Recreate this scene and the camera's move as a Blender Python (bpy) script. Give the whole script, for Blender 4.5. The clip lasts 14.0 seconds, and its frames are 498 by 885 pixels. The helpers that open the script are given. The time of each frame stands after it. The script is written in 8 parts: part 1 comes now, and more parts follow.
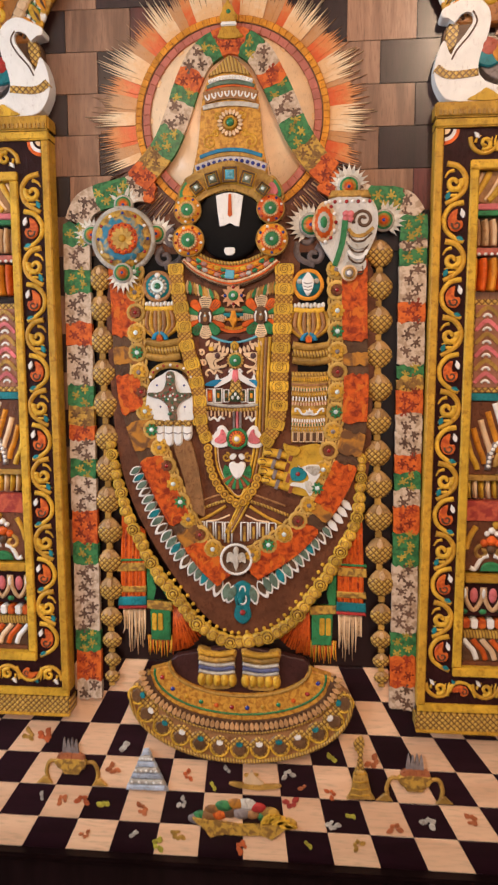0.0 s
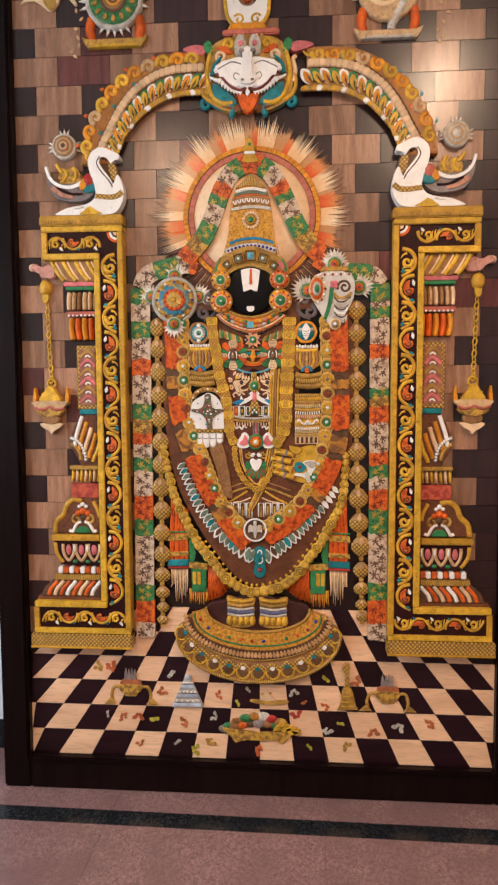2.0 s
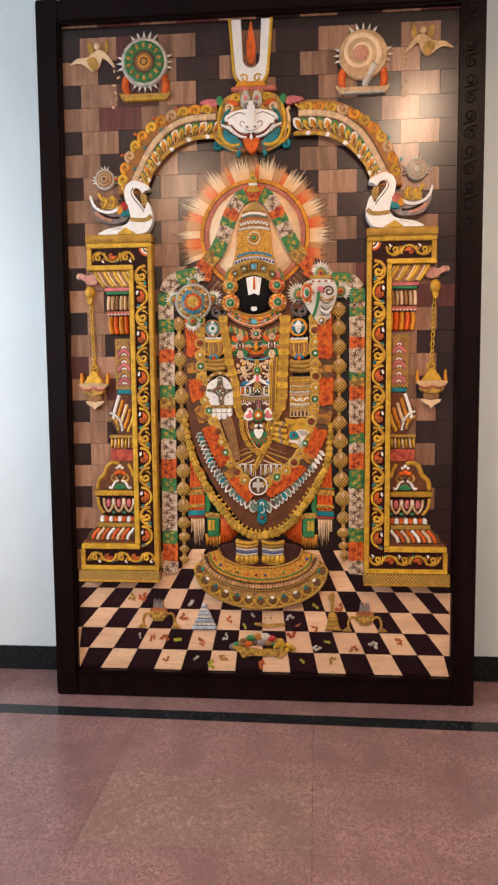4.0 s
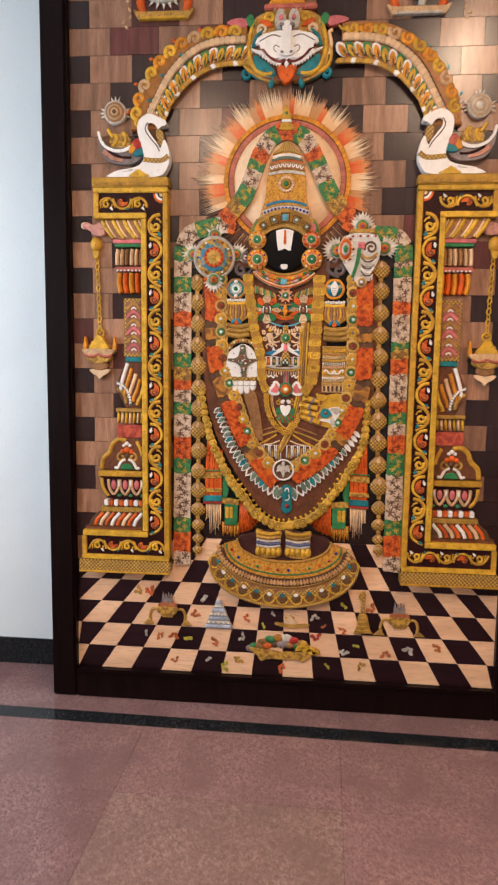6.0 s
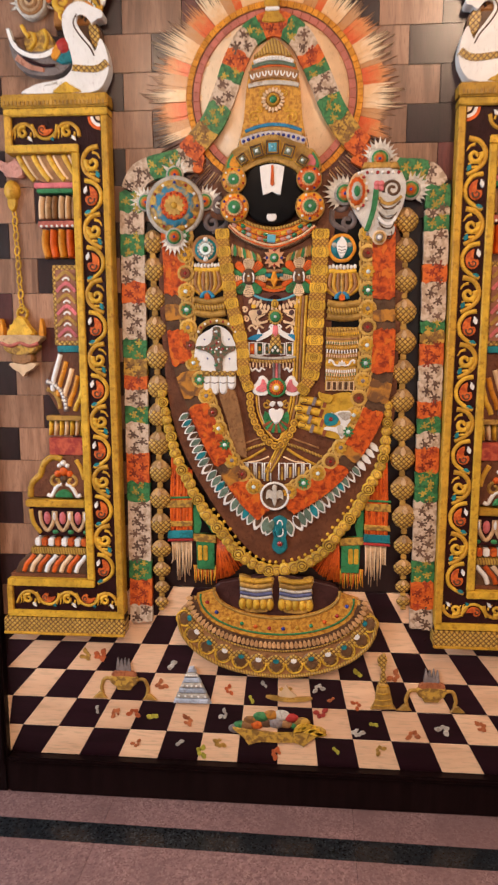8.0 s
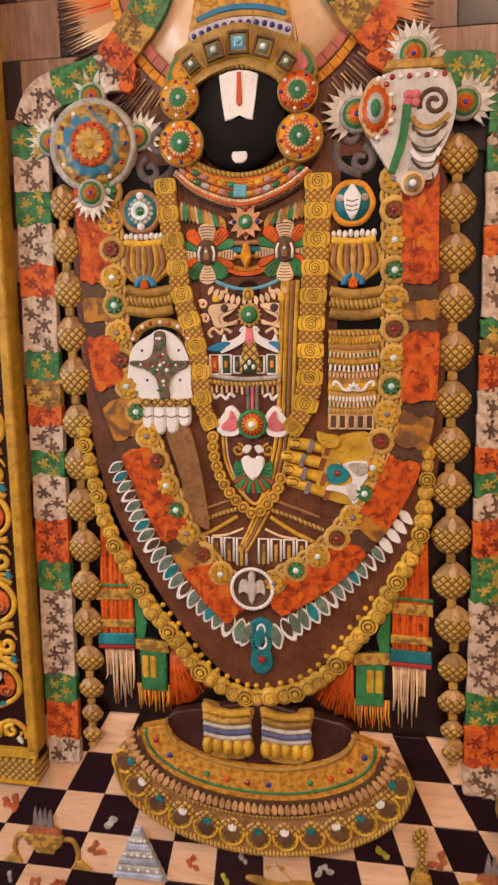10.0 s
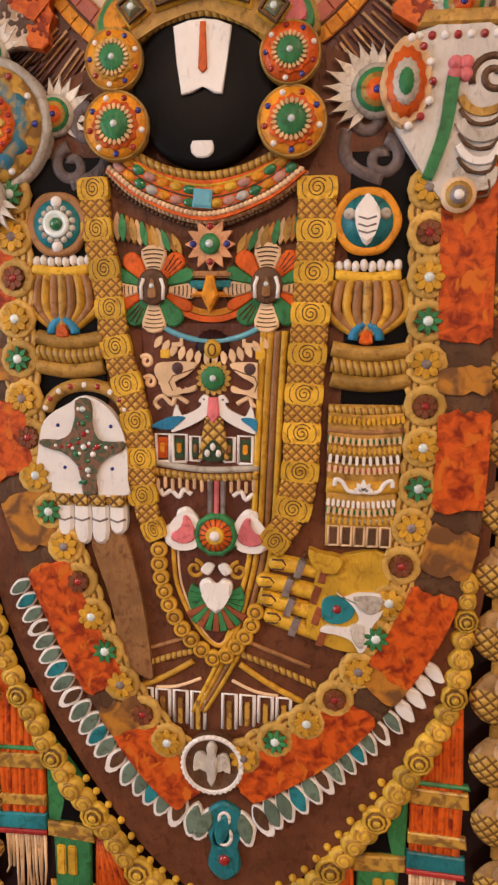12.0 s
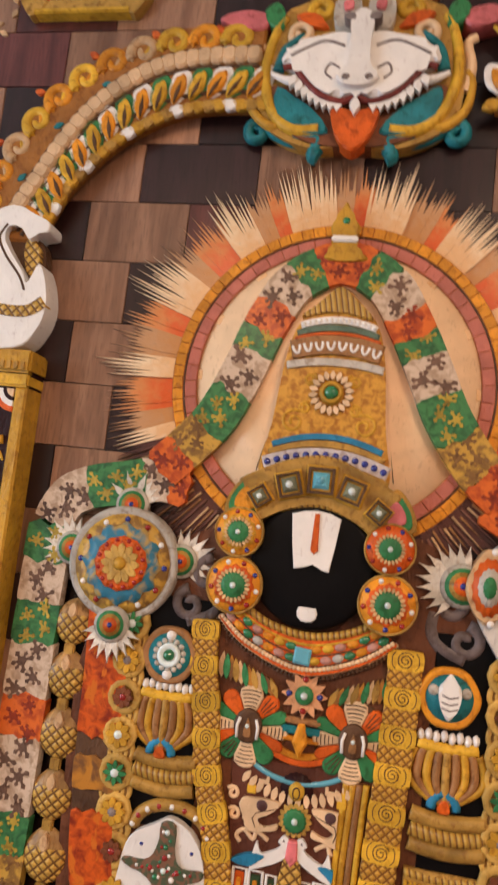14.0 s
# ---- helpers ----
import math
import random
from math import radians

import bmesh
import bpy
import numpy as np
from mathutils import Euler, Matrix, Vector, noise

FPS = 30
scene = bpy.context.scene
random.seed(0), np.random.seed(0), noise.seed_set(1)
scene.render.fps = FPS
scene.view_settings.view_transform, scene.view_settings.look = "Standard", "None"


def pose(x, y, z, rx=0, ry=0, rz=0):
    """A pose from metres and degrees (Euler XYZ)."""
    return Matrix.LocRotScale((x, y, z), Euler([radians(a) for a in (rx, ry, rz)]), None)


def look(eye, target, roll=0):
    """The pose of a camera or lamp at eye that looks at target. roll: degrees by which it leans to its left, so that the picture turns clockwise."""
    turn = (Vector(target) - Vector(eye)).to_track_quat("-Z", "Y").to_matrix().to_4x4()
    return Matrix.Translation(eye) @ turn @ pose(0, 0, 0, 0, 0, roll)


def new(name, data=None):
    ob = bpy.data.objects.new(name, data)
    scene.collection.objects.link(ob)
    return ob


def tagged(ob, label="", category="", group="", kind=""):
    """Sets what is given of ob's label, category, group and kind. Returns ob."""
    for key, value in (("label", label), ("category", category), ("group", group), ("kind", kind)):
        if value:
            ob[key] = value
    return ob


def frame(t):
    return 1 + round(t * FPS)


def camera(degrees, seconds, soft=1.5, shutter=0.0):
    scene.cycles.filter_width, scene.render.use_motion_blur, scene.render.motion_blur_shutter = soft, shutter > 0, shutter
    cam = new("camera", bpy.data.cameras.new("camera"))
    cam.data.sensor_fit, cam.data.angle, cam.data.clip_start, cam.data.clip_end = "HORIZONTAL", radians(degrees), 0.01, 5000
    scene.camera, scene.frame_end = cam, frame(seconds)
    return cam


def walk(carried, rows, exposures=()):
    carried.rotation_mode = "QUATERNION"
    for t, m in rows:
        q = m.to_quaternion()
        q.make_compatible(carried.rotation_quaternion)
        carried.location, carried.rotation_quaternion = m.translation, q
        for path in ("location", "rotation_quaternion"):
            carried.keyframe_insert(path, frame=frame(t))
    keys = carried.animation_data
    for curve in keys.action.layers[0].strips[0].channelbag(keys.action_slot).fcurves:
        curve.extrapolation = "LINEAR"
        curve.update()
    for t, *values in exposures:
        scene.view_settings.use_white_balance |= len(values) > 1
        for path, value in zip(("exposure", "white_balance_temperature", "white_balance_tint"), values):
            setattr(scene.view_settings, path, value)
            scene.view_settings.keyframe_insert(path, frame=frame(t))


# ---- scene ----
cam = camera(39.2, 14.0, soft=2.3, shutter=0.4)
PATH = [
    (0, (0.2, -1.742, 1.468), (0.024, 0.236, 1.229), -0.1),
    (0.5, (0.23, -1.911, 1.447), (0.028, 0.065, 1.215), -0.2),
    (1, (0.212, -2.07, 1.456), (0.002, -0.09, 1.269), -0.4),
    (1.5, (0.177, -2.275, 1.453), (-0.01, -0.291, 1.29), -0.7),
    (2, (0.18, -2.422, 1.456), (0.026, -0.434, 1.3), -0.3),
    (2.5, (0.226, -2.637, 1.433), (0.07, -0.649, 1.278), -0.4),
    (3, (0.239, -2.791, 1.418), (0.068, -0.805, 1.26), -1.0),
    (3.2, (0.227, -2.831, 1.42), (0.056, -0.844, 1.266), -0.9),
    (4.25, (0.232, -3.055, 1.408), (0.063, -1.073, 1.228), -0.4),
    (5.3, (0.226, -2.922, 1.396), (0.058, -0.94, 1.192), -0.0),
    (5.5, (0.193, -2.859, 1.391), (0.036, -0.876, 1.185), 0.0),
    (6, (0.133, -2.674, 1.396), (-0.055, -0.698, 1.149), 0.8),
    (6.5, (0.036, -2.473, 1.422), (-0.151, -0.496, 1.178), 0.9),
    (7, (0.016, -2.325, 1.433), (-0.127, -0.346, 1.182), 0.4),
    (7.5, (0.08, -2.119, 1.429), (-0.068, -0.143, 1.16), 0.3),
    (8, (0.098, -1.962, 1.418), (-0.061, 0.007, 1.11), 0.0),
    (8.2, (0.09, -1.882, 1.429), (-0.056, 0.087, 1.107), 0.1),
    (10.3, (0.221, -1.154, 1.435), (-0.112, 0.794, 1.127), -0.7),
    (10.5, (0.196, -1.091, 1.457), (-0.118, 0.862, 1.161), -0.6),
    (11, (0.152, -0.983, 1.486), (-0.095, 0.985, 1.226), -0.1),
    (11.5, (0.163, -0.905, 1.501), (-0.036, 1.066, 1.227), -0.0),
    (12, (0.166, -0.855, 1.511), (-0.09, 1.107, 1.216), 0.6),
    (12.5, (0.147, -0.843, 1.541), (-0.171, 1.115, 1.289), 1.2),
    (13, (0.123, -0.863, 1.635), (-0.245, 1.102, 1.582), 1.8),
    (13.5, (0.14, -0.901, 1.773), (-0.328, 1.04, 1.876), 3.4),
    (14, (0.08, -0.967, 1.83), (-0.296, 0.984, 2.059), 6.6),
]
EXPOSURES = [(0, -0.18, 6400, 8), (3, -0.13, 6400, 8), (5.5, -0.16, 6400, 9), (8.2, -0.16, 6500, 11), (10.5, -0.29, 6900, 17), (12, -0.36, 6850, 15), (14, -0.37, 6700, 12)]
walk(cam, [(t, look(eye, target, roll)) for t, eye, target, roll in PATH], EXPOSURES)

# ---- world and light ----
world = bpy.data.worlds.new("world")
scene.world = world
world.use_nodes = True
wn = world.node_tree.nodes
sky = wn.new("ShaderNodeTexSky")
sky.sky_type, sky.sun_disc = "NISHITA", False
sky.sun_elevation, sky.sun_rotation = radians(40), radians(200)
world.node_tree.links.new(sky.outputs[0], wn["Background"].inputs[0])
wn["Background"].inputs[1].default_value = 0.1

ROOM = dict(x0=-2.6, x1=2.6, y0=-5.2, y1=0.245, z1=3.25)


def area_light(name, m, sx, sy, watts, colour):
    data = bpy.data.lights.new(name, "AREA")
    data.shape, data.size, data.size_y, data.energy, data.color = "RECTANGLE", sx, sy, watts, colour
    ob = new(name, data)
    ob.matrix_world = m
    return ob


# daylight that comes in through the window in the side wall
area_light("window_daylight", look((-2.56, -1.5, 1.75), (0.0, -1.2, 1.2)), 1.3, 1.4, 74, (0.70, 0.84, 1.0))
# the ceiling tube light in front of the panel
area_light("tube_glow", look((0.92, -1.98, 3.12), (0.92, -1.78, 0.0)), 0.12, 1.15, 58, (1.0, 0.68, 0.455))
# an added tube deeper in the room, never in view, as fill light
area_light("tube_glow", look((-0.8, -3.4, 3.12), (-0.8, -3.2, 0.0)), 0.12, 1.15, 66, (1.0, 0.67, 0.445))

# ---- materials ----
MATS = {}


def nodes_of(name):
    m = bpy.data.materials.new(name)
    m.use_nodes = True
    return m, m.node_tree.nodes, m.node_tree.links, m.node_tree.nodes["Principled BSDF"]


def shade(c, k):
    return (min(1, c[0] * k), min(1, c[1] * k), min(1, c[2] * k), 1)


def mix_rgb(n, l, fac, a, b, mode="MIX"):
    x = n.new("ShaderNodeMix")
    x.data_type, x.blend_type = "RGBA", mode
    for sock, v in ((x.inputs[0], fac), (x.inputs[6], a), (x.inputs[7], b)):
        if hasattr(v, "is_linked"):
            l.new(v, sock)
        else:
            sock.default_value = v
    return x.outputs[2]


def ramp(n, l, src, lo, hi):
    r = n.new("ShaderNodeMapRange")
    r.inputs[1].default_value, r.inputs[2].default_value = lo, hi
    l.new(src, r.inputs[0])
    return r.outputs[0]


def noise_tex(n, l, scale, detail=4, stretch=None):
    g = n.new("ShaderNodeNewGeometry")
    src = g.outputs["Position"]
    if stretch:
        mp = n.new("ShaderNodeMapping")
        mp.inputs["Scale"].default_value = stretch
        l.new(src, mp.inputs[0])
        src = mp.outputs[0]
    t = n.new("ShaderNodeTexNoise")
    t.inputs["Scale"].default_value, t.inputs["Detail"].default_value, t.inputs["Distortion"].default_value = scale, detail, 0.6
    l.new(src, t.inputs["Vector"])
    return t.outputs[0]


def finish(n, l, b, colour, rough, bump_src, bump, coat=0.25, metal=0.0, rvar=0.15, spec=0.22):
    l.new(colour, b.inputs["Base Color"])
    rn = noise_tex(n, l, 35, 3)
    mr = n.new("ShaderNodeMapRange")
    mr.inputs[3].default_value, mr.inputs[4].default_value = rough - rvar * 0.5, rough + rvar * 0.5
    l.new(rn, mr.inputs[0])
    l.new(mr.outputs[0], b.inputs["Roughness"])
    b.inputs["Specular IOR Level"].default_value = spec
    b.inputs["Coat Weight"].default_value, b.inputs["Coat Roughness"].default_value = coat, 0.22
    b.inputs["Metallic"].default_value = metal
    bp = n.new("ShaderNodeBump")
    bp.inputs["Strength"].default_value, bp.inputs["Distance"].default_value = bump, 0.002
    l.new(bump_src, bp.inputs["Height"])
    l.new(bp.outputs[0], b.inputs["Normal"])


def paint(name, c, rough=0.45, var=0.45, grime=0.5, bump=0.85, metal=0.0, coat=0.06, tint=0.16):
    """Hand-brushed enamel paint on carved wood, uneven and a little dirty."""
    if name in MATS:
        return MATS[name]
    m, n, l, b = nodes_of(name)
    big, mid, fine = noise_tex(n, l, 26, 5), noise_tex(n, l, 95, 3), noise_tex(n, l, 170, 4, (1, 1, 0.45))
    col = mix_rgb(n, l, ramp(n, l, big, 0.35, 0.7), shade(c, 1 + var * 0.35), shade(c, 1 - var * 0.6))
    if var > 0.3:
        col = mix_rgb(n, l, ramp(n, l, mid, 0.53, 0.72), col, shade((c[0] * 0.8, c[1] * 0.68, c[2] * 0.6), 1 - var * 0.5))
    col = mix_rgb(n, l, ramp(n, l, fine, 0.60, 0.95 - grime * 0.2), col, shade((c[0] * 0.5, c[1] * 0.4, c[2] * 0.4), 1))
    oi = n.new("ShaderNodeObjectInfo")
    mr = n.new("ShaderNodeMapRange")
    mr.inputs[3].default_value, mr.inputs[4].default_value = 1 - tint, 1 + tint
    l.new(oi.outputs["Random"], mr.inputs[0])
    hsv = n.new("ShaderNodeHueSaturation")
    l.new(col, hsv.inputs["Color"])
    l.new(mr.outputs[0], hsv.inputs["Value"])
    finish(n, l, b, hsv.outputs[0], rough, fine, bump, coat, metal)
    MATS[name] = m
    return m


def mottle(name, a, bcol, scale=42, lo=0.46, hi=0.54, third=None, rough=0.5):
    """Two paints dabbed over one another in blotches."""
    if name in MATS:
        return MATS[name]
    m, n, l, b = nodes_of(name)
    blot, fine, wide = noise_tex(n, l, scale, 3), noise_tex(n, l, 210, 4), noise_tex(n, l, scale * 0.55, 2, (1.3, 1, 0.8))
    col = mix_rgb(n, l, ramp(n, l, blot, lo, hi), shade(a, 1), shade(bcol, 1))
    if third:
        col = mix_rgb(n, l, ramp(n, l, wide, 0.58, 0.64), col, shade(third, 1))
    col = mix_rgb(n, l, ramp(n, l, fine, 0.6, 0.95), col, shade(bcol, 0.5))
    finish(n, l, b, col, rough, blot, 0.7, 0.15)
    MATS[name] = m
    return m


def hatch(name, c, scale=95, dark=0.3, cross=True, tilt=45):
    """Gold paint with a carved lattice of fine lines."""
    if name in MATS:
        return MATS[name]
    m, n, l, b = nodes_of(name)
    g = n.new("ShaderNodeNewGeometry")
    outs = []
    for a in ((tilt, -tilt) if cross else (tilt,)):
        mp = n.new("ShaderNodeMapping")
        mp.inputs["Rotation"].default_value = (0, radians(a), 0)
        l.new(g.outputs["Position"], mp.inputs[0])
        w = n.new("ShaderNodeTexWave")
        w.bands_direction = "X"
        w.inputs["Scale"].default_value, w.inputs["Distortion"].default_value, w.inputs["Detail"].default_value = scale * 0.32, 0.8, 1
        l.new(mp.outputs[0], w.inputs[0])
        outs.append(w.outputs[1])
    h = outs[0]
    if cross:
        mn = n.new("ShaderNodeMath")
        mn.operation = "MINIMUM"
        l.new(outs[0], mn.inputs[0])
        l.new(outs[1], mn.inputs[1])
        h = mn.outputs[0]
    big = noise_tex(n, l, 30, 4)
    col = mix_rgb(n, l, ramp(n, l, big, 0.3, 0.7), shade(c, 1.15), shade(c, 0.75))
    col = mix_rgb(n, l, ramp(n, l, h, 0.05, 0.3), shade((c[0], c[1] * 0.75, c[2]), dark), col)
    finish(n, l, b, col, 0.42, h, 0.8, 0.2)
    MATS[name] = m
    return m


def wood(name, c, dark=0.55, rough=0.3, along="z", scale=9, coat=0.5, tint=0.25, grain=55):
    """Lacquered wood with grain along one axis."""
    if name in MATS:
        return MATS[name]
    m, n, l, b = nodes_of(name)
    st = {"z": (6, 6, 0.7), "x": (0.7, 6, 6)}[along]
    oi = n.new("ShaderNodeObjectInfo")
    g = n.new("ShaderNodeNewGeometry")
    add = n.new("ShaderNodeVectorMath")
    sc = n.new("ShaderNodeVectorMath")
    sc.operation = "SCALE"
    sc.inputs[0].default_value, add.operation = (7, 3, 5), "ADD"
    l.new(oi.outputs["Random"], sc.inputs["Scale"])
    l.new(g.outputs["Position"], add.inputs[0])
    l.new(sc.outputs[0], add.inputs[1])
    mp = n.new("ShaderNodeMapping")
    mp.inputs["Scale"].default_value = st
    l.new(add.outputs[0], mp.inputs[0])
    a, f = n.new("ShaderNodeTexNoise"), n.new("ShaderNodeTexNoise")
    a.inputs["Scale"].default_value, a.inputs["Detail"].default_value, a.inputs["Distortion"].default_value = scale * 0.5, 3, 1.2
    f.inputs["Scale"].default_value, f.inputs["Detail"].default_value = grain, 5
    l.new(mp.outputs[0], a.inputs[0])
    l.new(mp.outputs[0], f.inputs[0])
    col = mix_rgb(n, l, ramp(n, l, a.outputs[0], 0.35, 0.68), shade(c, 1.15), shade((c[0], c[1] * 0.92, c[2] * 0.88), dark))
    col = mix_rgb(n, l, ramp(n, l, f.outputs[0], 0.5, 0.85), col, shade(c, dark * 0.7))
    mr = n.new("ShaderNodeMapRange")
    mr.inputs[3].default_value, mr.inputs[4].default_value = 1 - tint, 1 + tint
    l.new(oi.outputs["Random"], mr.inputs[0])
    hsv = n.new("ShaderNodeHueSaturation")
    l.new(col, hsv.inputs["Color"])
    l.new(mr.outputs[0], hsv.inputs["Value"])
    wav = noise_tex(n, l, 13, 2)
    mixb = n.new("ShaderNodeMath")
    mixb.operation = "MULTIPLY_ADD"
    l.new(f.outputs[0], mixb.inputs[0])
    mixb.inputs[1].default_value = 0.12
    l.new(wav, mixb.inputs[2])
    finish(n, l, b, hsv.outputs[0], rough, mixb.outputs[0], 0.35, coat, 0, 0.1)
    MATS[name] = m
    return m


GOLD_C, ORANGE_C, GREEN_C = (0.54, 0.29, 0.03), (0.62, 0.105, 0.012), (0.035, 0.20, 0.07)
TEAL_C, CREAM_C, WHITE_C, BROWN_C = (0.015, 0.19, 0.22), (0.72, 0.50, 0.30), (0.78, 0.75, 0.71), (0.15, 0.052, 0.022)
GOLD = paint("gold_paint", GOLD_C)
OLDGOLD = paint("antique_gold_paint", (0.42, 0.235, 0.05), 0.4, 0.7, 0.9)
YELLOW = paint("yellow_paint", (0.64, 0.37, 0.035))
ORANGE = paint("orange_paint", ORANGE_C)
AMBER = paint("amber_paint", (0.66, 0.26, 0.02))
GREEN = paint("green_paint", GREEN_C)
TEAL = paint("teal_paint", TEAL_C)
BLUE = paint("blue_paint", (0.02, 0.20, 0.36))
GEMBLUE = paint("blue_gem", (0.02, 0.03, 0.22), 0.12, 0.2, 0.1, 0.1, 0, 1.0)
GEMRED = paint("red_gem", (0.30, 0.015, 0.012), 0.12, 0.2, 0.1, 0.1, 0, 1.0)
GEMGREEN = paint("green_gem", (0.015, 0.16, 0.06), 0.12, 0.2, 0.1, 0.1, 0, 1.0)
GEMCLEAR = paint("clear_gem", (0.62, 0.70, 0.68), 0.08, 0.2, 0.1, 0.1, 0, 1.0)
GEMSKY = paint("sky_blue_gem", (0.10, 0.36, 0.46), 0.1, 0.2, 0.1, 0.1, 0, 1.0)
PINK = paint("pink_paint", (0.62, 0.16, 0.17))
RED = paint("red_paint", (0.42, 0.035, 0.03))
ROSE = paint("rose_ring_paint", (0.48, 0.13, 0.09))
CREAM = paint("cream_paint", CREAM_C, 0.45, 0.25, 0.0, 0.5)
BEIGE = paint("beige_paint", (0.56, 0.36, 0.19))
WHITE = paint("white_paint", WHITE_C, 0.42, 0.12, -0.2, 0.4, tint=0.06)
SILVER = paint("silver_grey_paint", (0.48, 0.44, 0.38), 0.4, 0.5, 0.7)
GREY = paint("grey_paint", (0.22, 0.18, 0.17))
BROWN = paint("body_brown_paint", BROWN_C, 0.5, 0.5)
TAN = paint("tan_paint", (0.30, 0.145, 0.055))
MAROON = paint("dark_maroon_paint", (0.028, 0.008, 0.008), 0.4)
BLACK = paint("black_paint", (0.004, 0.0035, 0.004), 0.42, 0.3, 0.2, 0.2, 0, 0.05)
UMBER = paint("umber_paint", (0.10, 0.05, 0.025))
RUST = paint("rust_paint", (0.26, 0.075, 0.03))
M_WHITE = mottle("white_blossom_dabs", (0.60, 0.46, 0.34), (0.38, 0.26, 0.17), 75, 0.44, 0.62)
M_GREEN = mottle("green_leaf_dabs", (0.05, 0.20, 0.065), (0.022, 0.10, 0.035), 80, 0.42, 0.62)
M_ORANGE = mottle("orange_blossom_dabs", (0.64, 0.135, 0.02), (0.40, 0.06, 0.012), 80, 0.42, 0.62)
M_YELLOW = mottle("ochre_blossom_dabs", (0.52, 0.30, 0.05), (0.23, 0.12, 0.03), 66, 0.45, 0.58)
M_FLAME = mottle("orange_garland_paint", (0.60, 0.098, 0.010), (0.21, 0.020, 0.005), 70, 0.40, 0.66, (0.58, 0.14, 0.013))
M_RUST = mottle("rust_garland_paint", (0.46, 0.19, 0.025), (0.16, 0.07, 0.025), 40, 0.4, 0.6)
H_GOLD = hatch("gold_lattice", (0.58, 0.31, 0.045), 120, 0.36)
H_OLD = hatch("olive_gold_lattice", (0.58, 0.35, 0.07), 95, 0.25)
H_ROPE = hatch("gold_ribbed_paint", (0.48, 0.28, 0.05), 130, 0.35, False, 12)
H_CARVE = mottle("carved_gold_scrollwork", (0.62, 0.31, 0.045), (0.36, 0.14, 0.018), 95, 0.42, 0.62)
LIGHTWOOD = wood("light_teak_inlay", (0.31, 0.163, 0.098), 0.62)
DARKWOOD = wood("rosewood_inlay", (0.028, 0.011, 0.011), 0.6)
REDWOOD = wood("red_wood_inlay", (0.11, 0.03, 0.026), 0.6)
BOARD = wood("dark_backing_board", (0.018, 0.007, 0.006), 0.6)
FRAMEWOOD = wood("dark_lacquered_frame_wood", (0.008, 0.0032, 0.0034), 0.6, 0.34, "z", 9, 0.12)
for m in (FRAMEWOOD, BLACK, MAROON):
    m.node_tree.nodes["Principled BSDF"].inputs["Specular IOR Level"].default_value = 0.10
    m.node_tree.nodes["Principled BSDF"].inputs["Coat Weight"].default_value = 0.015
TILEPALE = wood("pale_maple_inlay", (0.74, 0.48, 0.30), 0.97, 0.32, "x", 5, 0.2, 0.06, 30)
TILEDARK = wood("ebony_inlay", (0.016, 0.0042, 0.0075), 0.7, 0.3, "x", 9, 0.2, 0.2)


def plaster(name, c):
    m, n, l, b = nodes_of(name)
    big, fine = noise_tex(n, l, 1.6, 4), noise_tex(n, l, 140, 4)
    col = mix_rgb(n, l, ramp(n, l, big, 0.3, 0.7), shade(c, 1.03), shade(c, 0.94))
    col = mix_rgb(n, l, ramp(n, l, fine, 0.55, 0.9), col, shade(c, 0.86))
    finish(n, l, b, col, 0.6, fine, 0.12, 0.0)
    return m


WALLPAINT = plaster("pale_cream_wall_paint", (0.70, 0.77, 0.79))
CEILPAINT = plaster("white_ceiling_paint", (0.80, 0.79, 0.76))


def granite(name, c, dark, light, rough=0.22, tint=0.10):
    """Polished speckled stone."""
    m, n, l, b = nodes_of(name)
    g = n.new("ShaderNodeNewGeometry")
    v = n.new("ShaderNodeTexVoronoi")
    v.inputs["Scale"].default_value = 210
    l.new(g.outputs["Position"], v.inputs["Vector"])
    sep = n.new("ShaderNodeSeparateColor")
    l.new(v.outputs["Color"], sep.inputs[0])
    mid, big = noise_tex(n, l, 60, 5), noise_tex(n, l, 5, 4)
    col = mix_rgb(n, l, ramp(n, l, mid, 0.35, 0.65), shade(c, 0.8), shade(c, 1.2))
    col = mix_rgb(n, l, ramp(n, l, sep.outputs[0], 0.72, 0.82), col, shade(dark, 1))
    col = mix_rgb(n, l, ramp(n, l, sep.outputs[1], 0.78, 0.9), col, shade(light, 1))
    col = mix_rgb(n, l, ramp(n, l, big, 0.4, 0.75), col, shade(c, 0.75))
    oi = n.new("ShaderNodeObjectInfo")
    mr = n.new("ShaderNodeMapRange")
    mr.inputs[3].default_value, mr.inputs[4].default_value = 1 - tint, 1 + tint
    l.new(oi.outputs["Random"], mr.inputs[0])
    hsv = n.new("ShaderNodeHueSaturation")
    l.new(col, hsv.inputs["Color"])
    l.new(mr.outputs[0], hsv.inputs["Value"])
    finish(n, l, b, hsv.outputs[0], rough, mid, 0.04, 0.0, 0, 0.12)
    return m


PINKSTONE = granite("polished_pink_granite", (0.245, 0.142, 0.139), (0.17, 0.095, 0.091), (0.32, 0.20, 0.188), 0.2)
# paler tone for the one slab before the panel's middle
PALESTONE = granite("pale_pink_granite", (0.27, 0.168, 0.15), (0.19, 0.115, 0.10), (0.36, 0.25, 0.22), 0.26)
BLACKSTONE = granite("polished_black_granite", (0.014, 0.016, 0.019), (0.006, 0.006, 0.007), (0.035, 0.04, 0.045), 0.15)


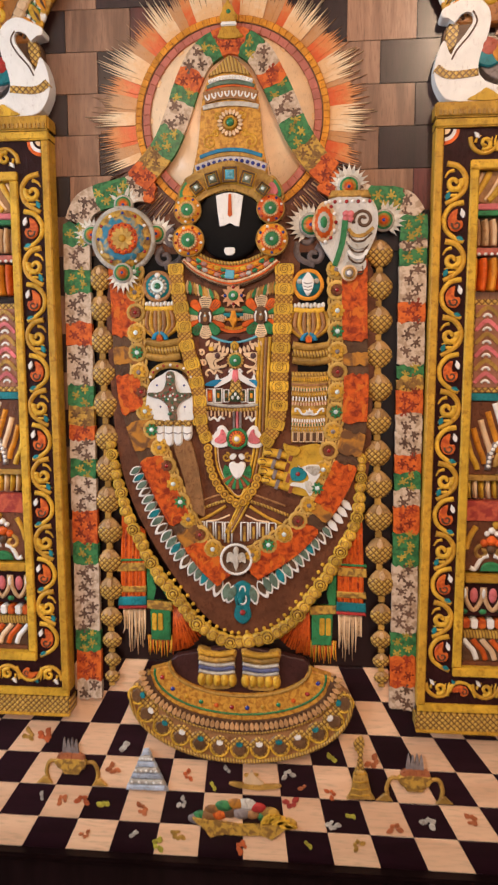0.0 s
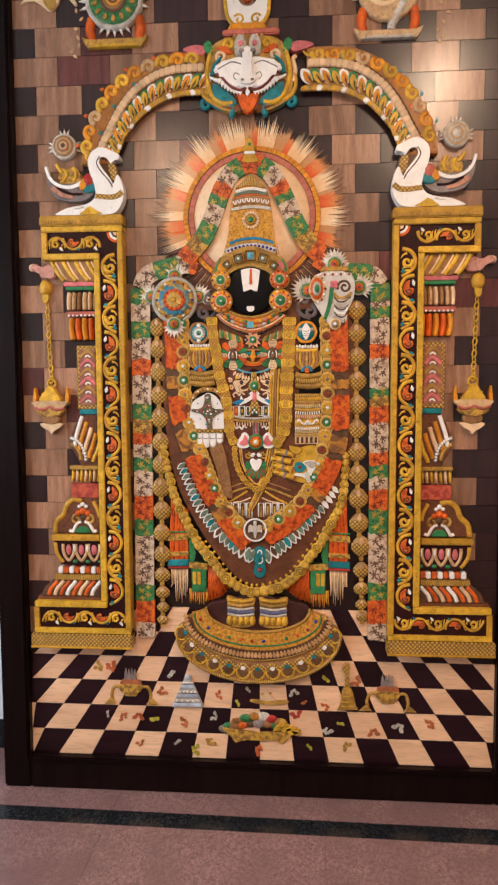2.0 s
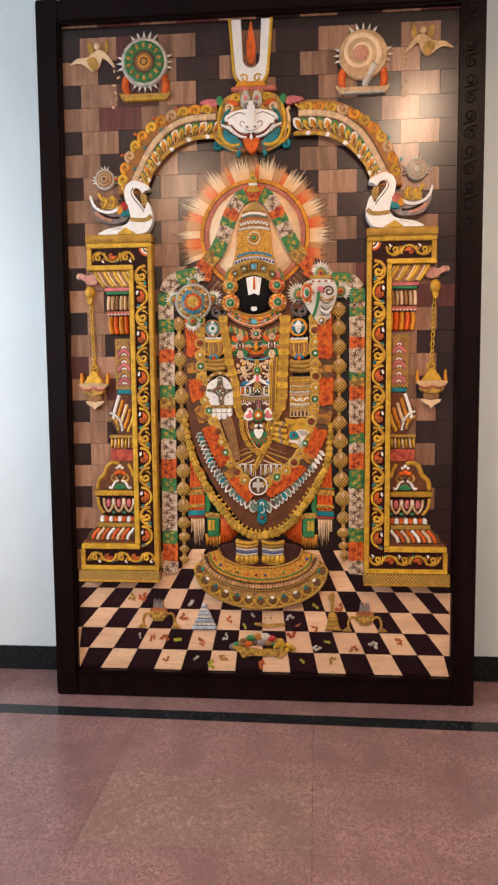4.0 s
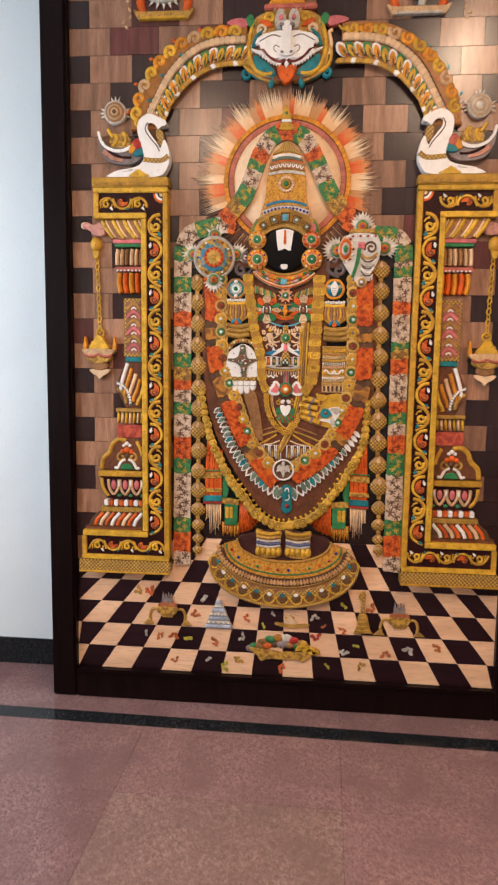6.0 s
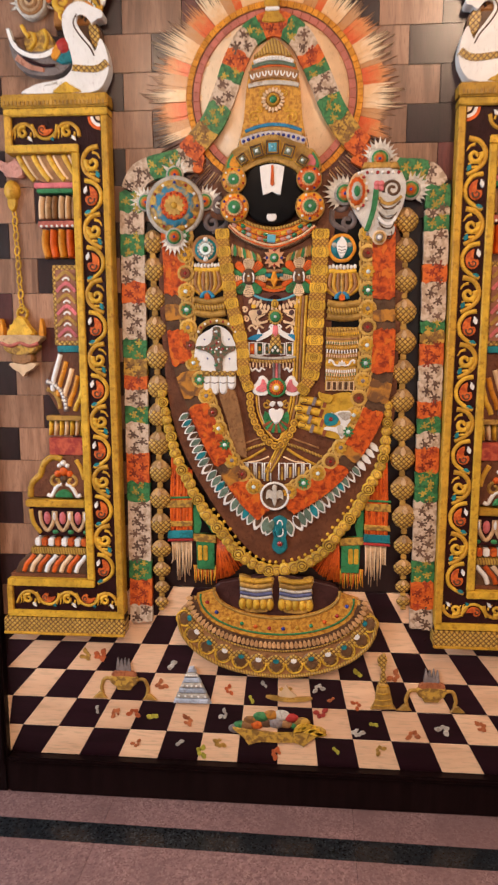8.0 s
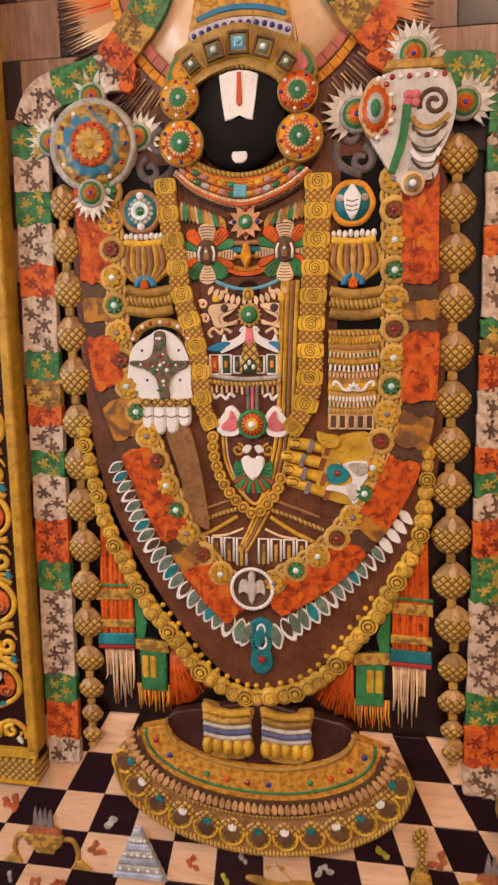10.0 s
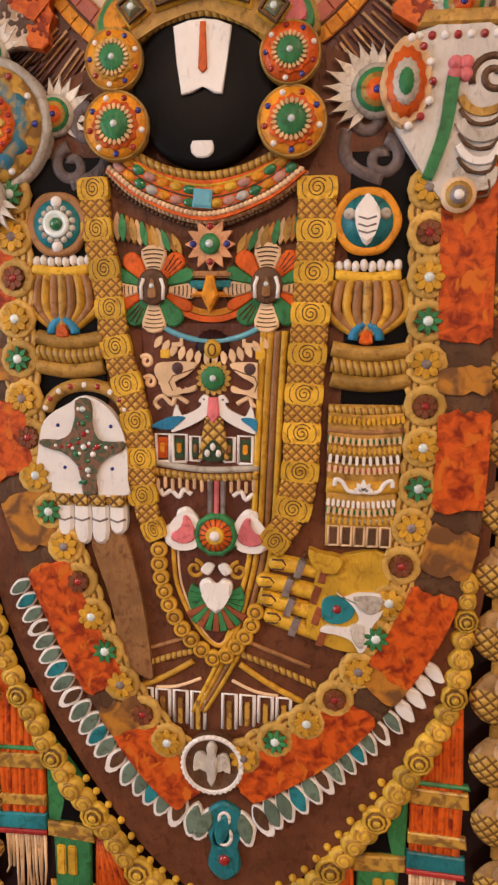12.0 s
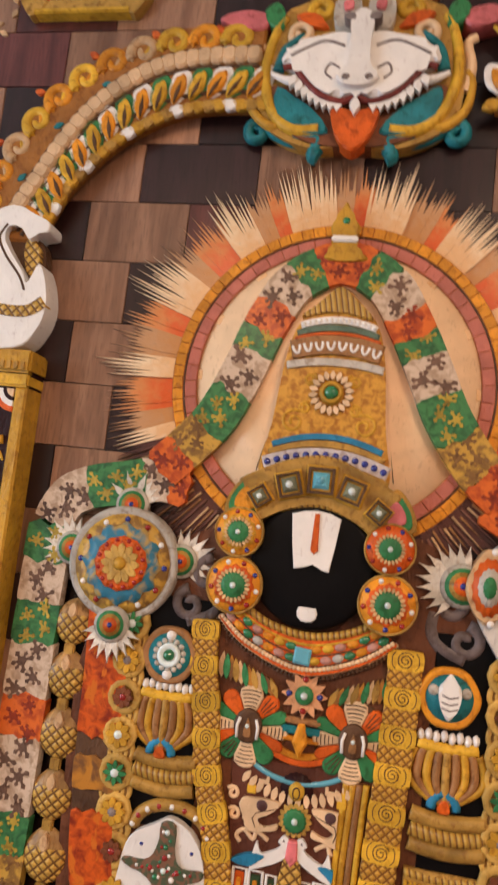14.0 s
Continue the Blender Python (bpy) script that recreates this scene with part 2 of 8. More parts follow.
def emitter(name, c, strength):
    m, n, l, b = nodes_of(name)
    b.inputs["Base Color"].default_value = (*c, 1)
    b.inputs["Emission Color"].default_value, b.inputs["Emission Strength"].default_value = (*c, 1), strength
    return m


# ---- builders ----
def to_mesh(bm, name, mats, smooth=False):
    me = bpy.data.meshes.new(name)
    bmesh.ops.recalc_face_normals(bm, faces=bm.faces)
    if smooth:
        for f in bm.faces:
            f.smooth = True
    bm.to_mesh(me)
    bm.free()
    for m in mats if isinstance(mats, (list, tuple)) else (mats,):
        me.materials.append(m)
    return me


def thing(name, at, label, category, group="", kind=""):
    ob = new(name)
    ob.empty_display_size = 0.02
    ob.location = at
    return tagged(ob, label, category, group, kind)


def root_of(ob):
    while ob.parent:
        ob = ob.parent
    return ob


def part(name, bm, material, parent, label="", smooth=False):
    """One mesh, modelled in world metres, as a part under a thing or under a part."""
    bmesh.ops.translate(bm, verts=bm.verts, vec=-root_of(parent).location)
    ob = new(name, to_mesh(bm, name, material, smooth))
    ob.parent = parent
    return tagged(ob, label)


def solid(name, bm, material, label, category, group="", kind="", smooth=False, at=None):
    """A thing that is one mesh."""
    ob = new(name, None)
    bpy.data.objects.remove(ob)
    if at:
        bmesh.ops.translate(bm, verts=bm.verts, vec=-Vector(at))
    ob = new(name, to_mesh(bm, name, material, smooth))
    if at:
        ob.location = at
    return tagged(ob, label, category, group, kind)


def put(name, mesh, parent, x, y, z, turn=0.0, sx=1.0, sz=None, sy=1.0, label=""):
    """A shared mesh as a part, turned in the panel's plane."""
    ob = new(name, mesh)
    ob.parent = parent
    ob.location = Vector((x, y, z)) - root_of(parent).location
    ob.rotation_euler = (0, radians(turn), 0)
    ob.scale = (sx, sy, sz if sz else sx)
    return tagged(ob, label)


def box(bm, x0, x1, y0, y1, z0, z1, bev=0.0, mat=0):
    r = bmesh.ops.create_cube(bm, size=1)
    vs = r["verts"]
    for v in vs:
        v.co = Vector(((x0 + x1) / 2 + v.co.x * (x1 - x0), (y0 + y1) / 2 + v.co.y * (y1 - y0), (z0 + z1) / 2 + v.co.z * (z1 - z0)))
    es = list({e for v in vs for e in v.link_edges})
    fs = list({f for v in vs for f in v.link_faces})
    for f in fs:
        f.material_index = mat
    if bev:
        out = bmesh.ops.bevel(bm, geom=es, offset=bev, segments=2, affect="EDGES", clamp_overlap=True)
        for f in out["faces"]:
            f.material_index = mat
    return bm


def slab(bm, pts, yb, yf, bev=0.002, mat=0):
    """A flat shape (x, z outline) with thickness from yb (back) to yf (front) and a worn front edge."""
    back = [bm.verts.new((x, yb, z)) for x, z in pts]
    front = [bm.verts.new((x, yf, z)) for x, z in pts]
    k = len(pts)
    faces = [bm.faces.new(front), bm.faces.new(back[::-1])]
    faces += [bm.faces.new((back[i], back[(i + 1) % k], front[(i + 1) % k], front[i])) for i in range(k)]
    for f in faces:
        f.material_index = mat
    if bev:
        out = bmesh.ops.bevel(bm, geom=list(faces[0].edges), offset=bev, segments=1, affect="EDGES", clamp_overlap=True)
        for f in out["faces"]:
            f.material_index = mat
    return bm


def lathe(bm, x, z, prof, segs=24, lobes=0, depth=0.0, sx=1.0, sz=1.0, mat=0, phase=0.0):
    """A turned boss that faces the room: prof is (radius, y) from the rim to the middle; lobes scallop its rim."""
    rings = []
    for r, y in prof:
        if r < 1e-6:
            rings.append([bm.verts.new((x, y, z))])
            continue
        ring = []
        for i in range(segs):
            a = 2 * math.pi * i / segs + phase
            k = r * (1 + depth * math.cos(lobes * a)) if lobes else r
            ring.append(bm.verts.new((x + k * sx * math.cos(a), y, z + k * sz * math.sin(a))))
        rings.append(ring)
    for a, b in zip(rings, rings[1:]):
        for i in range(segs):
            j = (i + 1) % segs
            f = bm.faces.new((a[i], a[j], b[0])) if len(b) == 1 else bm.faces.new((a[i], a[j], b[j], b[i]))
            f.material_index, f.smooth = mat, True
    return bm


def grooved(r, rings, h, mats, name, lobes=0, depth=0.0, segs=22, rim=0.004):
    """A flat round boss with concentric cut rings, the cuts left dark."""
    bm, prof, idx = bmesh.new(), [(r, 0.0), (r, -rim)], [0]
    for k in range(rings):
        r0, r1 = r * (1 - k / rings), r * (1 - (k + 1) / rings)
        y = -rim - h * (k + 1) / rings
        prof += [(r0 - (r0 - r1) * 0.18, y), (r1 + (r0 - r1) * 0.22, y)]
        idx += [0, 0]
        if k < rings - 1:
            prof.append((r1 + (r0 - r1) * 0.11, y + h * 0.5))
            idx.append(1)
    prof.append((0, prof[-1][1] - 0.0006))
    idx.append(0)
    rows = []
    for q, y in prof:
        rows.append([bm.verts.new((q * (1 + depth * math.cos(lobes * a)) * math.cos(a), y, q * (1 + depth * math.cos(lobes * a)) * math.sin(a))) for a in (2 * math.pi * i / segs for i in range(segs))] if q > 1e-6 else [bm.verts.new((0, y, 0))])
    for k, (a, b2) in enumerate(zip(rows, rows[1:])):
        for i in range(segs):
            j = (i + 1) % segs
            f = bm.faces.new((a[i], a[j], b2[0])) if len(b2) == 1 else bm.faces.new((a[i], a[j], b2[j], b2[i]))
            f.material_index, f.smooth = idx[min(k, len(idx) - 1)], True
            if k and idx[k - 1] == 1:
                f.material_index = 1
    return to_mesh(bm, name, mats)


def dome(bm, x, z, r, yb, h, segs=20, sx=1.0, sz=1.0, mat=0, lobes=0, depth=0.0):
    prof = [(r, yb)] + [(r * math.cos(a), yb - h * math.sin(a)) for a in (0.25, 0.6, 0.95, 1.3)] + [(0, yb - h)]
    return lathe(bm, x, z, prof, segs, lobes, depth, sx, sz, mat)


def spline(pts, n=8, closed=False):
    """A smooth line through a few points."""
    out, k = [], len(pts)
    for i in range(k if closed else k - 1):
        p = [Vector(pts[(i + d) % k]) if closed else Vector(pts[min(max(i + d, 0), k - 1)]) for d in (-1, 0, 1, 2)]
        for j in range(n):
            t = j / n
            out.append(0.5 * ((2 * p[1]) + (p[2] - p[0]) * t + (2 * p[0] - 5 * p[1] + 4 * p[2] - p[3]) * t * t + (3 * p[1] - p[0] - 3 * p[2] + p[3]) * t ** 3))
    if not closed:
        out.append(Vector(pts[-1]))
    return out


def along(pts, step=None, count=None):
    """Evenly spaced (x, z, angle) on a line."""
    seg = [(b - a).length for a, b in zip(pts, pts[1:])]
    total = sum(seg)
    count = count or max(2, round(total / step))
    out, acc, i = [], 0.0, 0
    for k in range(count):
        want = total * (k + 0.5) / count
        while i < len(seg) - 1 and acc + seg[i] < want:
            acc += seg[i]
            i += 1
        t = (want - acc) / max(seg[i], 1e-9)
        p, d = pts[i].lerp(pts[i + 1], t), pts[i + 1] - pts[i]
        out.append((p.x, p.y, math.degrees(math.atan2(-d.y, d.x))))
    return out


def normals(pts):
    out = []
    for i in range(len(pts)):
        d = (pts[min(i + 1, len(pts) - 1)] - pts[max(i - 1, 0)]).normalized()
        out.append(Vector((-d.y, d.x)))
    return out


def ribbon(bm, pts, w0, w1, yb, yf, bev=0.002, mat=0):
    """A flat strip along a line, its width going from w0 to w1."""
    ns, k = normals(pts), len(pts) - 1
    w = [(w0 + (w1 - w0) * i / k) / 2 for i in range(k + 1)]
    outline = [p + n * h for p, n, h in zip(pts, ns, w)] + [p - n * h for p, n, h in zip(pts[::-1], ns[::-1], w[::-1])]
    return slab(bm, [(p.x, p.y) for p in outline], yb, yf, bev, mat)


def rope(bm, pts, r, yb, flat=1.0, mat=0, r_end=None, ring=6):
    """A half-round cord along a line."""
    ns, rows, k = normals(pts), [], len(pts) - 1
    for i, (p, n) in enumerate(zip(pts, ns)):
        q = r if r_end is None else r + (r_end - r) * i / k
        rows.append([bm.verts.new((p.x + n.x * q * math.cos(a), yb - q * flat * math.sin(a), p.y + n.y * q * math.cos(a)))
                     for a in (math.pi * j / ring for j in range(ring + 1))])
    for a, b in zip(rows, rows[1:]):
        for j in range(ring):
            f = bm.faces.new((a[j], a[j + 1], b[j + 1], b[j]))
            f.material_index, f.smooth = mat, True
    for row in (rows[0], rows[-1]):
        bm.faces.new(row).material_index = mat
    return bm


def arc(cx, cz, rx, rz, a0, a1, n=16):
    return [Vector((cx + rx * math.cos(radians(a0 + (a1 - a0) * i / n)), cz + rz * math.sin(radians(a0 + (a1 - a0) * i / n)))) for i in range(n + 1)]


def spiral(cx, cz, r0, r1, a0, turns, n=26):
    return [Vector((cx + (r0 + (r1 - r0) * i / n) * math.cos(radians(a0 + 360 * turns * i / n)),
                    cz + (r0 + (r1 - r0) * i / n) * math.sin(radians(a0 + 360 * turns * i / n)))) for i in range(n + 1)]


def V(*pts):
    return [Vector(p) for p in pts]


def B():
    return bmesh.new()


AXIS = 0.023


def mir(x, side):
    """x on the near side, or mirrored about the panel's middle line."""
    return x if side < 0 else 2 * AXIS - x


def mp(pts, side):
    return [Vector((mir(p[0], side), p[1])) for p in pts]

# ---- room ----
R = ROOM
bm = box(B(), R["x0"] - 0.2, R["x1"] + 0.2, R["y0"] - 0.2, R["y1"] + 0.2, -0.2, -0.012)
floor = solid("floor", bm, PINKSTONE, "polished granite floor slabs with a dark border strip", "floor", kind="structure")
solid("ceiling", box(B(), R["x0"] - 0.2, R["x1"] + 0.2, R["y0"] - 0.2, R["y1"] + 0.2, R["z1"], R["z1"] + 0.15), CEILPAINT, "plain white painted ceiling", "ceiling", kind="structure")
solid("wall_north", box(B(), R["x0"] - 0.2, R["x1"] + 0.2, R["y1"], R["y1"] + 0.2, -0.012, R["z1"]), WALLPAINT, "pale painted plaster wall behind the panel", "wall", kind="structure")
solid("wall_south", box(B(), R["x0"] - 0.2, R["x1"] + 0.2, R["y0"] - 0.2, R["y0"], -0.012, R["z1"]), WALLPAINT, "pale painted plaster wall", "wall", kind="structure")
solid("wall_east", box(B(), R["x1"], R["x1"] + 0.2, R["y0"], R["y1"], -0.012, R["z1"]), WALLPAINT, "pale painted plaster wall", "wall", kind="structure")
WY0, WY1, WZ0, WZ1 = -2.2, -0.8, 0.95, 2.5
bm = B()
for y0, y1, z0, z1 in ((R["y0"], WY0, -0.012, R["z1"]), (WY1, R["y1"], -0.012, R["z1"]), (WY0, WY1, -0.012, WZ0), (WY0, WY1, WZ1, R["z1"])):
    box(bm, R["x0"] - 0.2, R["x0"], y0, y1, z0, z1)
solid("wall_west", bm, WALLPAINT, "pale painted plaster wall with a window opening", "wall", kind="structure")
bm = B()
box(bm, R["x0"] - 0.1, R["x0"] - 0.05, WY0, WY0 + 0.05, WZ0, WZ1, 0.004)
box(bm, R["x0"] - 0.1, R["x0"] - 0.05, WY1 - 0.05, WY1, WZ0, WZ1, 0.004)
box(bm, R["x0"] - 0.1, R["x0"] - 0.05, WY0 + 0.05, WY1 - 0.05, WZ0, WZ0 + 0.05, 0.004)
box(bm, R["x0"] - 0.1, R["x0"] - 0.05, WY0 + 0.05, WY1 - 0.05, WZ1 - 0.05, WZ1, 0.004)
solid("window_1", bm, WHITE, "white painted window frame in the wall", "window", kind="structure")
for name, y0, y1, x0, x1 in (("baseboard_north", R["y1"] - 0.014, R["y1"], R["x0"], R["x1"]), ("baseboard_south", R["y0"], R["y0"] + 0.014, R["x0"], R["x1"]),
                             ("baseboard_west", R["y0"] + 0.014, R["y1"] - 0.014, R["x0"], R["x0"] + 0.014), ("baseboard_east", R["y0"] + 0.014, R["y1"] - 0.014, R["x1"] - 0.014, R["x1"])):
    solid(name, box(B(), x0, x1, y0, y1, 0, 0.118, 0.003), BLACKSTONE, "polished black granite skirting at the wall's foot", "baseboard", kind="structure")

TUBE = emitter("lit_tube_glass", (1.0, 0.9, 0.76), 9.0)
# the tube above the panel's front, then the added fill tube
for tx, ty in ((0.92, -1.98), (-0.8, -3.4)):
    lamp = thing("tube_light", (tx, ty, R["z1"]), "white ceiling tube light, switched on", "lamp", "ceiling tube lights")
    part("housing", box(B(), tx - 0.045, tx + 0.045, ty - 0.62, ty + 0.62, R["z1"] - 0.05, R["z1"], 0.006), WHITE, lamp)
    bm = B()
    r = bmesh.ops.create_cone(bm, cap_ends=True, segments=16, radius1=0.014, radius2=0.014, depth=1.18)
    bmesh.ops.rotate(bm, verts=bm.verts, cent=(0, 0, 0), matrix=Matrix.Rotation(radians(90), 3, "X"))
    bmesh.ops.translate(bm, verts=bm.verts, vec=(tx, ty, R["z1"] - 0.066))
    part("tube", bm, TUBE, lamp, "glowing glass tube", True)

# ---- the framed panel ----
FX0, FX1, FZ1, FW = -0.912, 0.945, 3.02, 0.1
panel = thing("framed_panel", (0.018, 0.0, 0.0), "tall dark lacquered wooden frame with an inlaid chequered board", "wall panel")
bm = box(B(), FX0 + 0.01, FX1 - 0.01, 0.004, 0.05, 0.01, FZ1 - 0.01)
board = part("backing_board", bm, BOARD, panel, "dark wooden backing board")


def frame_bar(x0, x1, z0, z1, upright):
    b = box(B(), x0, x1, -0.034, 0.06, z0, z1, 0.006)
    bar = part("frame_bar", b, FRAMEWOOD, panel)
    b = B()
    if upright:
        inner = x1 if x0 < 0 else x0
        s = -1 if x0 < 0 else 1
        box(b, inner + s * 0.012 - 0.005, inner + s * 0.012 + 0.005, -0.040, -0.033, z0 + 0.1, z1 - 0.1, 0.003)
    else:
        inner = z1 if z0 < 1 else z0
        s = -1 if z0 < 1 else 1
        box(b, x0 + 0.01, x1 - 0.01, -0.040, -0.033, inner + s * 0.012 - 0.005, inner + s * 0.012 + 0.005, 0.003)
    part("moulding", b, FRAMEWOOD, bar)
    return bar


frame_bar(FX0 + FW, FX1 - FW, 0, 0.118, False)
frame_bar(FX0 + FW, FX1 - FW, FZ1 - FW, FZ1, False)
frame_bar(FX0, FX0 + FW, 0, FZ1, True)
bar_r = frame_bar(FX1 - FW, FX1, 0, FZ1, True)
# carved scrolls on the uprights
b = B()
rope(b, spiral(0, 0, 0.030, 0.006, -90, 1.4), 0.0042, 0, 0.9)
rope(b, spiral(0, 0, 0.022, 0.020, 120, 0.5, 10) , 0.0025, 0, 0.8)
rope(b, V((-0.032, -0.04), (-0.02, -0.032), (0.0, -0.03)), 0.004, 0, 0.9)
SCROLL = to_mesh(b, "carved_scroll", FRAMEWOOD)
for bar, cx in ((bar_r, FX1 - 0.058),):
    for k in range(14):
        z = 2.06 + 0.07 * k if k < 13 else 2.97
        put("carved_scroll", SCROLL, bar, cx, -0.034, z, 180 * (k % 2), 0.85)


CUT = paint("cut_line_brown_paint", (0.20, 0.095, 0.02))

# ---- halo ----
HX, HZ = 0.006, 2.033
halo = thing("halo", (HX, 0, HZ), "spiky sunburst halo painted in cream, tan and orange", "halo")
rng = random.Random(5)


def ray_paint(name, inner, mid, outer):
    """Lacquered paint brushed outwards, its colour changing from the ring to the tips."""
    m, n, l, b = nodes_of(name)
    g, sub, mul, ln = n.new("ShaderNodeNewGeometry"), n.new("ShaderNodeVectorMath"), n.new("ShaderNodeVectorMath"), n.new("ShaderNodeVectorMath")
    sub.operation, mul.operation, ln.operation = "SUBTRACT", "MULTIPLY", "LENGTH"
    sub.inputs[1].default_value, mul.inputs[1].default_value = (HX, 0, HZ), (1, 0, 1)
    l.new(g.outputs["Position"], sub.inputs[0])
    l.new(sub.outputs[0], mul.inputs[0])
    l.new(mul.outputs[0], ln.inputs[0])
    wob = n.new("ShaderNodeMath")
    wob.operation, wob.inputs[1].default_value = "MULTIPLY_ADD", 0.075
    l.new(noise_tex(n, l, 60, 3), wob.inputs[0])
    l.new(ln.outputs["Value"], wob.inputs[2])
    fine = noise_tex(n, l, 190, 4)
    col = mix_rgb(n, l, ramp(n, l, wob.outputs[0], 0.280, 0.325), shade(inner, 1), shade(mid, 1))
    col = mix_rgb(n, l, ramp(n, l, wob.outputs[0], 0.325, 0.375), col, shade(outer, 1))
    col = mix_rgb(n, l, ramp(n, l, fine, 0.6, 0.95), col, shade(mid, 0.6))
    finish(n, l, b, col, 0.36, fine, 0.4, 0.45)
    return m


RAY_CREAM = ray_paint("cream_ray_paint", (0.72, 0.42, 0.20), (0.80, 0.60, 0.38), (0.76, 0.57, 0.38))
RAY_FLAME = ray_paint("flame_ray_paint", (0.64, 0.095, 0.012), (0.62, 0.23, 0.07), (0.44, 0.24, 0.13))
RAY_TAN = ray_paint("tan_ray_paint", (0.50, 0.22, 0.07), (0.50, 0.27, 0.13), (0.27, 0.15, 0.085))
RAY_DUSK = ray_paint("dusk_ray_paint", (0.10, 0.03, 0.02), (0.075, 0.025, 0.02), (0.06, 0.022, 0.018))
STEP = 296 / 104
for k in range(104):
    a0 = -58 + k * STEP
    turn = (k + rng.uniform(-0.9, 0.9)) % 9
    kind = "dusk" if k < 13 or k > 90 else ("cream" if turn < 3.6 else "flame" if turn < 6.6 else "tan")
    over = rng.uniform(0.5, 1.3) if kind == "cream" else 0.5
    lo, span, teeth = a0 - over, STEP + 2 * over, 4
    outline = [(HX + 0.19 * math.cos(radians(a)), HZ + 0.19 * math.sin(radians(a))) for a in (lo + span, lo)]
    for j in range(teeth):
        r_in = (0.256 if kind == "cream" else 0.280) + rng.uniform(-0.014, 0.012)
        r_out = (0.326 if kind == "cream" else 0.312) + 0.016 * max(0, -math.cos(radians(a0))) + rng.uniform(-0.026, 0.018)
        for f, r in ((0.03, r_in), (0.5 + rng.uniform(-0.14, 0.14), r_out)):
            a = radians(lo + span * (j + f) / teeth)
            outline.append((HX + r * math.cos(a), HZ + r * math.sin(a)))
    a = radians(lo + span)
    outline.append((HX + 0.262 * math.cos(a), HZ + 0.262 * math.sin(a)))
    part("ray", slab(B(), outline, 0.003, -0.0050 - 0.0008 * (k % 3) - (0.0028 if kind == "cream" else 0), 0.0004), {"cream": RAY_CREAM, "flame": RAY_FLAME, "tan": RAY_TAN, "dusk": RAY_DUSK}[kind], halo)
for k in range(44):
    a = (-56 if k < 22 else 204) + (k % 22) * 1.6 + rng.uniform(-0.5, 0.5)
    r0, r1 = 0.236 + rng.uniform(0, 0.012), 0.282 + rng.uniform(0, 0.055)
    e = 0.42
    part("spike", slab(B(), [(HX + r * math.cos(radians(t)), HZ + r * math.sin(radians(t))) for r, t in ((r0, a - e), (r1, a), (r0, a + e))], -0.004, -0.0096, 0.0003), (TAN, paint("spike_rose_brown_paint", (0.20, 0.085, 0.06)), BEIGE)[k % 3], halo)
part("disc", lathe(B(), HX, HZ, [(0.199, 0.0), (0.199, -0.009), (0.1, -0.0095), (0, -0.0095)], 64), paint("smooth_cream_lacquer", (0.74, 0.51, 0.31), 0.36, 0.15, 0.0, 0.2, 0, 0.45), halo, "smooth cream disc")
part("ring_bed", slab(B(), [(p.x, p.y) for p in arc(HX, HZ, 0.233, 0.233, -62, 242, 72) + arc(HX, HZ, 0.196, 0.196, 242, -62, 72)], 0.0, -0.0105, 0.0005), paint("ring_russet_paint", (0.36, 0.11, 0.04)), halo)


def ring_of(parent, name, r0, r1, count, yb, yf, mat, a0=-62, a1=242):
    d = (a1 - a0) / count
    o = [(r * math.cos(radians(a)), r * math.sin(radians(a))) for r, a in ((r0, -d * 0.475), (r1, -d * 0.475), (r1, 0), (r1, d * 0.475), (r0, d * 0.475), (r0, 0))]
    me = to_mesh(slab(B(), o, 0, yf - yb, 0.0008), name, mat)
    for k in range(count):
        put(name, me, parent, HX, yb, HZ, -(a0 + d * (k + 0.5)))


ring_of(halo, "amber_block", 0.2175, 0.232, 70, -0.004, -0.0122, AMBER)
ring_of(halo, "rose_block", 0.1975, 0.2135, 46, -0.004, -0.0120, paint("dusty_rose_paint", (0.46, 0.14, 0.10), 0.45, 0.3))
part("rim_line", rope(B(), arc(HX, HZ, 0.2155, 0.2155, -62, 242, 70), 0.0012, -0.0105), UMBER, halo)

# ---- statue: one plain mesh, body, arms and face ----
bm = slab(B(), [(p.x, p.y) for p in spline(V((-0.30, 1.66), (-0.30, 1.38), (-0.268, 1.148), (-0.176, 0.955), (-0.06, 0.80), (0.035, 0.755), (0.13, 0.80), (0.255, 0.955), (0.336, 1.15),
          (0.35, 1.4), (0.35, 1.66), (0.25, 1.78), (0.12, 1.84), (0.02, 1.86), (-0.08, 1.84), (-0.21, 1.78)), 5, True)], 0.0, -0.018, 0.004)
for side in (-1, 1):
    slab(bm, [(p.x, p.y) for p in mp(V((-0.125, 1.72), (-0.12, 1.42), (-0.215, 1.42), (-0.25, 1.58), (-0.25, 1.72)), side)], -0.016, -0.0205, 0.001, 1)
lathe(bm, 0.003, 1.786, [(0.084, -0.016), (0.084, -0.034), (0.0815, -0.0375), (0.076, -0.0388), (0.035, -0.0392), (0, -0.0394)], 40, 0, 0, 0.98, 1.0, 1)
# forearm and folds of the robe
slab(bm, [(p.x, p.y) for p in spline(V((-0.145, 1.265), (-0.105, 1.27), (-0.082, 1.20), (-0.066, 1.09), (-0.07, 1.07), (-0.104, 1.095), (-0.118, 1.17)), 4, True)], -0.016, -0.026, 0.004, 2)
statue = solid("statue", bm, [BROWN, BLACK, TAN], "standing deity statue in carved relief, brown body and plain black face", "statue", at=(0.02, 0, 0.76))

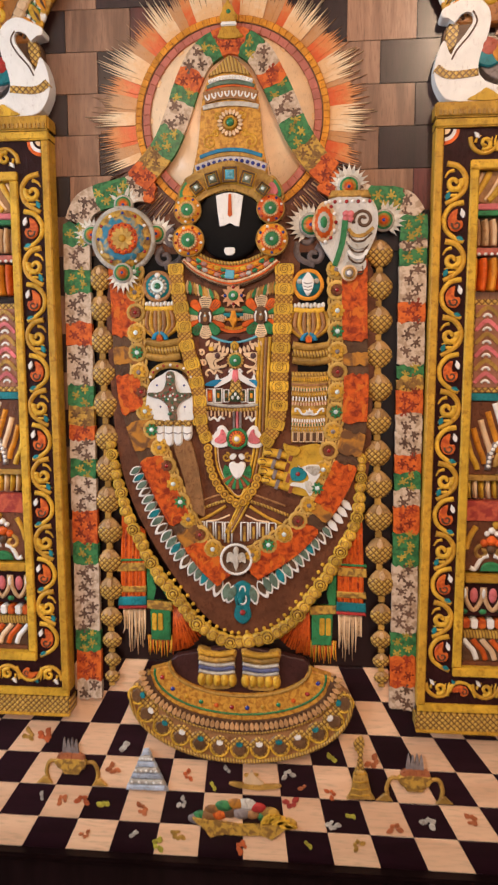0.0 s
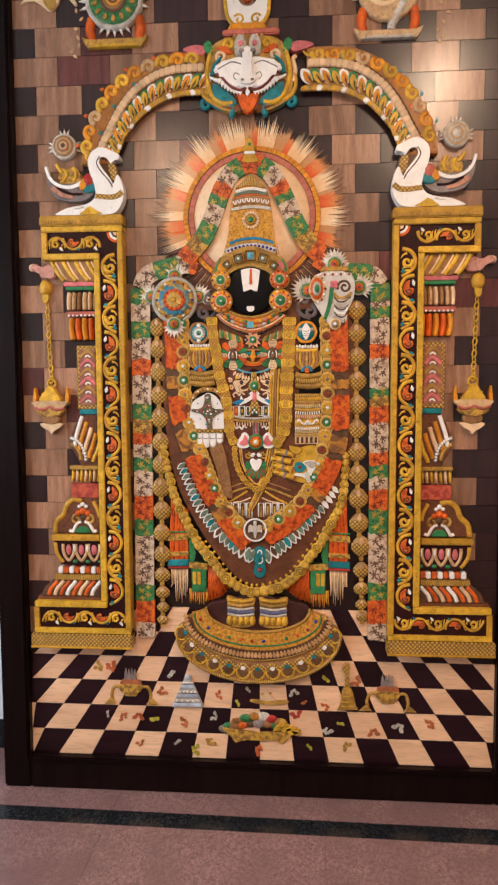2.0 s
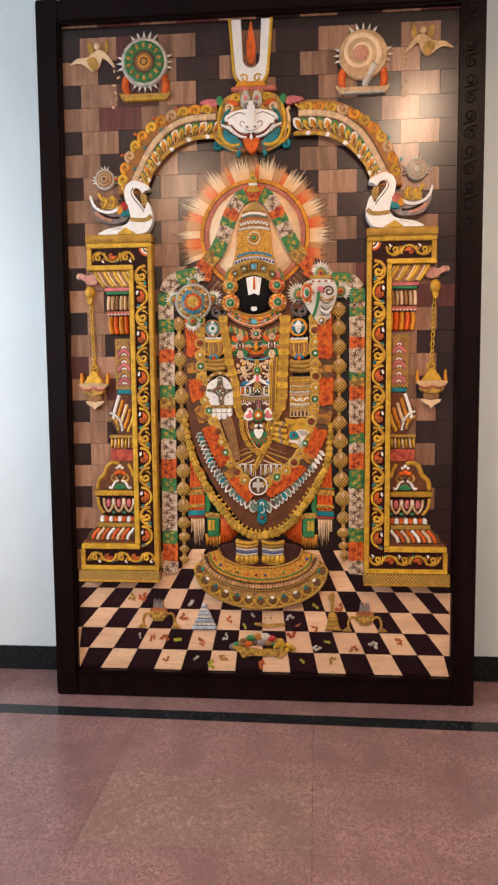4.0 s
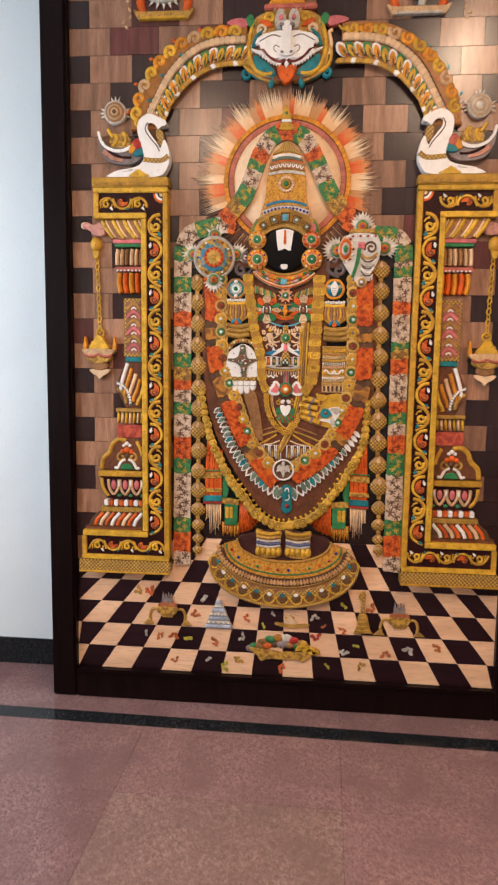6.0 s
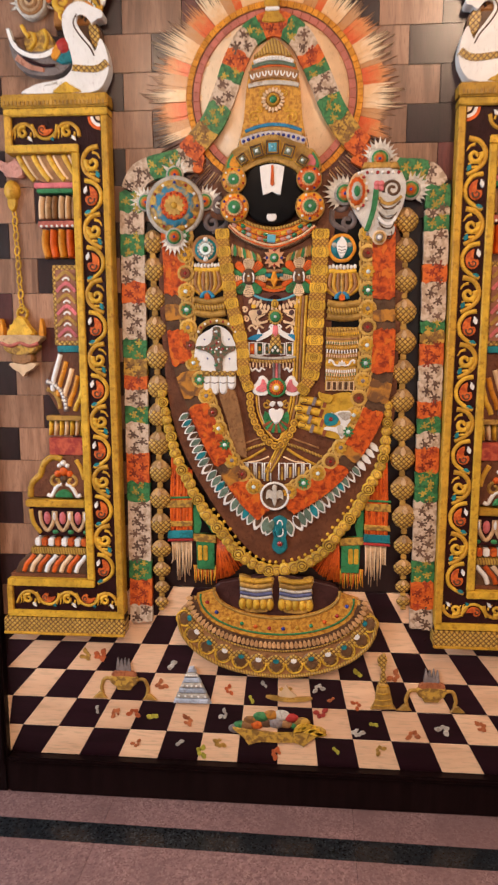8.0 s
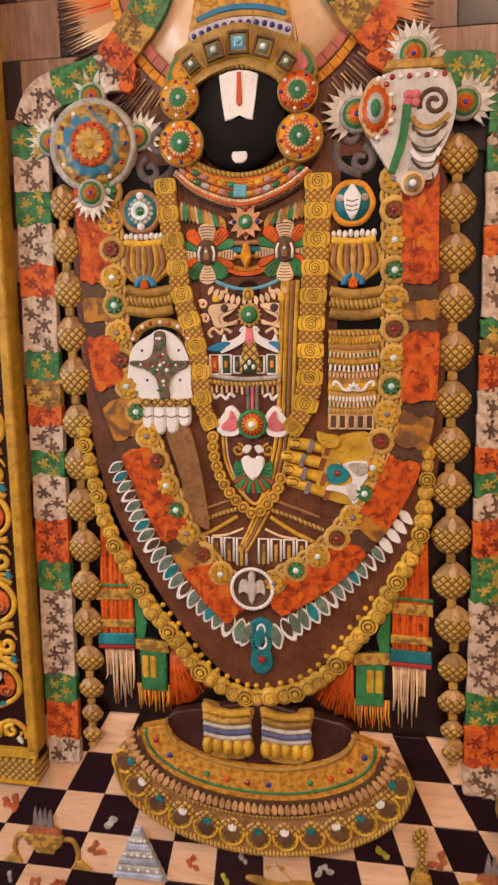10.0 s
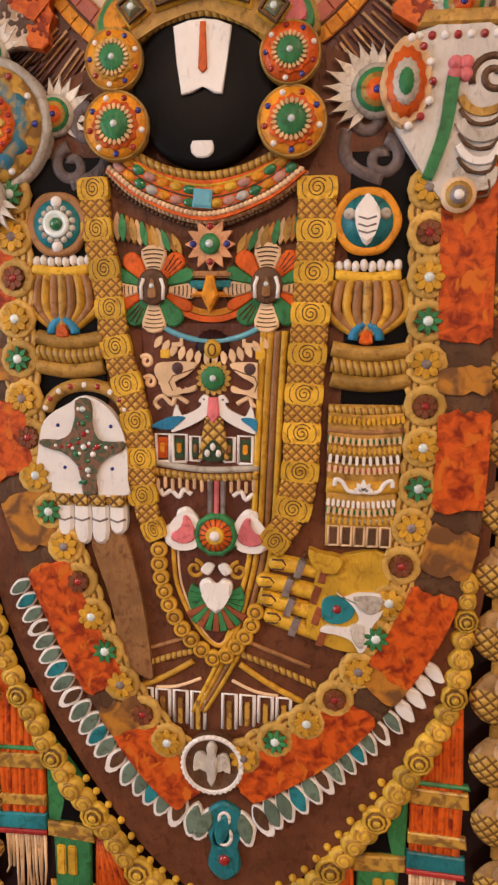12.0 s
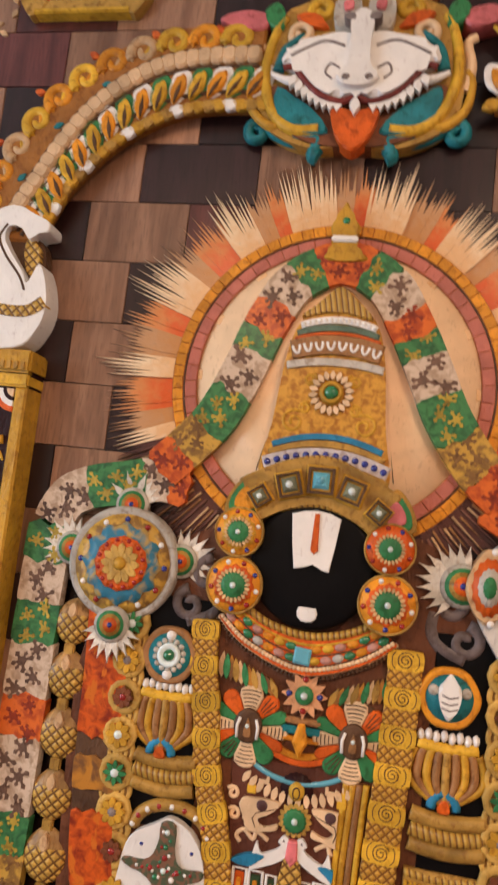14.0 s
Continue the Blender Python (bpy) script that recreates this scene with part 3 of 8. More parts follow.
bm = slab(B(), [(p[0], p[1]) for p in ((-0.029, 1.850), (-0.012, 1.855), (0.004, 1.857), (0.02, 1.855), (0.036, 1.849), (0.031, 1.812), (0.026, 1.779), (0.017, 1.780), (0.004, 1.788), (-0.009, 1.781), (-0.020, 1.779), (-0.025, 1.812))], -0.03, -0.0445, 0.0012)
mark = thing("forehead_mark", (0.004, -0.045, 1.78), "white painted forehead mark with an orange stripe", "ornament")
part("white_field", bm, WHITE, mark)
part("stripe", slab(B(), [(0.0015, 1.853), (0.0075, 1.853), (0.0095, 1.805), (0.0045, 1.800), (-0.0005, 1.805)], -0.04, -0.0470, 0.001), ORANGE, mark, "orange stripe")
solid("chin_mark", slab(B(), [(-0.008, 1.731), (0.014, 1.731), (0.0165, 1.725), (0.0155, 1.718), (0.010, 1.713), (0.003, 1.712), (-0.004, 1.713), (-0.0095, 1.718), (-0.0105, 1.725)], -0.03, -0.0415, 0.0015), WHITE, "small white oval dab on the chin", "ornament", at=(0.003, -0.03, 1.722))

# ---- shared small pieces ----
GEM = {k: to_mesh(dome(B(), 0, 0, 1.0, 0, 0.8, 12), "gem", m) for k, m in dict(blue=GEMBLUE, red=GEMRED, green=GEMGREEN, clear=GEMCLEAR, sky=GEMSKY, gold=GOLD, white=WHITE, orange=ORANGE, grey=GREY).items()}


def gem(parent, colour, x, z, r, y, name="gem"):
    return put(name, GEM[colour], parent, x, y, z, 0, r, r, r)


def boss(prof, mat, name, segs=28, lobes=0, depth=0.0):
    return to_mesh(lathe(B(), 0, 0, prof, segs, lobes, depth), name, mat)


def petal_mesh(name, mat, length, width, h=0.004, tip=0.0):
    o = spline(V((0, 0), (width * 0.5, length * 0.45), (width * (0.36 - tip * 0.3), length * 0.82), (0, length), (-width * (0.36 - tip * 0.3), length * 0.82), (-width * 0.5, length * 0.45)), 3, True)
    return to_mesh(slab(B(), [(p.x, p.y) for p in o], 0, -h, min(h * 0.6, width * 0.14)), name, mat)


def petals(parent, name, mesh, x, z, y, count, r, a0=0.0, s=1.0):
    for k in range(count):
        a = a0 + 360 * k / count
        put(name, mesh, parent, x + r * math.sin(radians(a)), y, z + r * math.cos(radians(a)), a, s)


# ---- crown ----
crown = thing("crown", (0.004, -0.01, 1.83), "tall conical gold crown with jewelled bands", "crown")
part("cone", slab(B(), [(p.x, p.y) for p in spline(V((-0.084, 1.90), (-0.072, 1.97), (-0.064, 2.052), (-0.052, 2.105), (-0.028, 2.138), (0.003, 2.168), (0.034, 2.145), (0.06, 2.113), (0.073, 2.062), (0.082, 1.969), (0.092, 1.90), (0.05, 1.93), (0.004, 1.937), (-0.04, 1.928)), 4, True)], -0.006, -0.03, 0.006), H_CARVE, crown, "amber carved scrollwork body")
for z0, bow, w, half, mat, nm in ((2.060, 0.008, 0.010, 0.066, SILVER, "cream_band"), (2.084, 0.010, 0.026, 0.062, TAN, "arch_band"), (2.100, 0.010, 0.004, 0.059, ORANGE, "orange_line"), (2.108, 0.010, 0.008, 0.056, paint("grey_green_band_paint", (0.11, 0.17, 0.12)), "green_band"), (2.119, 0.010, 0.009, 0.052, WHITE, "pearl_band"),
                              (1.957, 0.016, 0.008, 0.074, BLUE, "blue_band"), (1.947, 0.017, 0.008, 0.078, OLDGOLD, "gold_band"), (1.932, 0.018, 0.018, 0.084, paint("lavender_white_paint", (0.55, 0.50, 0.50)), "stone_band"), (1.919, 0.018, 0.006, 0.086, OLDGOLD, "gold_band")):
    line = spline(V((0.006 - half, z0 - bow), (0.006 - half * 0.5, z0 - bow * 0.25), (0.006, z0), (0.006 + half * 0.5, z0 - bow * 0.25), (0.006 + half, z0 - bow)), 4)
    band = part(nm, ribbon(B(), line, w, w, -0.026, -0.0345, 0.002), mat, crown)
    if nm == "stone_band":
        for x, z, a in along(line, count=13):
            gem(band, "blue", x, z, 0.0048, -0.034)
    if nm == "arch_band":
        tooth = to_mesh(rope(B(), arc(0, 0.004, 0.0048, 0.011, 180, 360, 8), 0.0021, 0), "arch_tooth", WHITE)
        for x, z, a in along(line, count=8):
            put("arch_tooth", tooth, band, x, -0.034, z, a)
    if nm == "pearl_band":
        for x, z, a in along(line, count=14):
            gem(band, "white", x, z, 0.0034, -0.034, "pearl")
# umber cord stands in for the cut and the shadow line round the cone
part("cut_line", rope(B(), spline(V((-0.090, 1.905), (-0.078, 1.97), (-0.070, 2.052), (-0.058, 2.108), (-0.032, 2.144), (0.003, 2.174), (0.038, 2.150), (0.066, 2.116), (0.079, 2.062), (0.088, 1.969), (0.098, 1.905)), 5), 0.0030, -0.007, 0.8), UMBER, crown, "dark line for the cut and its shadow round the crown")
part("top_cap", slab(B(), [(p.x, p.y) for p in spline(V((-0.046, 2.122), (-0.02, 2.144), (0.003, 2.167), (0.028, 2.147), (0.052, 2.122), (0.003, 2.132)), 4, True)], -0.01, -0.035, 0.003), H_ROPE, crown, "ribbed gold cap")
ros = part("rosette", lathe(B(), 0.005, 2.017, [(0.016, -0.028), (0.016, -0.037), (0.011, -0.040), (0.0105, -0.038), (0, -0.038)], 24), GOLD, crown)
petals(ros, "petal", petal_mesh("petal", CREAM, 0.013, 0.008, 0.005, 0.3), 0.005, 2.017, -0.031, 18, 0.018)
gem(ros, "green", 0.005, 2.017, 0.010, -0.036)
for side in (-1, 1):
    for cx, cz, r, d in ((-0.048, 1.975, 0.017, 1), (-0.03, 2.035, 0.009, -1), (-0.034, 1.995, 0.008, 1)):
        pts = [Vector((0.005 + (p.x if side < 0 else -p.x), p.y)) for p in spiral(cx, cz, r, 0.003, 60, 1.5 * d)]
        part("scroll", rope(B(), pts, 0.0026, -0.029, 0.9), GOLD, crown)
# jewelled brow band
brow_lo = spline(V((-0.083, 1.833), (-0.050, 1.854), (0.004, 1.866), (0.055, 1.851), (0.084, 1.828)), 5)
brow_mid = spline(V((-0.090, 1.862), (-0.048, 1.884), (0.005, 1.896), (0.052, 1.882), (0.097, 1.858)), 5)
part("brow_band", ribbon(B(), brow_mid, 0.062, 0.062, -0.02, -0.044, 0.004), OLDGOLD, crown, "antique gold brow band")
part("brow_cord", rope(B(), brow_lo, 0.0055, -0.036, 1.3), H_ROPE, crown)
part("brow_cord", rope(B(), [p + Vector((0, 0.031)) for p in brow_mid], 0.004, -0.038, 1.2), H_ROPE, crown)
for x, z, a, s, c in ((-0.074, 1.868, -36, 0.8, "clear"), (-0.036, 1.887, -16, 1.0, "clear"), (0.005, 1.896, 0, 1.12, "sky"), (0.046, 1.886, 17, 1.0, "clear"), (0.083, 1.862, 36, 0.8, "clear")):
    b = B()
    for h, y0, y1 in ((0.0185, -0.04, -0.0475), (0.0135, -0.047, -0.0505)):
        slab(b, [(-h, -h), (h, -h), (h, h), (-h, h)], y0, y1, 0.002)
    setting = put("setting", to_mesh(b, "setting", GOLD), crown, x, 0, z, a, s)
    b = B()
    for h0, h1 in ((0.0155, 0.0125),):
        for q in ((-h0, -h0, h0, -h1), (-h0, h1, h0, h0), (-h0, -h1, -h1, h1), (h1, -h1, h0, h1)):
            box(b, q[0], q[2], -0.054, -0.049, q[1], q[3])
    put("dark_border", to_mesh(b, "dark_border", UMBER), crown, x, 0, z, a, s)
    put("square_stone", to_mesh(slab(B(), [(-0.0098, -0.0098), (0.0098, -0.0098), (0.0098, 0.0098), (-0.0098, 0.0098)], -0.048, -0.0555, 0.004), "square_stone", GEMSKY if c == "sky" else paint("dull_olive_stone", (0.19, 0.20, 0.13), 0.2, 0.3)), crown, x, 0, z, a, s)
    gem(crown, "sky" if c == "sky" else "clear", x, z, 0.0055 * s, -0.0535)
fin = part("finial", slab(B(), [(p.x, p.y) for p in spline(V((-0.025, 2.210), (-0.018, 2.224), (-0.014, 2.238), (-0.020, 2.256), (-0.010, 2.274), (-0.001, 2.295), (0.009, 2.274), (0.021, 2.258), (0.016, 2.238), (0.022, 2.224), (0.036, 2.211), (0.005, 2.207)), 3, True)], -0.008, -0.026, 0.004), GOLD, crown, "gold finial")
part("collar", box(B(), -0.017, 0.02, -0.030, -0.022, 2.234, 2.243, 0.002), WHITE, fin)
gem(fin, "green", 0.001, 2.266, 0.006, -0.024)

# ---- floral band over the crown and the two long shoulder bands ----
DABS = dict(w=M_WHITE, g=M_GREEN, o=M_ORANGE, y=M_YELLOW)
SPRIG_PAINT = dict(w=paint("sprig_brown_paint", (0.135, 0.075, 0.05), 0.5, 0.7), g=paint("sprig_ochre_paint", (0.40, 0.28, 0.04), 0.5, 0.6), o=paint("sprig_red_paint", (0.26, 0.035, 0.012), 0.5, 0.6), y=paint("sprig_umber_paint", (0.20, 0.10, 0.03), 0.5, 0.6))


def sprig_mesh(mat, seed):
    """A ragged spray of small leaves round one stem, cut flat."""
    rnd = random.Random(seed)
    out, k = [], 6
    for i in range(k):
        a = 2 * math.pi * (i + rnd.uniform(-0.22, 0.22)) / k
        long, bend = rnd.uniform(0.62, 1.05), rnd.uniform(-0.25, 0.25)
        for da, r in ((-0.40, 0.36), (-0.20 + bend * 0.5, long * 0.55), (-0.30 + bend, long * 0.86), (bend, long), (0.26 + bend, long * 0.80), (0.14 + bend * 0.5, long * 0.5)):
            out.append((r * math.cos(a + da), r * math.sin(a + da)))
    return to_mesh(slab(B(), out, 0, -1, 0), "sprig", mat)


SPRIGS = {c: [sprig_mesh(m, 300 + i) for i in range(4)] for c, m in SPRIG_PAINT.items()}


def jag(parent, line, w, mat, name, y0=-0.006, y1=-0.019, seed=1):
    """A block of painted blossoms, its ends ragged."""
    rnd = random.Random(seed)
    ns = normals(line)
    a, b = line[0], line[-1]
    d0, d1 = (line[1] - line[0]).normalized(), (line[-1] - line[-2]).normalized()
    left = [p + n * w / 2 for p, n in zip(line, ns)]
    right = [p - n * w / 2 for p, n in zip(line, ns)]
    end = [b + ns[-1] * w * (0.5 - (i + 1) / 8) + d1 * rnd.uniform(-0.003, 0.009) for i in range(7)]
    start = [a + ns[0] * w * ((i + 1) / 8 - 0.5) - d0 * rnd.uniform(-0.003, 0.009) for i in range(7)]
    yf = y1 - rnd.uniform(0, 0.0015)
    block = part(name, slab(B(), [(p.x, p.y) for p in left + end + right[::-1] + start], y0, yf, 0.0015), mat, parent)
    kind = next((c for c, m in DABS.items() if m is mat), None)
    if kind and name == "blossom_block":
        size = {"w": 0.0165, "g": 0.013, "o": 0.015, "y": 0.015}[kind]
        for k, (x, z, turn) in enumerate(along(line, step=size * 1.15)):
            off = (-1) ** k * w * rnd.uniform(0.10, 0.24)
            n = Vector((math.sin(radians(turn)), math.cos(radians(turn))))
            put("sprig", rnd.choice(SPRIGS[kind]), block, x + n.x * off, yf + 0.0008, z + n.y * off, rnd.uniform(0, 360), size * rnd.uniform(0.85, 1.15), size * rnd.uniform(0.9, 1.2), 0.0015)
    return block


top_line = spline(V((-0.222, 1.893), (-0.192, 1.925), (-0.152, 1.975), (-0.121, 2.045), (-0.096, 2.115), (-0.058, 2.178), (0.006, 2.207), (0.066, 2.178), (0.104, 2.118), (0.134, 2.056), (0.162, 1.995), (0.205, 1.932), (0.240, 1.900)), 6)
wreath = thing("flower_wreath", (0.006, -0.01, 2.18), "painted flower band arching over the crown", "garland")
cuts = [0, 5, 10, 15, 20, 23, 26, 30, 33, 39, 42, 46, 49, 52, 57, 62, 67, 72]
for k, c in enumerate("oygwgowgogwogwgyo"):
    jag(wreath, top_line[cuts[k]:cuts[k + 1] + 1], 0.062, DABS[c], "blossom_block", -0.009, -0.022, k)

long_l = thing("shoulder_flower_band", (-0.38, -0.01, 0.57), "long painted flower band of white, green and orange blocks", "garland", "shoulder flower bands")
long_r = thing("shoulder_flower_band", (0.437, -0.01, 0.58), "long painted flower band of white, green and orange blocks", "garland", "shoulder flower bands")
cl = "gwgwowgyowgwogwgow"
zl = [1.795, 1.747, 1.686, 1.631, 1.555, 1.499, 1.4, 1.351, 1.3, 1.264, 1.214, 1.163, 1.082, 0.993, 0.941, 0.759, 0.705, 0.62, 0.573]
for k, c in enumerate(cl):
    jag(long_l, spline(V((-0.378, zl[k]), (-0.379, (zl[k] + zl[k + 1]) / 2), (-0.380, zl[k + 1])), 3), 0.066, DABS[c], "blossom_block", -0.004, -0.02, 40 + k)
arm_l = spline(V((-0.375, 1.80), (-0.360, 1.835), (-0.325, 1.856), (-0.27, 1.868), (-0.225, 1.878), (-0.185, 1.872)), 4)
for a, b2, c in ((0, 8, "w"), (8, 14, "g"), (14, 18, "w"), (18, 20, "o")):
    jag(long_l, arm_l[a:b2 + 1], 0.062, DABS[c], "blossom_block", -0.004, -0.020, 70 + a)
zr = [1.80, 1.745, 1.726, 1.686, 1.601, 1.555, 1.454, 1.421, 1.393, 1.332, 1.291, 1.236, 1.187, 1.146, 1.104, 1.04, 0.998, 0.955, 0.781, 0.715, 0.638, 0.579]
for k, c in enumerate("gwgwowgyowwogwoggwgow"):
    if k + 1 < len(zr):
        jag(long_r, spline(V((0.436, zr[k]), (0.438, (zr[k] + zr[k + 1]) / 2), (0.438, zr[k + 1])), 3), 0.064, DABS[c], "blossom_block", -0.004, -0.02, 90 + k)
arm_r = spline(V((0.435, 1.80), (0.418, 1.826), (0.385, 1.838), (0.33, 1.842), (0.27, 1.865), (0.225, 1.89)), 4)
for a, b2, c in ((0, 6, "w"), (6, 12, "g"), (12, 17, "w"), (17, 20, "o")):
    jag(long_r, arm_r[a:b2 + 1], 0.060, DABS[c], "blossom_block", -0.004, -0.020, 140 + a)

# ---- strings of cone-shaped buds ----


def half_pod(b, prof, mat=0, segs=10):
    """A half-round pod; prof is (half width, height) from the bottom up."""
    rr = []
    for w, z in prof:
        rr.append([b.verts.new((w * math.cos(a), -0.40 * w * math.sin(a), z)) for a in (math.pi * j / segs for j in range(segs + 1))])
    for p, q in zip(rr, rr[1:]):
        for j in range(segs):
            f = b.faces.new((p[j], p[j + 1], q[j + 1], q[j]))
            f.material_index, f.smooth = mat, True
    return b


CONE_TOP = half_pod(B(), [(0.44, 0.6), (0.40, 0.7), (0.33, 0.8), (0.22, 0.92), (0.10, 1.0), (0.0, 1.03)])
CONE_TOP = to_mesh(CONE_TOP, "bud_cap", paint("tan_bud_paint", (0.38, 0.215, 0.075), 0.4, 0.7))
CONE_CUP = to_mesh(half_pod(B(), [(0.0, -0.02), (0.12, 0.02), (0.27, 0.10), (0.40, 0.25), (0.475, 0.44), (0.46, 0.62), (0.42, 0.68)]), "scaled_cup", H_OLD)
b = B()
slab(b, [(p.x, p.y) for p in spline(V((0, 0.60), (0.10, 0.72), (0.06, 0.86), (0, 0.94), (-0.06, 0.86), (-0.10, 0.72)), 3, True)], -0.1, -0.2, 0.03)
CONE_LEAF = to_mesh(b, "bud_leaf", BEIGE)
LINK = to_mesh(box(B(), -0.5, 0.5, -0.5, 0, -0.5, 0.5, 0.12), "link", OLDGOLD)


def cone_string(name, pts, label):
    th = thing(name, (pts[-1][0], -0.01, pts[-1][1]), label, "garland", "cone bud strings")
    for k, (x, z) in enumerate(pts):
        gap = (pts[k][1] - pts[k + 1][1]) if k + 1 < len(pts) else (pts[k - 1][1] - pts[k][1]) * 0.9
        h = gap * 0.86
        w = min(h * 1.05, 0.074) * (1 if h > 0.055 else 1.15)
        bud = put("cone_bud", CONE_TOP, th, x, -0.012, z - h / 2, 0, w, h, w)
        for nm, me in (("scaled_cup", CONE_CUP), ("bud_leaf", CONE_LEAF)):
            c = new(nm, me)
            c.parent = bud
        put("link", LINK, th, x, -0.012, z - h / 2 - gap * 0.07, 0, 0.016, gap * 0.2, 0.014)
    return th


cone_string("cone_bud_string", [(-0.324, 1.665), (-0.323, 1.592), (-0.321, 1.514), (-0.32, 1.433), (-0.318, 1.354), (-0.317, 1.269), (-0.316, 1.19), (-0.318, 1.108), (-0.316, 1.026), (-0.318, 0.946), (-0.317, 0.871), (-0.318, 0.795), (-0.317, 0.732), (-0.317, 0.678), (-0.319, 0.632)], "hanging string of gold cone-shaped buds")
cone_string("cone_bud_string", [(0.359, 1.714), (0.358, 1.638), (0.359, 1.558), (0.36, 1.477), (0.362, 1.396), (0.362, 1.314), (0.363, 1.235), (0.367, 1.156), (0.37, 1.074), (0.374, 0.989), (0.381, 0.907), (0.382, 0.823), (0.383, 0.757), (0.384, 0.701), (0.386, 0.656)], "hanging string of gold cone-shaped buds")

# ---- great orange garland with ochre joints ----
or_l = spline(V((-0.268, 1.70), (-0.262, 1.594), (-0.261, 1.504), (-0.255, 1.427), (-0.245, 1.348), (-0.219, 1.267), (-0.188, 1.185), (-0.150, 1.102), (-0.107, 1.026), (-0.057, 0.955), (-0.005, 0.905)), 8)
or_r = spline(V((0.300, 1.70), (0.301, 1.614), (0.304, 1.501), (0.308, 1.427), (0.307, 1.352), (0.302, 1.276), (0.282, 1.197), (0.252, 1.131), (0.212, 1.070), (0.145, 0.997), (0.045, 0.930)), 8)
swag = thing("orange_flower_garland", (0.02, -0.016, 0.91), "thick orange flower garland with ochre joints", "garland")
for line, plan, seed in ((or_l, ((0, 14, 0), (14, 17, 1), (17, 21, 2), (21, 24, 1), (24, 33, 0), (33, 36, 1), (36, 42, 2), (42, 45, 1), (45, 60, 0), (60, 63, 1), (63, 66, 2), (66, 78, 0)), 200),
                         (or_r, ((0, 15, 0), (15, 18, 1), (18, 21, 2), (21, 24, 1), (24, 36, 0), (36, 39, 1), (39, 44, 2), (44, 47, 1), (47, 60, 0), (60, 63, 2), (63, 66, 1), (66, 79, 0)), 260)):
    for a, b2, kind in plan:
        bl = jag(swag, line[a:b2 + 1], 0.060 if line is or_l else 0.060, (M_FLAME, UMBER, M_RUST)[kind], "flower_block", -0.016, -0.030 if kind != 1 else -0.026, seed + a)
# white petal fringe under it
PETAL_W = petal_mesh("fringe_petal", WHITE, 0.050, 0.0265, 0.007, 0.35)
PETAL_IN = petal_mesh("petal_heart", TEAL, 0.041, 0.0190, 0.003, 0.3)
PETAL_IN2 = petal_mesh("petal_heart", paint("grey_green_paint", (0.13, 0.19, 0.14)), 0.041, 0.0190, 0.003, 0.3)
PETAL_IN3 = petal_mesh("petal_heart", UMBER, 0.036, 0.0165, 0.003, 0.3)
fringe = thing("petal_fringe", (0.033, -0.018, 0.84), "curved fringe of white petals with teal hearts", "garland")
fl = spline(V((-0.232, 1.205), (-0.203, 1.142), (-0.180, 1.088), (-0.160, 1.047), (-0.127, 1.004), (-0.100, 0.968), (-0.060, 0.937), (-0.028, 0.912), (0.0, 0.898), (0.030, 0.890), (0.053, 0.894),
              (0.080, 0.916), (0.120, 0.945), (0.158, 0.982), (0.187, 1.012), (0.218, 1.042), (0.242, 1.070), (0.262, 1.100), (0.280, 1.128)), 5)
n_f = 39
for k, (x, z, a) in enumerate(along(fl, count=n_f)):
    t = abs(k - n_f * 0.52) / (n_f * 0.5)
    s = 1.10 - 0.36 * t
    p = put("fringe_petal", PETAL_W, fringe, x, -0.018, z, a + 180 - (10 if k < n_f * 0.5 else -10), s * (1.0 if k < n_f * 0.7 else 0.86), s)
    if k < n_f * 0.88:
        c = new("petal_heart", (PETAL_IN2, PETAL_IN, PETAL_IN2, PETAL_IN3, PETAL_IN2)[k % 5])
        c.parent, c.location = p, (0, -0.006, 0.002)
peacock = thing("feather_drop", (0.03, -0.018, 0.80), "teal peacock-feather drop with a white outline", "ornament")
part("feather", slab(B(), [(p.x, p.y) for p in spline(V((0.03, 0.79), (0.052, 0.81), (0.046, 0.85), (0.056, 0.885), (0.03, 0.905), (0.004, 0.885), (0.014, 0.85), (0.008, 0.81)), 4, True)], -0.016, -0.025, 0.003), TEAL, peacock)
for cz, r in ((0.882, 0.009), (0.857, 0.013)):
    part("white_loop", rope(B(), arc(0.03, cz, r * 0.75, r, 0, 360, 18), 0.0026, -0.024, 0.9), WHITE, peacock)
gem(peacock, "red", 0.03, 0.822, 0.008, -0.024)

# ---- gold rosette chain ----
LIGHTGOLD = paint("light_gold_paint", (0.54, 0.33, 0.08))
ROSE_G = grooved(0.0212, 2, 0.003, [LIGHTGOLD, CUT], "gold_rosette", 12, 0.025, 36, 0.005)
ROSE_G2 = grooved(0.0200, 3, 0.003, [LIGHTGOLD, CUT], "gold_knot", 2, 0.05, 24, 0.004)
STAR_D = petal_mesh("dark_petal", paint("dark_red_brown_paint", (0.18, 0.055, 0.022)), 0.0098, 0.0078, 0.003, 0.3)
STAR_Y = petal_mesh("gold_petal", GOLD, 0.0130, 0.0085, 0.003, 0.1)
STAR_G = petal_mesh("green_petal", GREEN, 0.0115, 0.0058, 0.003, 0.4)
ch_l = spline(V((-0.232, 1.69), (-0.232, 1.606), (-0.231, 1.515), (-0.225, 1.424), (-0.210, 1.330), (-0.174, 1.239), (-0.142, 1.151), (-0.104, 1.061), (-0.045, 0.989), (-0.015, 0.968)), 8)
ch_r = spline(V((0.257, 1.69), (0.258, 1.653), (0.261, 1.574), (0.262, 1.483), (0.263, 1.390), (0.255, 1.297), (0.234, 1.206), (0.202, 1.113), (0.145, 1.039), (0.067, 0.984), (0.045, 0.97)), 8)
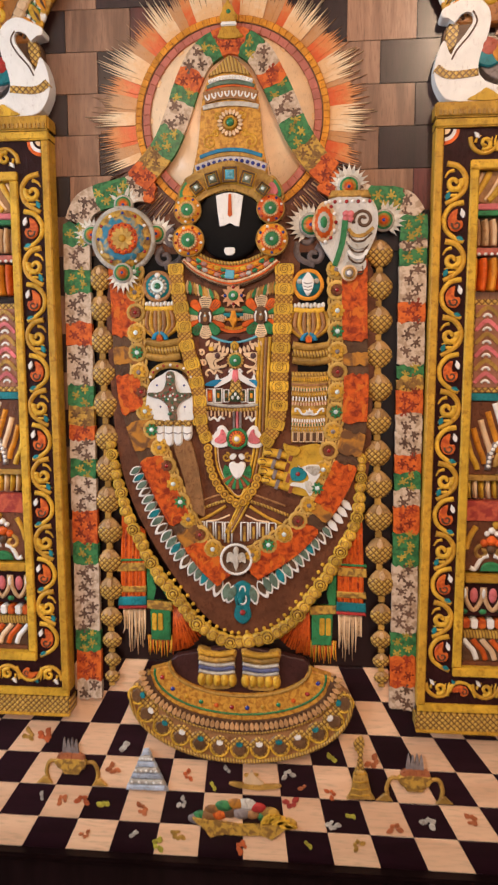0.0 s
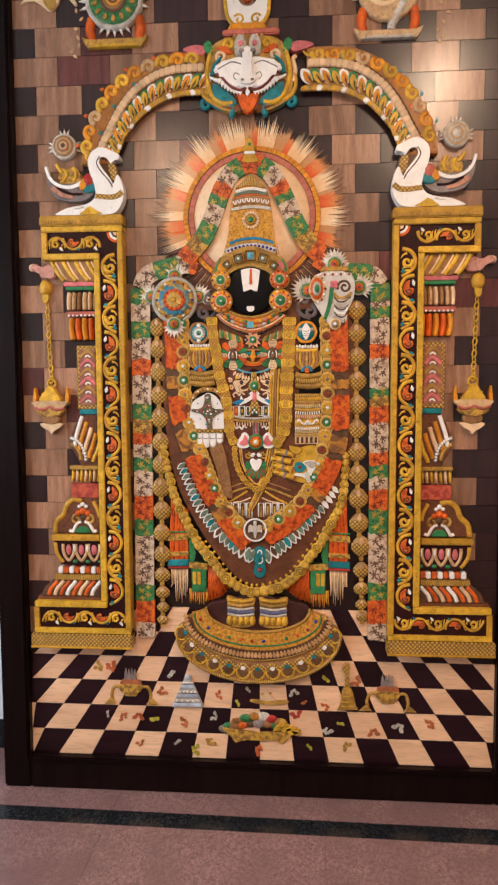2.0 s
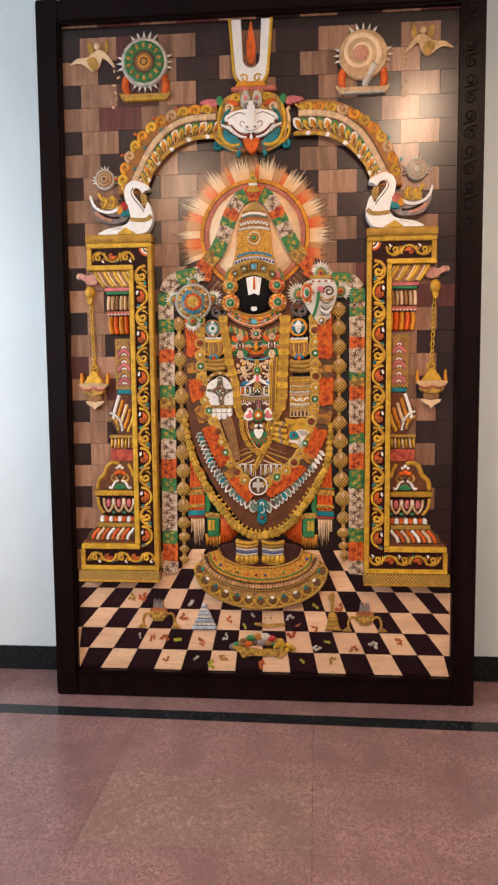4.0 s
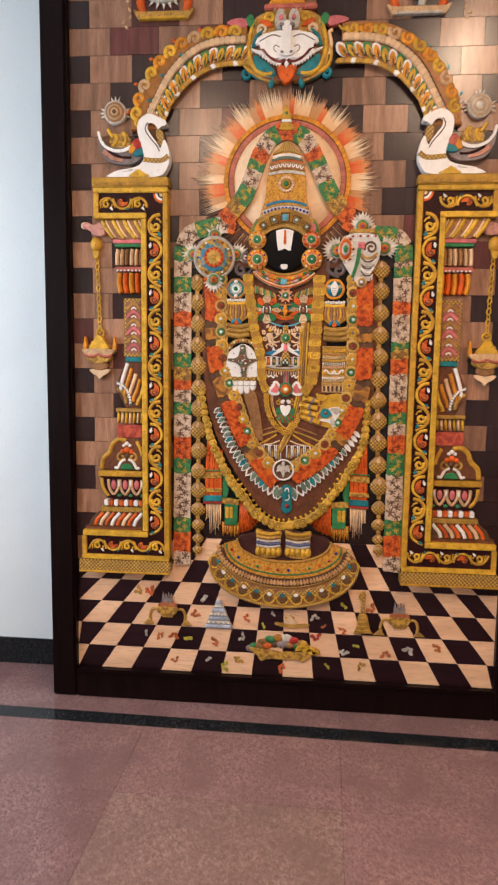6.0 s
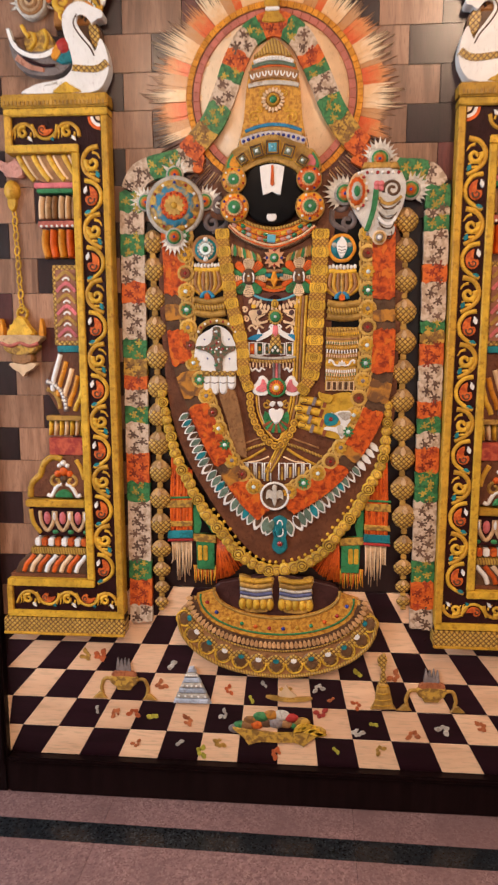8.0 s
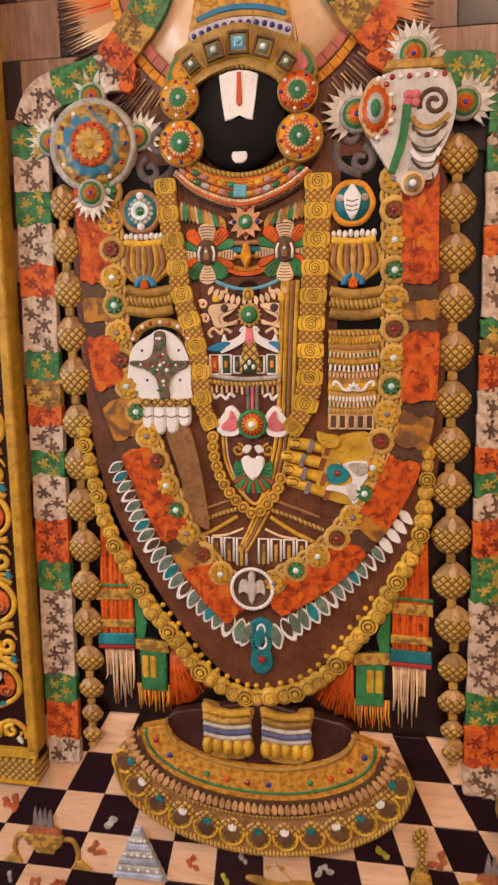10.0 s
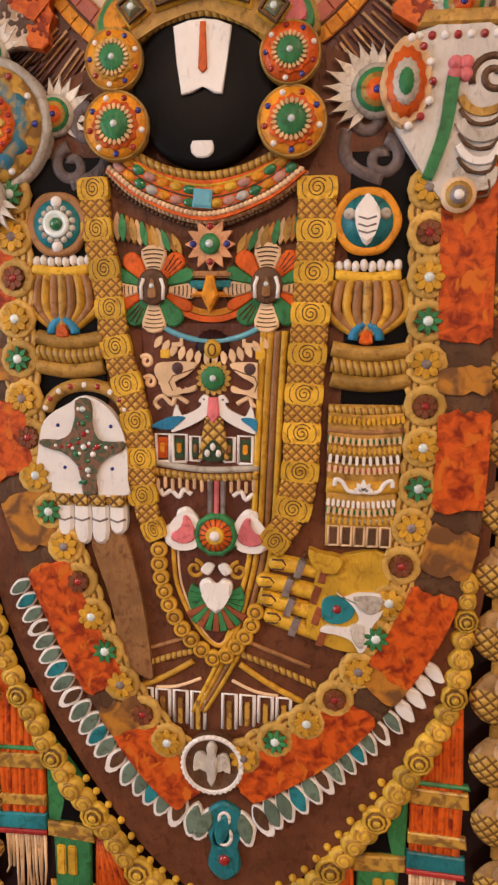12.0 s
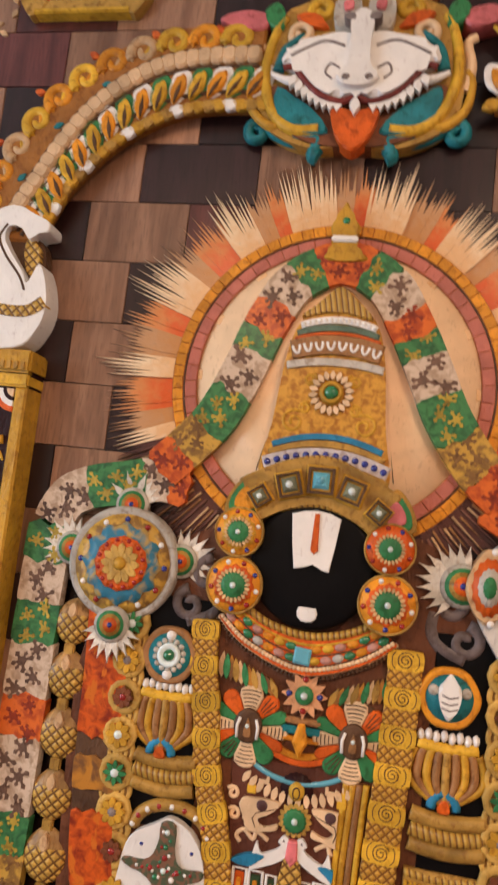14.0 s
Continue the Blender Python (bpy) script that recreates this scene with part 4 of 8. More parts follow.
chain = thing("rosette_chain", (0.015, -0.02, 0.96), "chain of gold rosettes set with green and dark flowers", "necklace")
for line, seed in ((ch_l, 0), (ch_r, 1)):
    for k, (x, z, a) in enumerate(along(line, step=0.0245)):
        if k % 2:
            put("gold_knot", ROSE_G2, chain, x, -0.022, z, a * 1.7, 1.14)
            continue
        r = put("gold_rosette", ROSE_G, chain, x, -0.024, z, a, 1.14)
        which = (k // 2 + seed) % 4
        if which >= 0:
            for j in range(8):
                c = new("petal", (STAR_G, STAR_Y, STAR_D, STAR_Y)[which])
                c.parent, c.location, c.rotation_euler = r, (0.003 * math.sin(j * math.pi / 4), -0.0075, 0.003 * math.cos(j * math.pi / 4)), (0, j * math.pi / 4, 0)
        c = new("centre_stone", GEM[("clear", "grey", "red", "clear")[which]])
        c.parent, c.location, c.scale = r, (0, -0.0085, 0), ((0.0056,) * 3 if which != 2 else (0.0045,) * 3)
med = thing("bird_medallion", (0.015, -0.026, 0.963), "round dark medallion with a pale spread-winged bird", "medallion")
part("plate", lathe(B(), 0.015, 0.964, [(0.040, -0.02), (0.040, -0.034), (0.037, -0.036), (0.034, -0.033), (0, -0.033)], 40), UMBER, med)
part("rim", rope(B(), arc(0.015, 0.964, 0.038, 0.038, 0, 360, 40), 0.0032, -0.033, 1.0), WHITE, med)
BEADW = to_mesh(dome(B(), 0, 0, 0.0026, 0, 0.0024, 8), "rim_bead", WHITE)
for k in range(34):
    a = radians(360 * k / 34)
    put("rim_bead", BEADW, med, 0.015 + 0.0395 * math.cos(a), -0.034, 0.964 + 0.0395 * math.sin(a))
bm = B()
for s in (-1, 1):
    slab(bm, [(0.015 + s * p.x, p.y) for p in spline(V((0.003, 0.972), (0.012, 0.982), (0.022, 0.978), (0.024, 0.955), (0.015, 0.962), (0.007, 0.955)), 3, True)], -0.032, -0.038, 0.002)
slab(bm, [(p.x, p.y) for p in spline(V((0.015, 0.998), (0.022, 0.99), (0.02, 0.975), (0.022, 0.955), (0.015, 0.935), (0.008, 0.955), (0.01, 0.975), (0.008, 0.99)), 3, True)], -0.032, -0.040, 0.003)
part("bird", bm, SILVER, med, "pale silver bird")

# ---- marigold bud garland around the outside ----
MARIGOLD = paint("marigold_paint", (0.60, 0.37, 0.045), 0.45, 0.6)
BUD = grooved(0.0205, 3, 0.008, [MARIGOLD, CUT], "marigold_bud", 9, 0.04, 36, 0.006)
b = dome(B(), 0, 0, 0.0195, 0, 0.012, 22, 1.0, 1.0, 0, 3, 0.06)
rope(b, spiral(0.001, 0, 0.0135, 0.002, 40, 1.7, 30), 0.0019, -0.0095, 1.3, 1)
ROLLBUD = to_mesh(b, "marigold_bud", [MARIGOLD, OLDGOLD])
NUB = to_mesh(dome(B(), 0, 0, 0.0058, 0, 0.006, 10), "gold_nub", YELLOW)
gl = spline(V((-0.305, 1.262), (-0.296, 1.19), (-0.285, 1.145), (-0.272, 1.090), (-0.251, 1.038), (-0.228, 0.986), (-0.203, 0.938), (-0.173, 0.894), (-0.135, 0.850), (-0.101, 0.799), (-0.058, 0.764), (-0.005, 0.742), (0.029, 0.742), (0.055, 0.747),
              (0.098, 0.759), (0.139, 0.785), (0.172, 0.820), (0.212, 0.876), (0.243, 0.919), (0.270, 0.975), (0.292, 1.010), (0.307, 1.045), (0.317, 1.080), (0.323, 1.130), (0.325, 1.178), (0.323, 1.235)), 5)
gar = thing("marigold_garland", (0.033, -0.016, 0.74), "outer garland of yellow marigold buds", "garland")
rnd = random.Random(21)
for k, (x, z, a) in enumerate(along(gl, count=52)):
    edge = abs(k - 26) / 26
    put("marigold_bud", BUD if k % 4 == 1 else ROLLBUD, gar, x + rnd.uniform(-0.002, 0.002), -0.0165 - 0.0012 * (k % 2), z + rnd.uniform(-0.002, 0.002), a + rnd.uniform(-50, 50), (0.98 - 0.28 * edge ** 2) * rnd.uniform(0.94, 1.06))
    if 14 < k < 40:
        n = Vector((math.sin(radians(a)), math.cos(radians(a))))
        put("gold_nub", NUB, gar, x + n.x * 0.024, -0.018, z + n.y * 0.024, 0, 0.9)

# ---- tassels and cloth ends ----
def tassel(side):
    th = thing("cloth_tassel", (mir(-0.25, side), -0.006, 0.70), "hanging orange cloth end with blue band and white fringe", "tassel", "cloth tassels")
    rnd = random.Random(8 + (side > 0))
    def q(*pts):
        return [(p.x, p.y) for p in mp(V(*pts), side)]
    part("cloth", slab(B(), q((-0.283, 1.09), (-0.268, 1.04), (-0.222, 1.03), (-0.226, 0.83), (-0.291, 0.82), (-0.290, 0.93)), -0.002, -0.010, 0.002), ORANGE, th)
    for k in range(7):
        x = -0.286 + 0.0095 * k
        part("pleat", rope(B(), mp(spline(V((x, 0.84), (x + 0.001, 0.94), (x + 0.004, 1.03 + 0.004 * (k % 3))), 3), side), 0.0036, -0.009, 0.8), M_FLAME if k % 2 else ORANGE, th)
    for z0, z1, mat, nm in ((0.918, 0.940, M_YELLOW, "gold_band"), (0.945, 0.951, GREEN, "green_band"), (0.862, 0.878, M_YELLOW, "gold_band"), (0.826, 0.85, TEAL, "blue_band"), (0.817, 0.825, RED, "red_band")):
        part(nm, slab(B(), q((-0.298, z0), (-0.223, z0 + 0.003), (-0.223, z1 + 0.003), (-0.296, z1)), -0.006, -0.0145, 0.002), mat, th)
    for k in range(13):
        x = -0.286 + 0.0047 * k
        z0 = 0.70 + rnd.uniform(-0.012, 0.035) + (0.05 if k < 3 else 0)
        part("fringe_thread", rope(B(), mp(V((x, 0.82), (x + rnd.uniform(-0.002, 0.002), 0.76), (x + rnd.uniform(-0.004, 0.004), z0)), side), 0.0026, -0.004, 0.9, r_end=0.0012, ring=4), BEIGE if k % 3 else CREAM, th)
    part("green_fold", slab(B(), q((-0.222, 0.975), (-0.205, 0.955), (-0.168, 0.905), (-0.158, 0.845), (-0.222, 0.84)), -0.001, -0.009, 0.002), GREEN, th)
    part("dark_fold", slab(B(), q((-0.198, 0.925), (-0.186, 0.895), (-0.192, 0.88), (-0.178, 0.865), (-0.168, 0.845), (-0.204, 0.845), (-0.196, 0.875), (-0.204, 0.895)), -0.006, -0.0105, 0.001), BLACK, th)
    part("gold_band", slab(B(), q((-0.222, 0.82), (-0.155, 0.815), (-0.155, 0.838), (-0.222, 0.842)), -0.004, -0.013, 0.002), M_YELLOW, th)
    part("green_end", slab(B(), q((-0.214, 0.82), (-0.160, 0.82), (-0.161, 0.735), (-0.212, 0.735)), -0.003, -0.011, 0.002), GREEN, th)
    for x in (-0.203, -0.187):
        part("yellow_patch", box(B(), mir(x, side) - 0.0065, mir(x, side) + 0.0065, -0.0135, -0.006, 0.762, 0.808, 0.002), YELLOW, th)
    for k in range(15):
        x = -0.222 + 0.0048 * k
        part("fringe_thread", rope(B(), mp(V((x, 0.745), (x + rnd.uniform(-0.002, 0.002), 0.715), (x + rnd.uniform(-0.003, 0.003), 0.69 + rnd.uniform(-0.008, 0.012))), side), 0.0026, -0.002, 0.9, r_end=0.001, ring=4), (AMBER, YELLOW, ORANGE)[k % 3], th)
    for k in range(13):
        t = k / 12
        top = Vector((-0.152 + 0.008 * t, 0.83 - 0.01 * t))
        end = Vector((-0.155 + 0.078 * t, 0.705 + 0.045 * t * t + rnd.uniform(-0.004, 0.004)))
        part("orange_thread", rope(B(), mp([top, top.lerp(end, 0.5) + Vector((0.004 * t, 0.004)), end], side), 0.0032, -0.003, 0.9, r_end=0.0035, ring=4), (ORANGE, M_FLAME)[k % 2], th)
    return th


tassel(-1)
tassel(1)

# ---- round pedestal ----
PX, ped = 0.022, thing("lotus_pedestal", (0.022, -0.004, 0.42), "round tiered gold pedestal with jewelled petals", "pedestal")


def ped_arc(rx, rz, cz, a0=188, a1=352, n=30):
    return arc(PX, cz, rx, rz, a0, a1, n)


def tier(name, outer, inner, yb, yf, mat, label=""):
    return part(name, slab(B(), [(p.x, p.y) for p in outer + inner[::-1]], yb, yf, 0.003), mat, ped, label)


o1 = ped_arc(0.287, 0.165, 0.585, 170, 370)
i1 = ped_arc(0.245, 0.135, 0.637, 178, 362)
tier("petal_tier", o1, i1, 0.002, -0.030, TAN)
tier("bead_tier", ped_arc(0.250, 0.140, 0.643, 176, 364), ped_arc(0.232, 0.115, 0.650, 180, 360), 0.0, -0.036, UMBER)
tier("amber_tier", ped_arc(0.236, 0.118, 0.652, 176, 364), ped_arc(0.178, 0.075, 0.680, 182, 358), 0.0, -0.032, H_CARVE)
tier("top_slab", ped_arc(0.180, 0.078, 0.682, 176, 364) , [Vector((PX - 0.165, 0.70)), Vector((PX, 0.735)), Vector((PX + 0.165, 0.70))], 0.0, -0.024, paint("pedestal_top_brown_paint", (0.055, 0.018, 0.015)))
for rx, rz, cz, r, mat in ((0.287, 0.165, 0.585, 0.006, H_ROPE), (0.252, 0.141, 0.641, 0.005, H_ROPE), (0.222, 0.105, 0.655, 0.0035, GREEN), (0.238, 0.121, 0.648, 0.004, OLDGOLD), (0.182, 0.080, 0.680, 0.0045, OLDGOLD)):
    part("rim_cord", rope(B(), ped_arc(rx, rz, cz, 174, 366, 44), r, -0.030, 1.3), mat, ped)
BEADP = petal_mesh("tier_bead", paint("golden_salmon_paint", (0.54, 0.30, 0.13)), 0.022, 0.012, 0.006)
for x, z, a in along(ped_arc(0.243, 0.128, 0.6475, 178, 362), count=48):
    put("tier_bead", BEADP, ped, x, -0.034, z + 0.010, a + 180, 1.0)
LOB = petal_mesh("jewel_petal", H_OLD, 0.058, 0.062, 0.005, 0.0)
LOB2 = petal_mesh("petal_hollow", paint("hollow_brown_paint", (0.14, 0.07, 0.03)), 0.036, 0.036, 0.004, 0.1)
TRI = {}
for nm, mat in (("white_leaf", WHITE), ("teal_leaf", TEAL)):
    TRI[nm] = petal_mesh(nm, mat, 0.016, 0.010, 0.004, 0.4)
for k, (x, z, a) in enumerate(along(ped_arc(0.266, 0.150, 0.608, 176, 364), count=13)):
    n = Vector((math.sin(radians(a)), math.cos(radians(a))))
    p = put("jewel_petal", LOB, ped, x - n.x * 0.03, -0.028, z - n.y * 0.03, a, 1.0)
    c = new("petal_hollow", LOB2)
    c.parent, c.location = p, (0, -0.004, 0.006)
    c = new("petal_rim", to_mesh(rope(B(), arc(0, 0.026, 0.024, 0.025, 165, 375, 16), 0.0024, 0, 1.0), "petal_rim", YELLOW))
    c.parent, c.location = p, (0, -0.005, 0)
    for j in (-32, 0, 32):
        c = new("leaf", TRI["white_leaf" if k % 2 else "teal_leaf"])
        c.parent, c.location, c.rotation_euler, c.scale = p, (0, -0.006, 0.033), (0, radians(j), 0), (0.95, 1, 0.9)
for k, (x, z, a) in enumerate(along(ped_arc(0.208, 0.097, 0.665, 182, 358), count=12)):
    gem(ped, ("red", "blue", "gold", "green", "orange")[k % 5], x, z, 0.0065, -0.031)
BLUEGREY = paint("dusky_blue_paint", (0.09, 0.10, 0.20))
ft = thing("foot_ornaments", (0.022, -0.024, 0.62), "pair of gold foot covers with pearl anklets", "ornament")
for s in (-1, 1):
    cx = PX + s * 0.057 - 0.002
    part("foot_cover", slab(B(), [(p.x, p.y) for p in spline(V((cx - 0.05, 0.628), (cx - 0.042, 0.68), (cx - 0.05, 0.725), (cx, 0.715), (cx + 0.05, 0.722), (cx + 0.044, 0.68), (cx + 0.05, 0.628), (cx, 0.615)), 4, True)], -0.01, -0.030, 0.005), OLDGOLD, ft)
    for z, r, mat, bead in ((0.712, 0.0075, GOLD, "white"), (0.697, 0.0075, OLDGOLD, "white"), (0.683, 0.005, SILVER, None), (0.672, 0.006, BLUEGREY, None), (0.661, 0.005, SILVER, None)):
        ln = spline(V((cx - 0.047, z + 0.004), (cx, z - 0.003), (cx + 0.047, z + 0.004)), 5)
        part("anklet", rope(B(), ln, r, -0.028, 1.2), mat, ft)
        if bead:
            for x, zz, a in along(ln, count=9):
                gem(ft, bead, x, zz, 0.0038, -0.033, "pearl")
    for j in range(5):
        b = B()
        dome(b, cx - 0.040 + 0.020 * j, 0.640, 0.0112, -0.024, 0.014, 12, 1, 1.75)
        part("toe_cap", b, YELLOW, ft)

# ---- earrings ----
TOOTH = petal_mesh("cream_petal", paint("pale_peach_paint", (0.66, 0.42, 0.20)), 0.010, 0.006, 0.0035, 0.2)


def rosette(parent, name, x, z, r, y, rim, field, ring, core, stones, seed=0, teeth=22):
    """A layered round jewel: rim cord, painted field, petal ring, stone in the middle."""
    p = part(name, lathe(B(), x, z, [(r, y), (r, y - 0.010), (r * 0.97, y - 0.0125), (r * 0.92, y - 0.010), (0, y - 0.010)], 36), rim, parent)
    part("field", lathe(B(), x, z, [(r * 0.91, y - 0.008), (r * 0.91, y - 0.0112), (r * 0.55, y - 0.0122), (0, y - 0.0122)], 32), field, p)
    part("ring", lathe(B(), x, z, [(r * 0.68, y - 0.010), (r * 0.68, y - 0.0138), (r * 0.62, y - 0.0145), (0, y - 0.0145)], 48, 12, 0.06), ring, p)
    petals(p, "petal", TOOTH, x, z, y - 0.0140, teeth, r * 0.40, 0, r / 0.050)
    part("core", dome(B(), x, z, r * 0.46, y - 0.0150, r * 0.12, 32, 1, 1, 0, 16, 0.06), core, p)
    gem(p, "clear", x, z, r * 0.11, y - 0.0145 - r * 0.11)
    for k, c in enumerate(stones):
        a = radians(360 * (k + 0.5) / len(stones) + seed)
        gem(p, c, x + r * 0.80 * math.cos(a), z + r * 0.80 * math.sin(a), r * 0.095, y - 0.011)
    return p


for x0, x1, s in ((-0.097, -0.096, -1), (0.101, 0.104, 1)):
    er = thing("earring", (x0, -0.03, 1.75), "pair of stacked round earrings with green and red stones", "earring", "earrings")
    st = ("blue", "red", "white", "blue", "red", "white", "blue", "red", "white")
    rosette(er, "lower_disc", x1, 1.748, 0.0385, -0.034, OLDGOLD, AMBER, ORANGE, GREEN, st, 10)
    rosette(er, "upper_disc", x0, 1.818, 0.0335, -0.036, OLDGOLD, AMBER if s < 0 else ORANGE, GOLD if s < 0 else ORANGE, GREEN, st, 40)
    for nm, sc, y, m in (("leaf", 1.0, -0.024, OLDGOLD), ("leaf_green", 0.78, -0.030, GREEN), ("leaf_heart", 0.5, -0.034, AMBER if s < 0 else PINK)):
        part(nm, slab(B(), [(x0 + 0.003 + p.x * sc, 1.862 + p.y * sc) for p in spline(V((-0.024, -0.022), (-0.026, 0.0), (-0.014, 0.022), (0, 0.034), (0.014, 0.022), (0.026, 0.0), (0.024, -0.022)), 4, True)], -0.02, y - 0.012, 0.002), m, er)

# ---- jewelled collar ----
ci = spline(V((-0.083, 1.722), (-0.045, 1.703), (0.003, 1.694), (0.049, 1.701), (0.09, 1.719)), 6)
co = spline(V((-0.114, 1.704), (-0.073, 1.670), (0.003, 1.645), (0.076, 1.666), (0.121, 1.698)), 6)
collar = thing("jewelled_collar", (0.003, -0.02, 1.64), "wide orange collar set with square stones", "necklace")
part("plate", slab(B(), [(p.x, p.y) for p in ci + co[::-1]], -0.016, -0.034, 0.003), ORANGE, collar)
part("gold_edge", rope(B(), ci, 0.0052, -0.032, 1.0), H_ROPE, collar)
part("gold_line", rope(B(), [a.lerp(b2, 0.22) for a, b2 in zip(ci, co)], 0.002, -0.033, 1.0), YELLOW, collar)
mid = [a.lerp(b2, 0.52) for a, b2 in zip(ci, co)]
SQST = {c: to_mesh(slab(B(), [(-0.0085, -0.007), (0.0085, -0.007), (0.0085, 0.007), (-0.0085, 0.007)], 0, -0.006, 0.002), "square_stone", m) for c, m in dict(a=AMBER, g=GEMGREEN, c=GEMCLEAR, s=GEMSKY, o=ORANGE).items()}
for k, (x, z, a) in enumerate(along(mid, count=11)):
    if k == 5:
        put("square_stone", SQST["s"], collar, x, -0.033, z, a, 1.3, 1.5)
OVST = {c: to_mesh(dome(B(), 0, 0, 0.0066, 0, 0.004, 14, 1.2, 0.8), "oval_stone", m) for c, m in dict(a=AMBER, g=GEMGREEN, c=paint("grey_stone", (0.42, 0.40, 0.36), 0.25, 0.3), p=paint("pale_pink_stone", (0.50, 0.25, 0.20)), y=YELLOW).items()}
for f, word in ((0.34, "agpaygpaypaga"), (0.64, "pagcapgaypcgapg")):
    for k, (x, z, a) in enumerate(along([p.lerp(r, f) for p, r in zip(ci, co)], count=len(word))):
        if abs(x - 0.003) > 0.014:
            put("oval_stone", OVST[word[k]], collar, x, -0.0335, z, a)
part("dark_line", rope(B(), [p.lerp(r, 0.5) for p, r in zip(ci, co)], 0.0012, -0.0335), UMBER, collar)
part("dark_line", rope(B(), [p.lerp(r, 0.78) for p, r in zip(ci, co)], 0.0012, -0.0335), UMBER, collar)
for nm, f, cnt, mat, r in (("bead_row", 0.86, 46, CREAM, 0.0036), ("bead_row", 1.0, 52, BEIGE, 0.0042), ("bead_row", 1.13, 50, UMBER, 0.003)):
    me = to_mesh(dome(B(), 0, 0, r, 0, r, 8), "collar_bead", mat)
    for x, z, a in along([a.lerp(b2, f) for a, b2 in zip(ci, co)], count=cnt):
        put("collar_bead", me, collar, x, -0.033 if f < 1 else -0.024, z, a)

# ---- discus and conch ----
FLAME = petal_mesh("silver_flame", paint("pale_silver_paint", (0.66, 0.61, 0.53)), 0.036, 0.0095, 0.005, 0.9)


def flame_fan(parent, x, z, ang, r, y, n=9, spread=140):
    """A small half rosette with a fan of silver flames."""
    p = part("flame_fan", lathe(B(), x, z, [(r, y), (r, y - 0.009), (r * 0.8, y - 0.011), (0, y - 0.011)], 22), SILVER, parent)
    for k in range(n):
        a = ang - spread / 2 + spread * k / (n - 1)
        s = r / 0.022 * (1.0 - 0.22 * abs(k - (n - 1) / 2) / (n / 2))
        put("flame", FLAME, p, x + r * 0.5 * math.sin(radians(a)), y - 0.002 - 0.0006 * (k % 2), z + r * 0.5 * math.cos(radians(a)), a, s)
    for f, m in ((0.8, GREEN), (0.62, OLDGOLD), (0.42, ORANGE)):
        part("ring", lathe(B(), x, z, [(r * f, y - 0.010), (r * f, y - 0.012 - 0.002 * (1 - f)), (0, y - 0.0125 - 0.003 * (1 - f))], 20), m, p)
    gem(p, "blue", x, z, r * 0.16, y - 0.013)
    return p


CXD, CZD = -0.258, 1.756
disc = thing("discus", (CXD, -0.03, CZD - 0.08), "round painted discus with flower centre and silver flames", "discus")
part("base", lathe(B(), CXD, CZD, [(0.078, -0.01), (0.078, -0.030), (0.074, -0.034), (0.068, -0.031), (0, -0.031)], 48, 48, 0.012), SILVER, disc, "silver serrated rim")
part("gold_ring", lathe(B(), CXD, CZD, [(0.068, -0.03), (0.068, -0.033), (0.05, -0.034), (0, -0.034)], 40), M_YELLOW, disc)
part("blue_ring", lathe(B(), CXD, CZD, [(0.054, -0.032), (0.054, -0.036), (0.038, -0.0365), (0, -0.0365)], 40, 12, 0.08), mottle("blue_gold_dabs", (0.03, 0.17, 0.26), (0.42, 0.28, 0.08), 48, 0.46, 0.6), disc)
part("red_ring", lathe(B(), CXD, CZD, [(0.037, -0.034), (0.037, -0.0395), (0.03, -0.040), (0, -0.040)], 36, 24, 0.03), ORANGE, disc)
petals(disc, "flower_petal", petal_mesh("flower_petal", LIGHTGOLD, 0.022, 0.0115, 0.005), CXD, CZD, -0.038, 12, 0.006)
for k in range(24):
    gem(disc, "red" if k % 2 else "orange", CXD + 0.0325 * math.cos(radians(15 * k)), CZD + 0.0325 * math.sin(radians(15 * k)), 0.0034, -0.039, "bead")
part("centre", dome(B(), CXD, CZD, 0.009, -0.042, 0.006, 16), GOLD, disc)
for k in range(12):
    a = radians(30 * k)
    gem(disc, ("blue", "white", "red")[k % 3], CXD + 0.061 * math.cos(a), CZD + 0.061 * math.sin(a), 0.0042, -0.033)
for dx, dz, a in ((0, 0.082, 0), (0.08, 0.012, 62), (-0.08, 0.012, -62), (0.0, -0.082, 180)):
    flame_fan(disc, CXD + dx, CZD + dz, a, 0.024, -0.014 if dz > -0.05 else -0.036)

conch = thing("conch_shell", (0.285, -0.03, 1.655), "white conch shell with striped spiral and silver flames", "conch")
part("shell", slab(B(), [(p.x, p.y) for p in spline(V((0.236, 1.838), (0.283, 1.842), (0.335, 1.838), (0.352, 1.80), (0.346, 1.75), (0.322, 1.70), (0.300, 1.658), (0.287, 1.650), (0.268, 1.665), (0.236, 1.71), (0.214, 1.752), (0.220, 1.80)), 4, True)], -0.012, -0.036, 0.006), paint("conch_white_paint", (0.66, 0.62, 0.57), 0.42, 0.3), conch)
part("red_lip", slab(B(), [(p.x, p.y) for p in spline(V((0.222, 1.832), (0.242, 1.825), (0.254, 1.79), (0.245, 1.755), (0.226, 1.738), (0.210, 1.752), (0.198, 1.78), (0.206, 1.81)), 4, True)], -0.014, -0.040, 0.003), BEIGE, conch, "pale jewelled lip")
for f, m, y in ((0.78, ORANGE, -0.0415), (0.52, SILVER, -0.043), (0.30, GREEN, -0.0445)):
    part("lip_ring", lathe(B(), 0.226, 1.785, [(0.027 * f, -0.036), (0.027 * f, y), (0, y - 0.0004)], 28, 14, 0.05, 1.0, 1.7), m, conch)
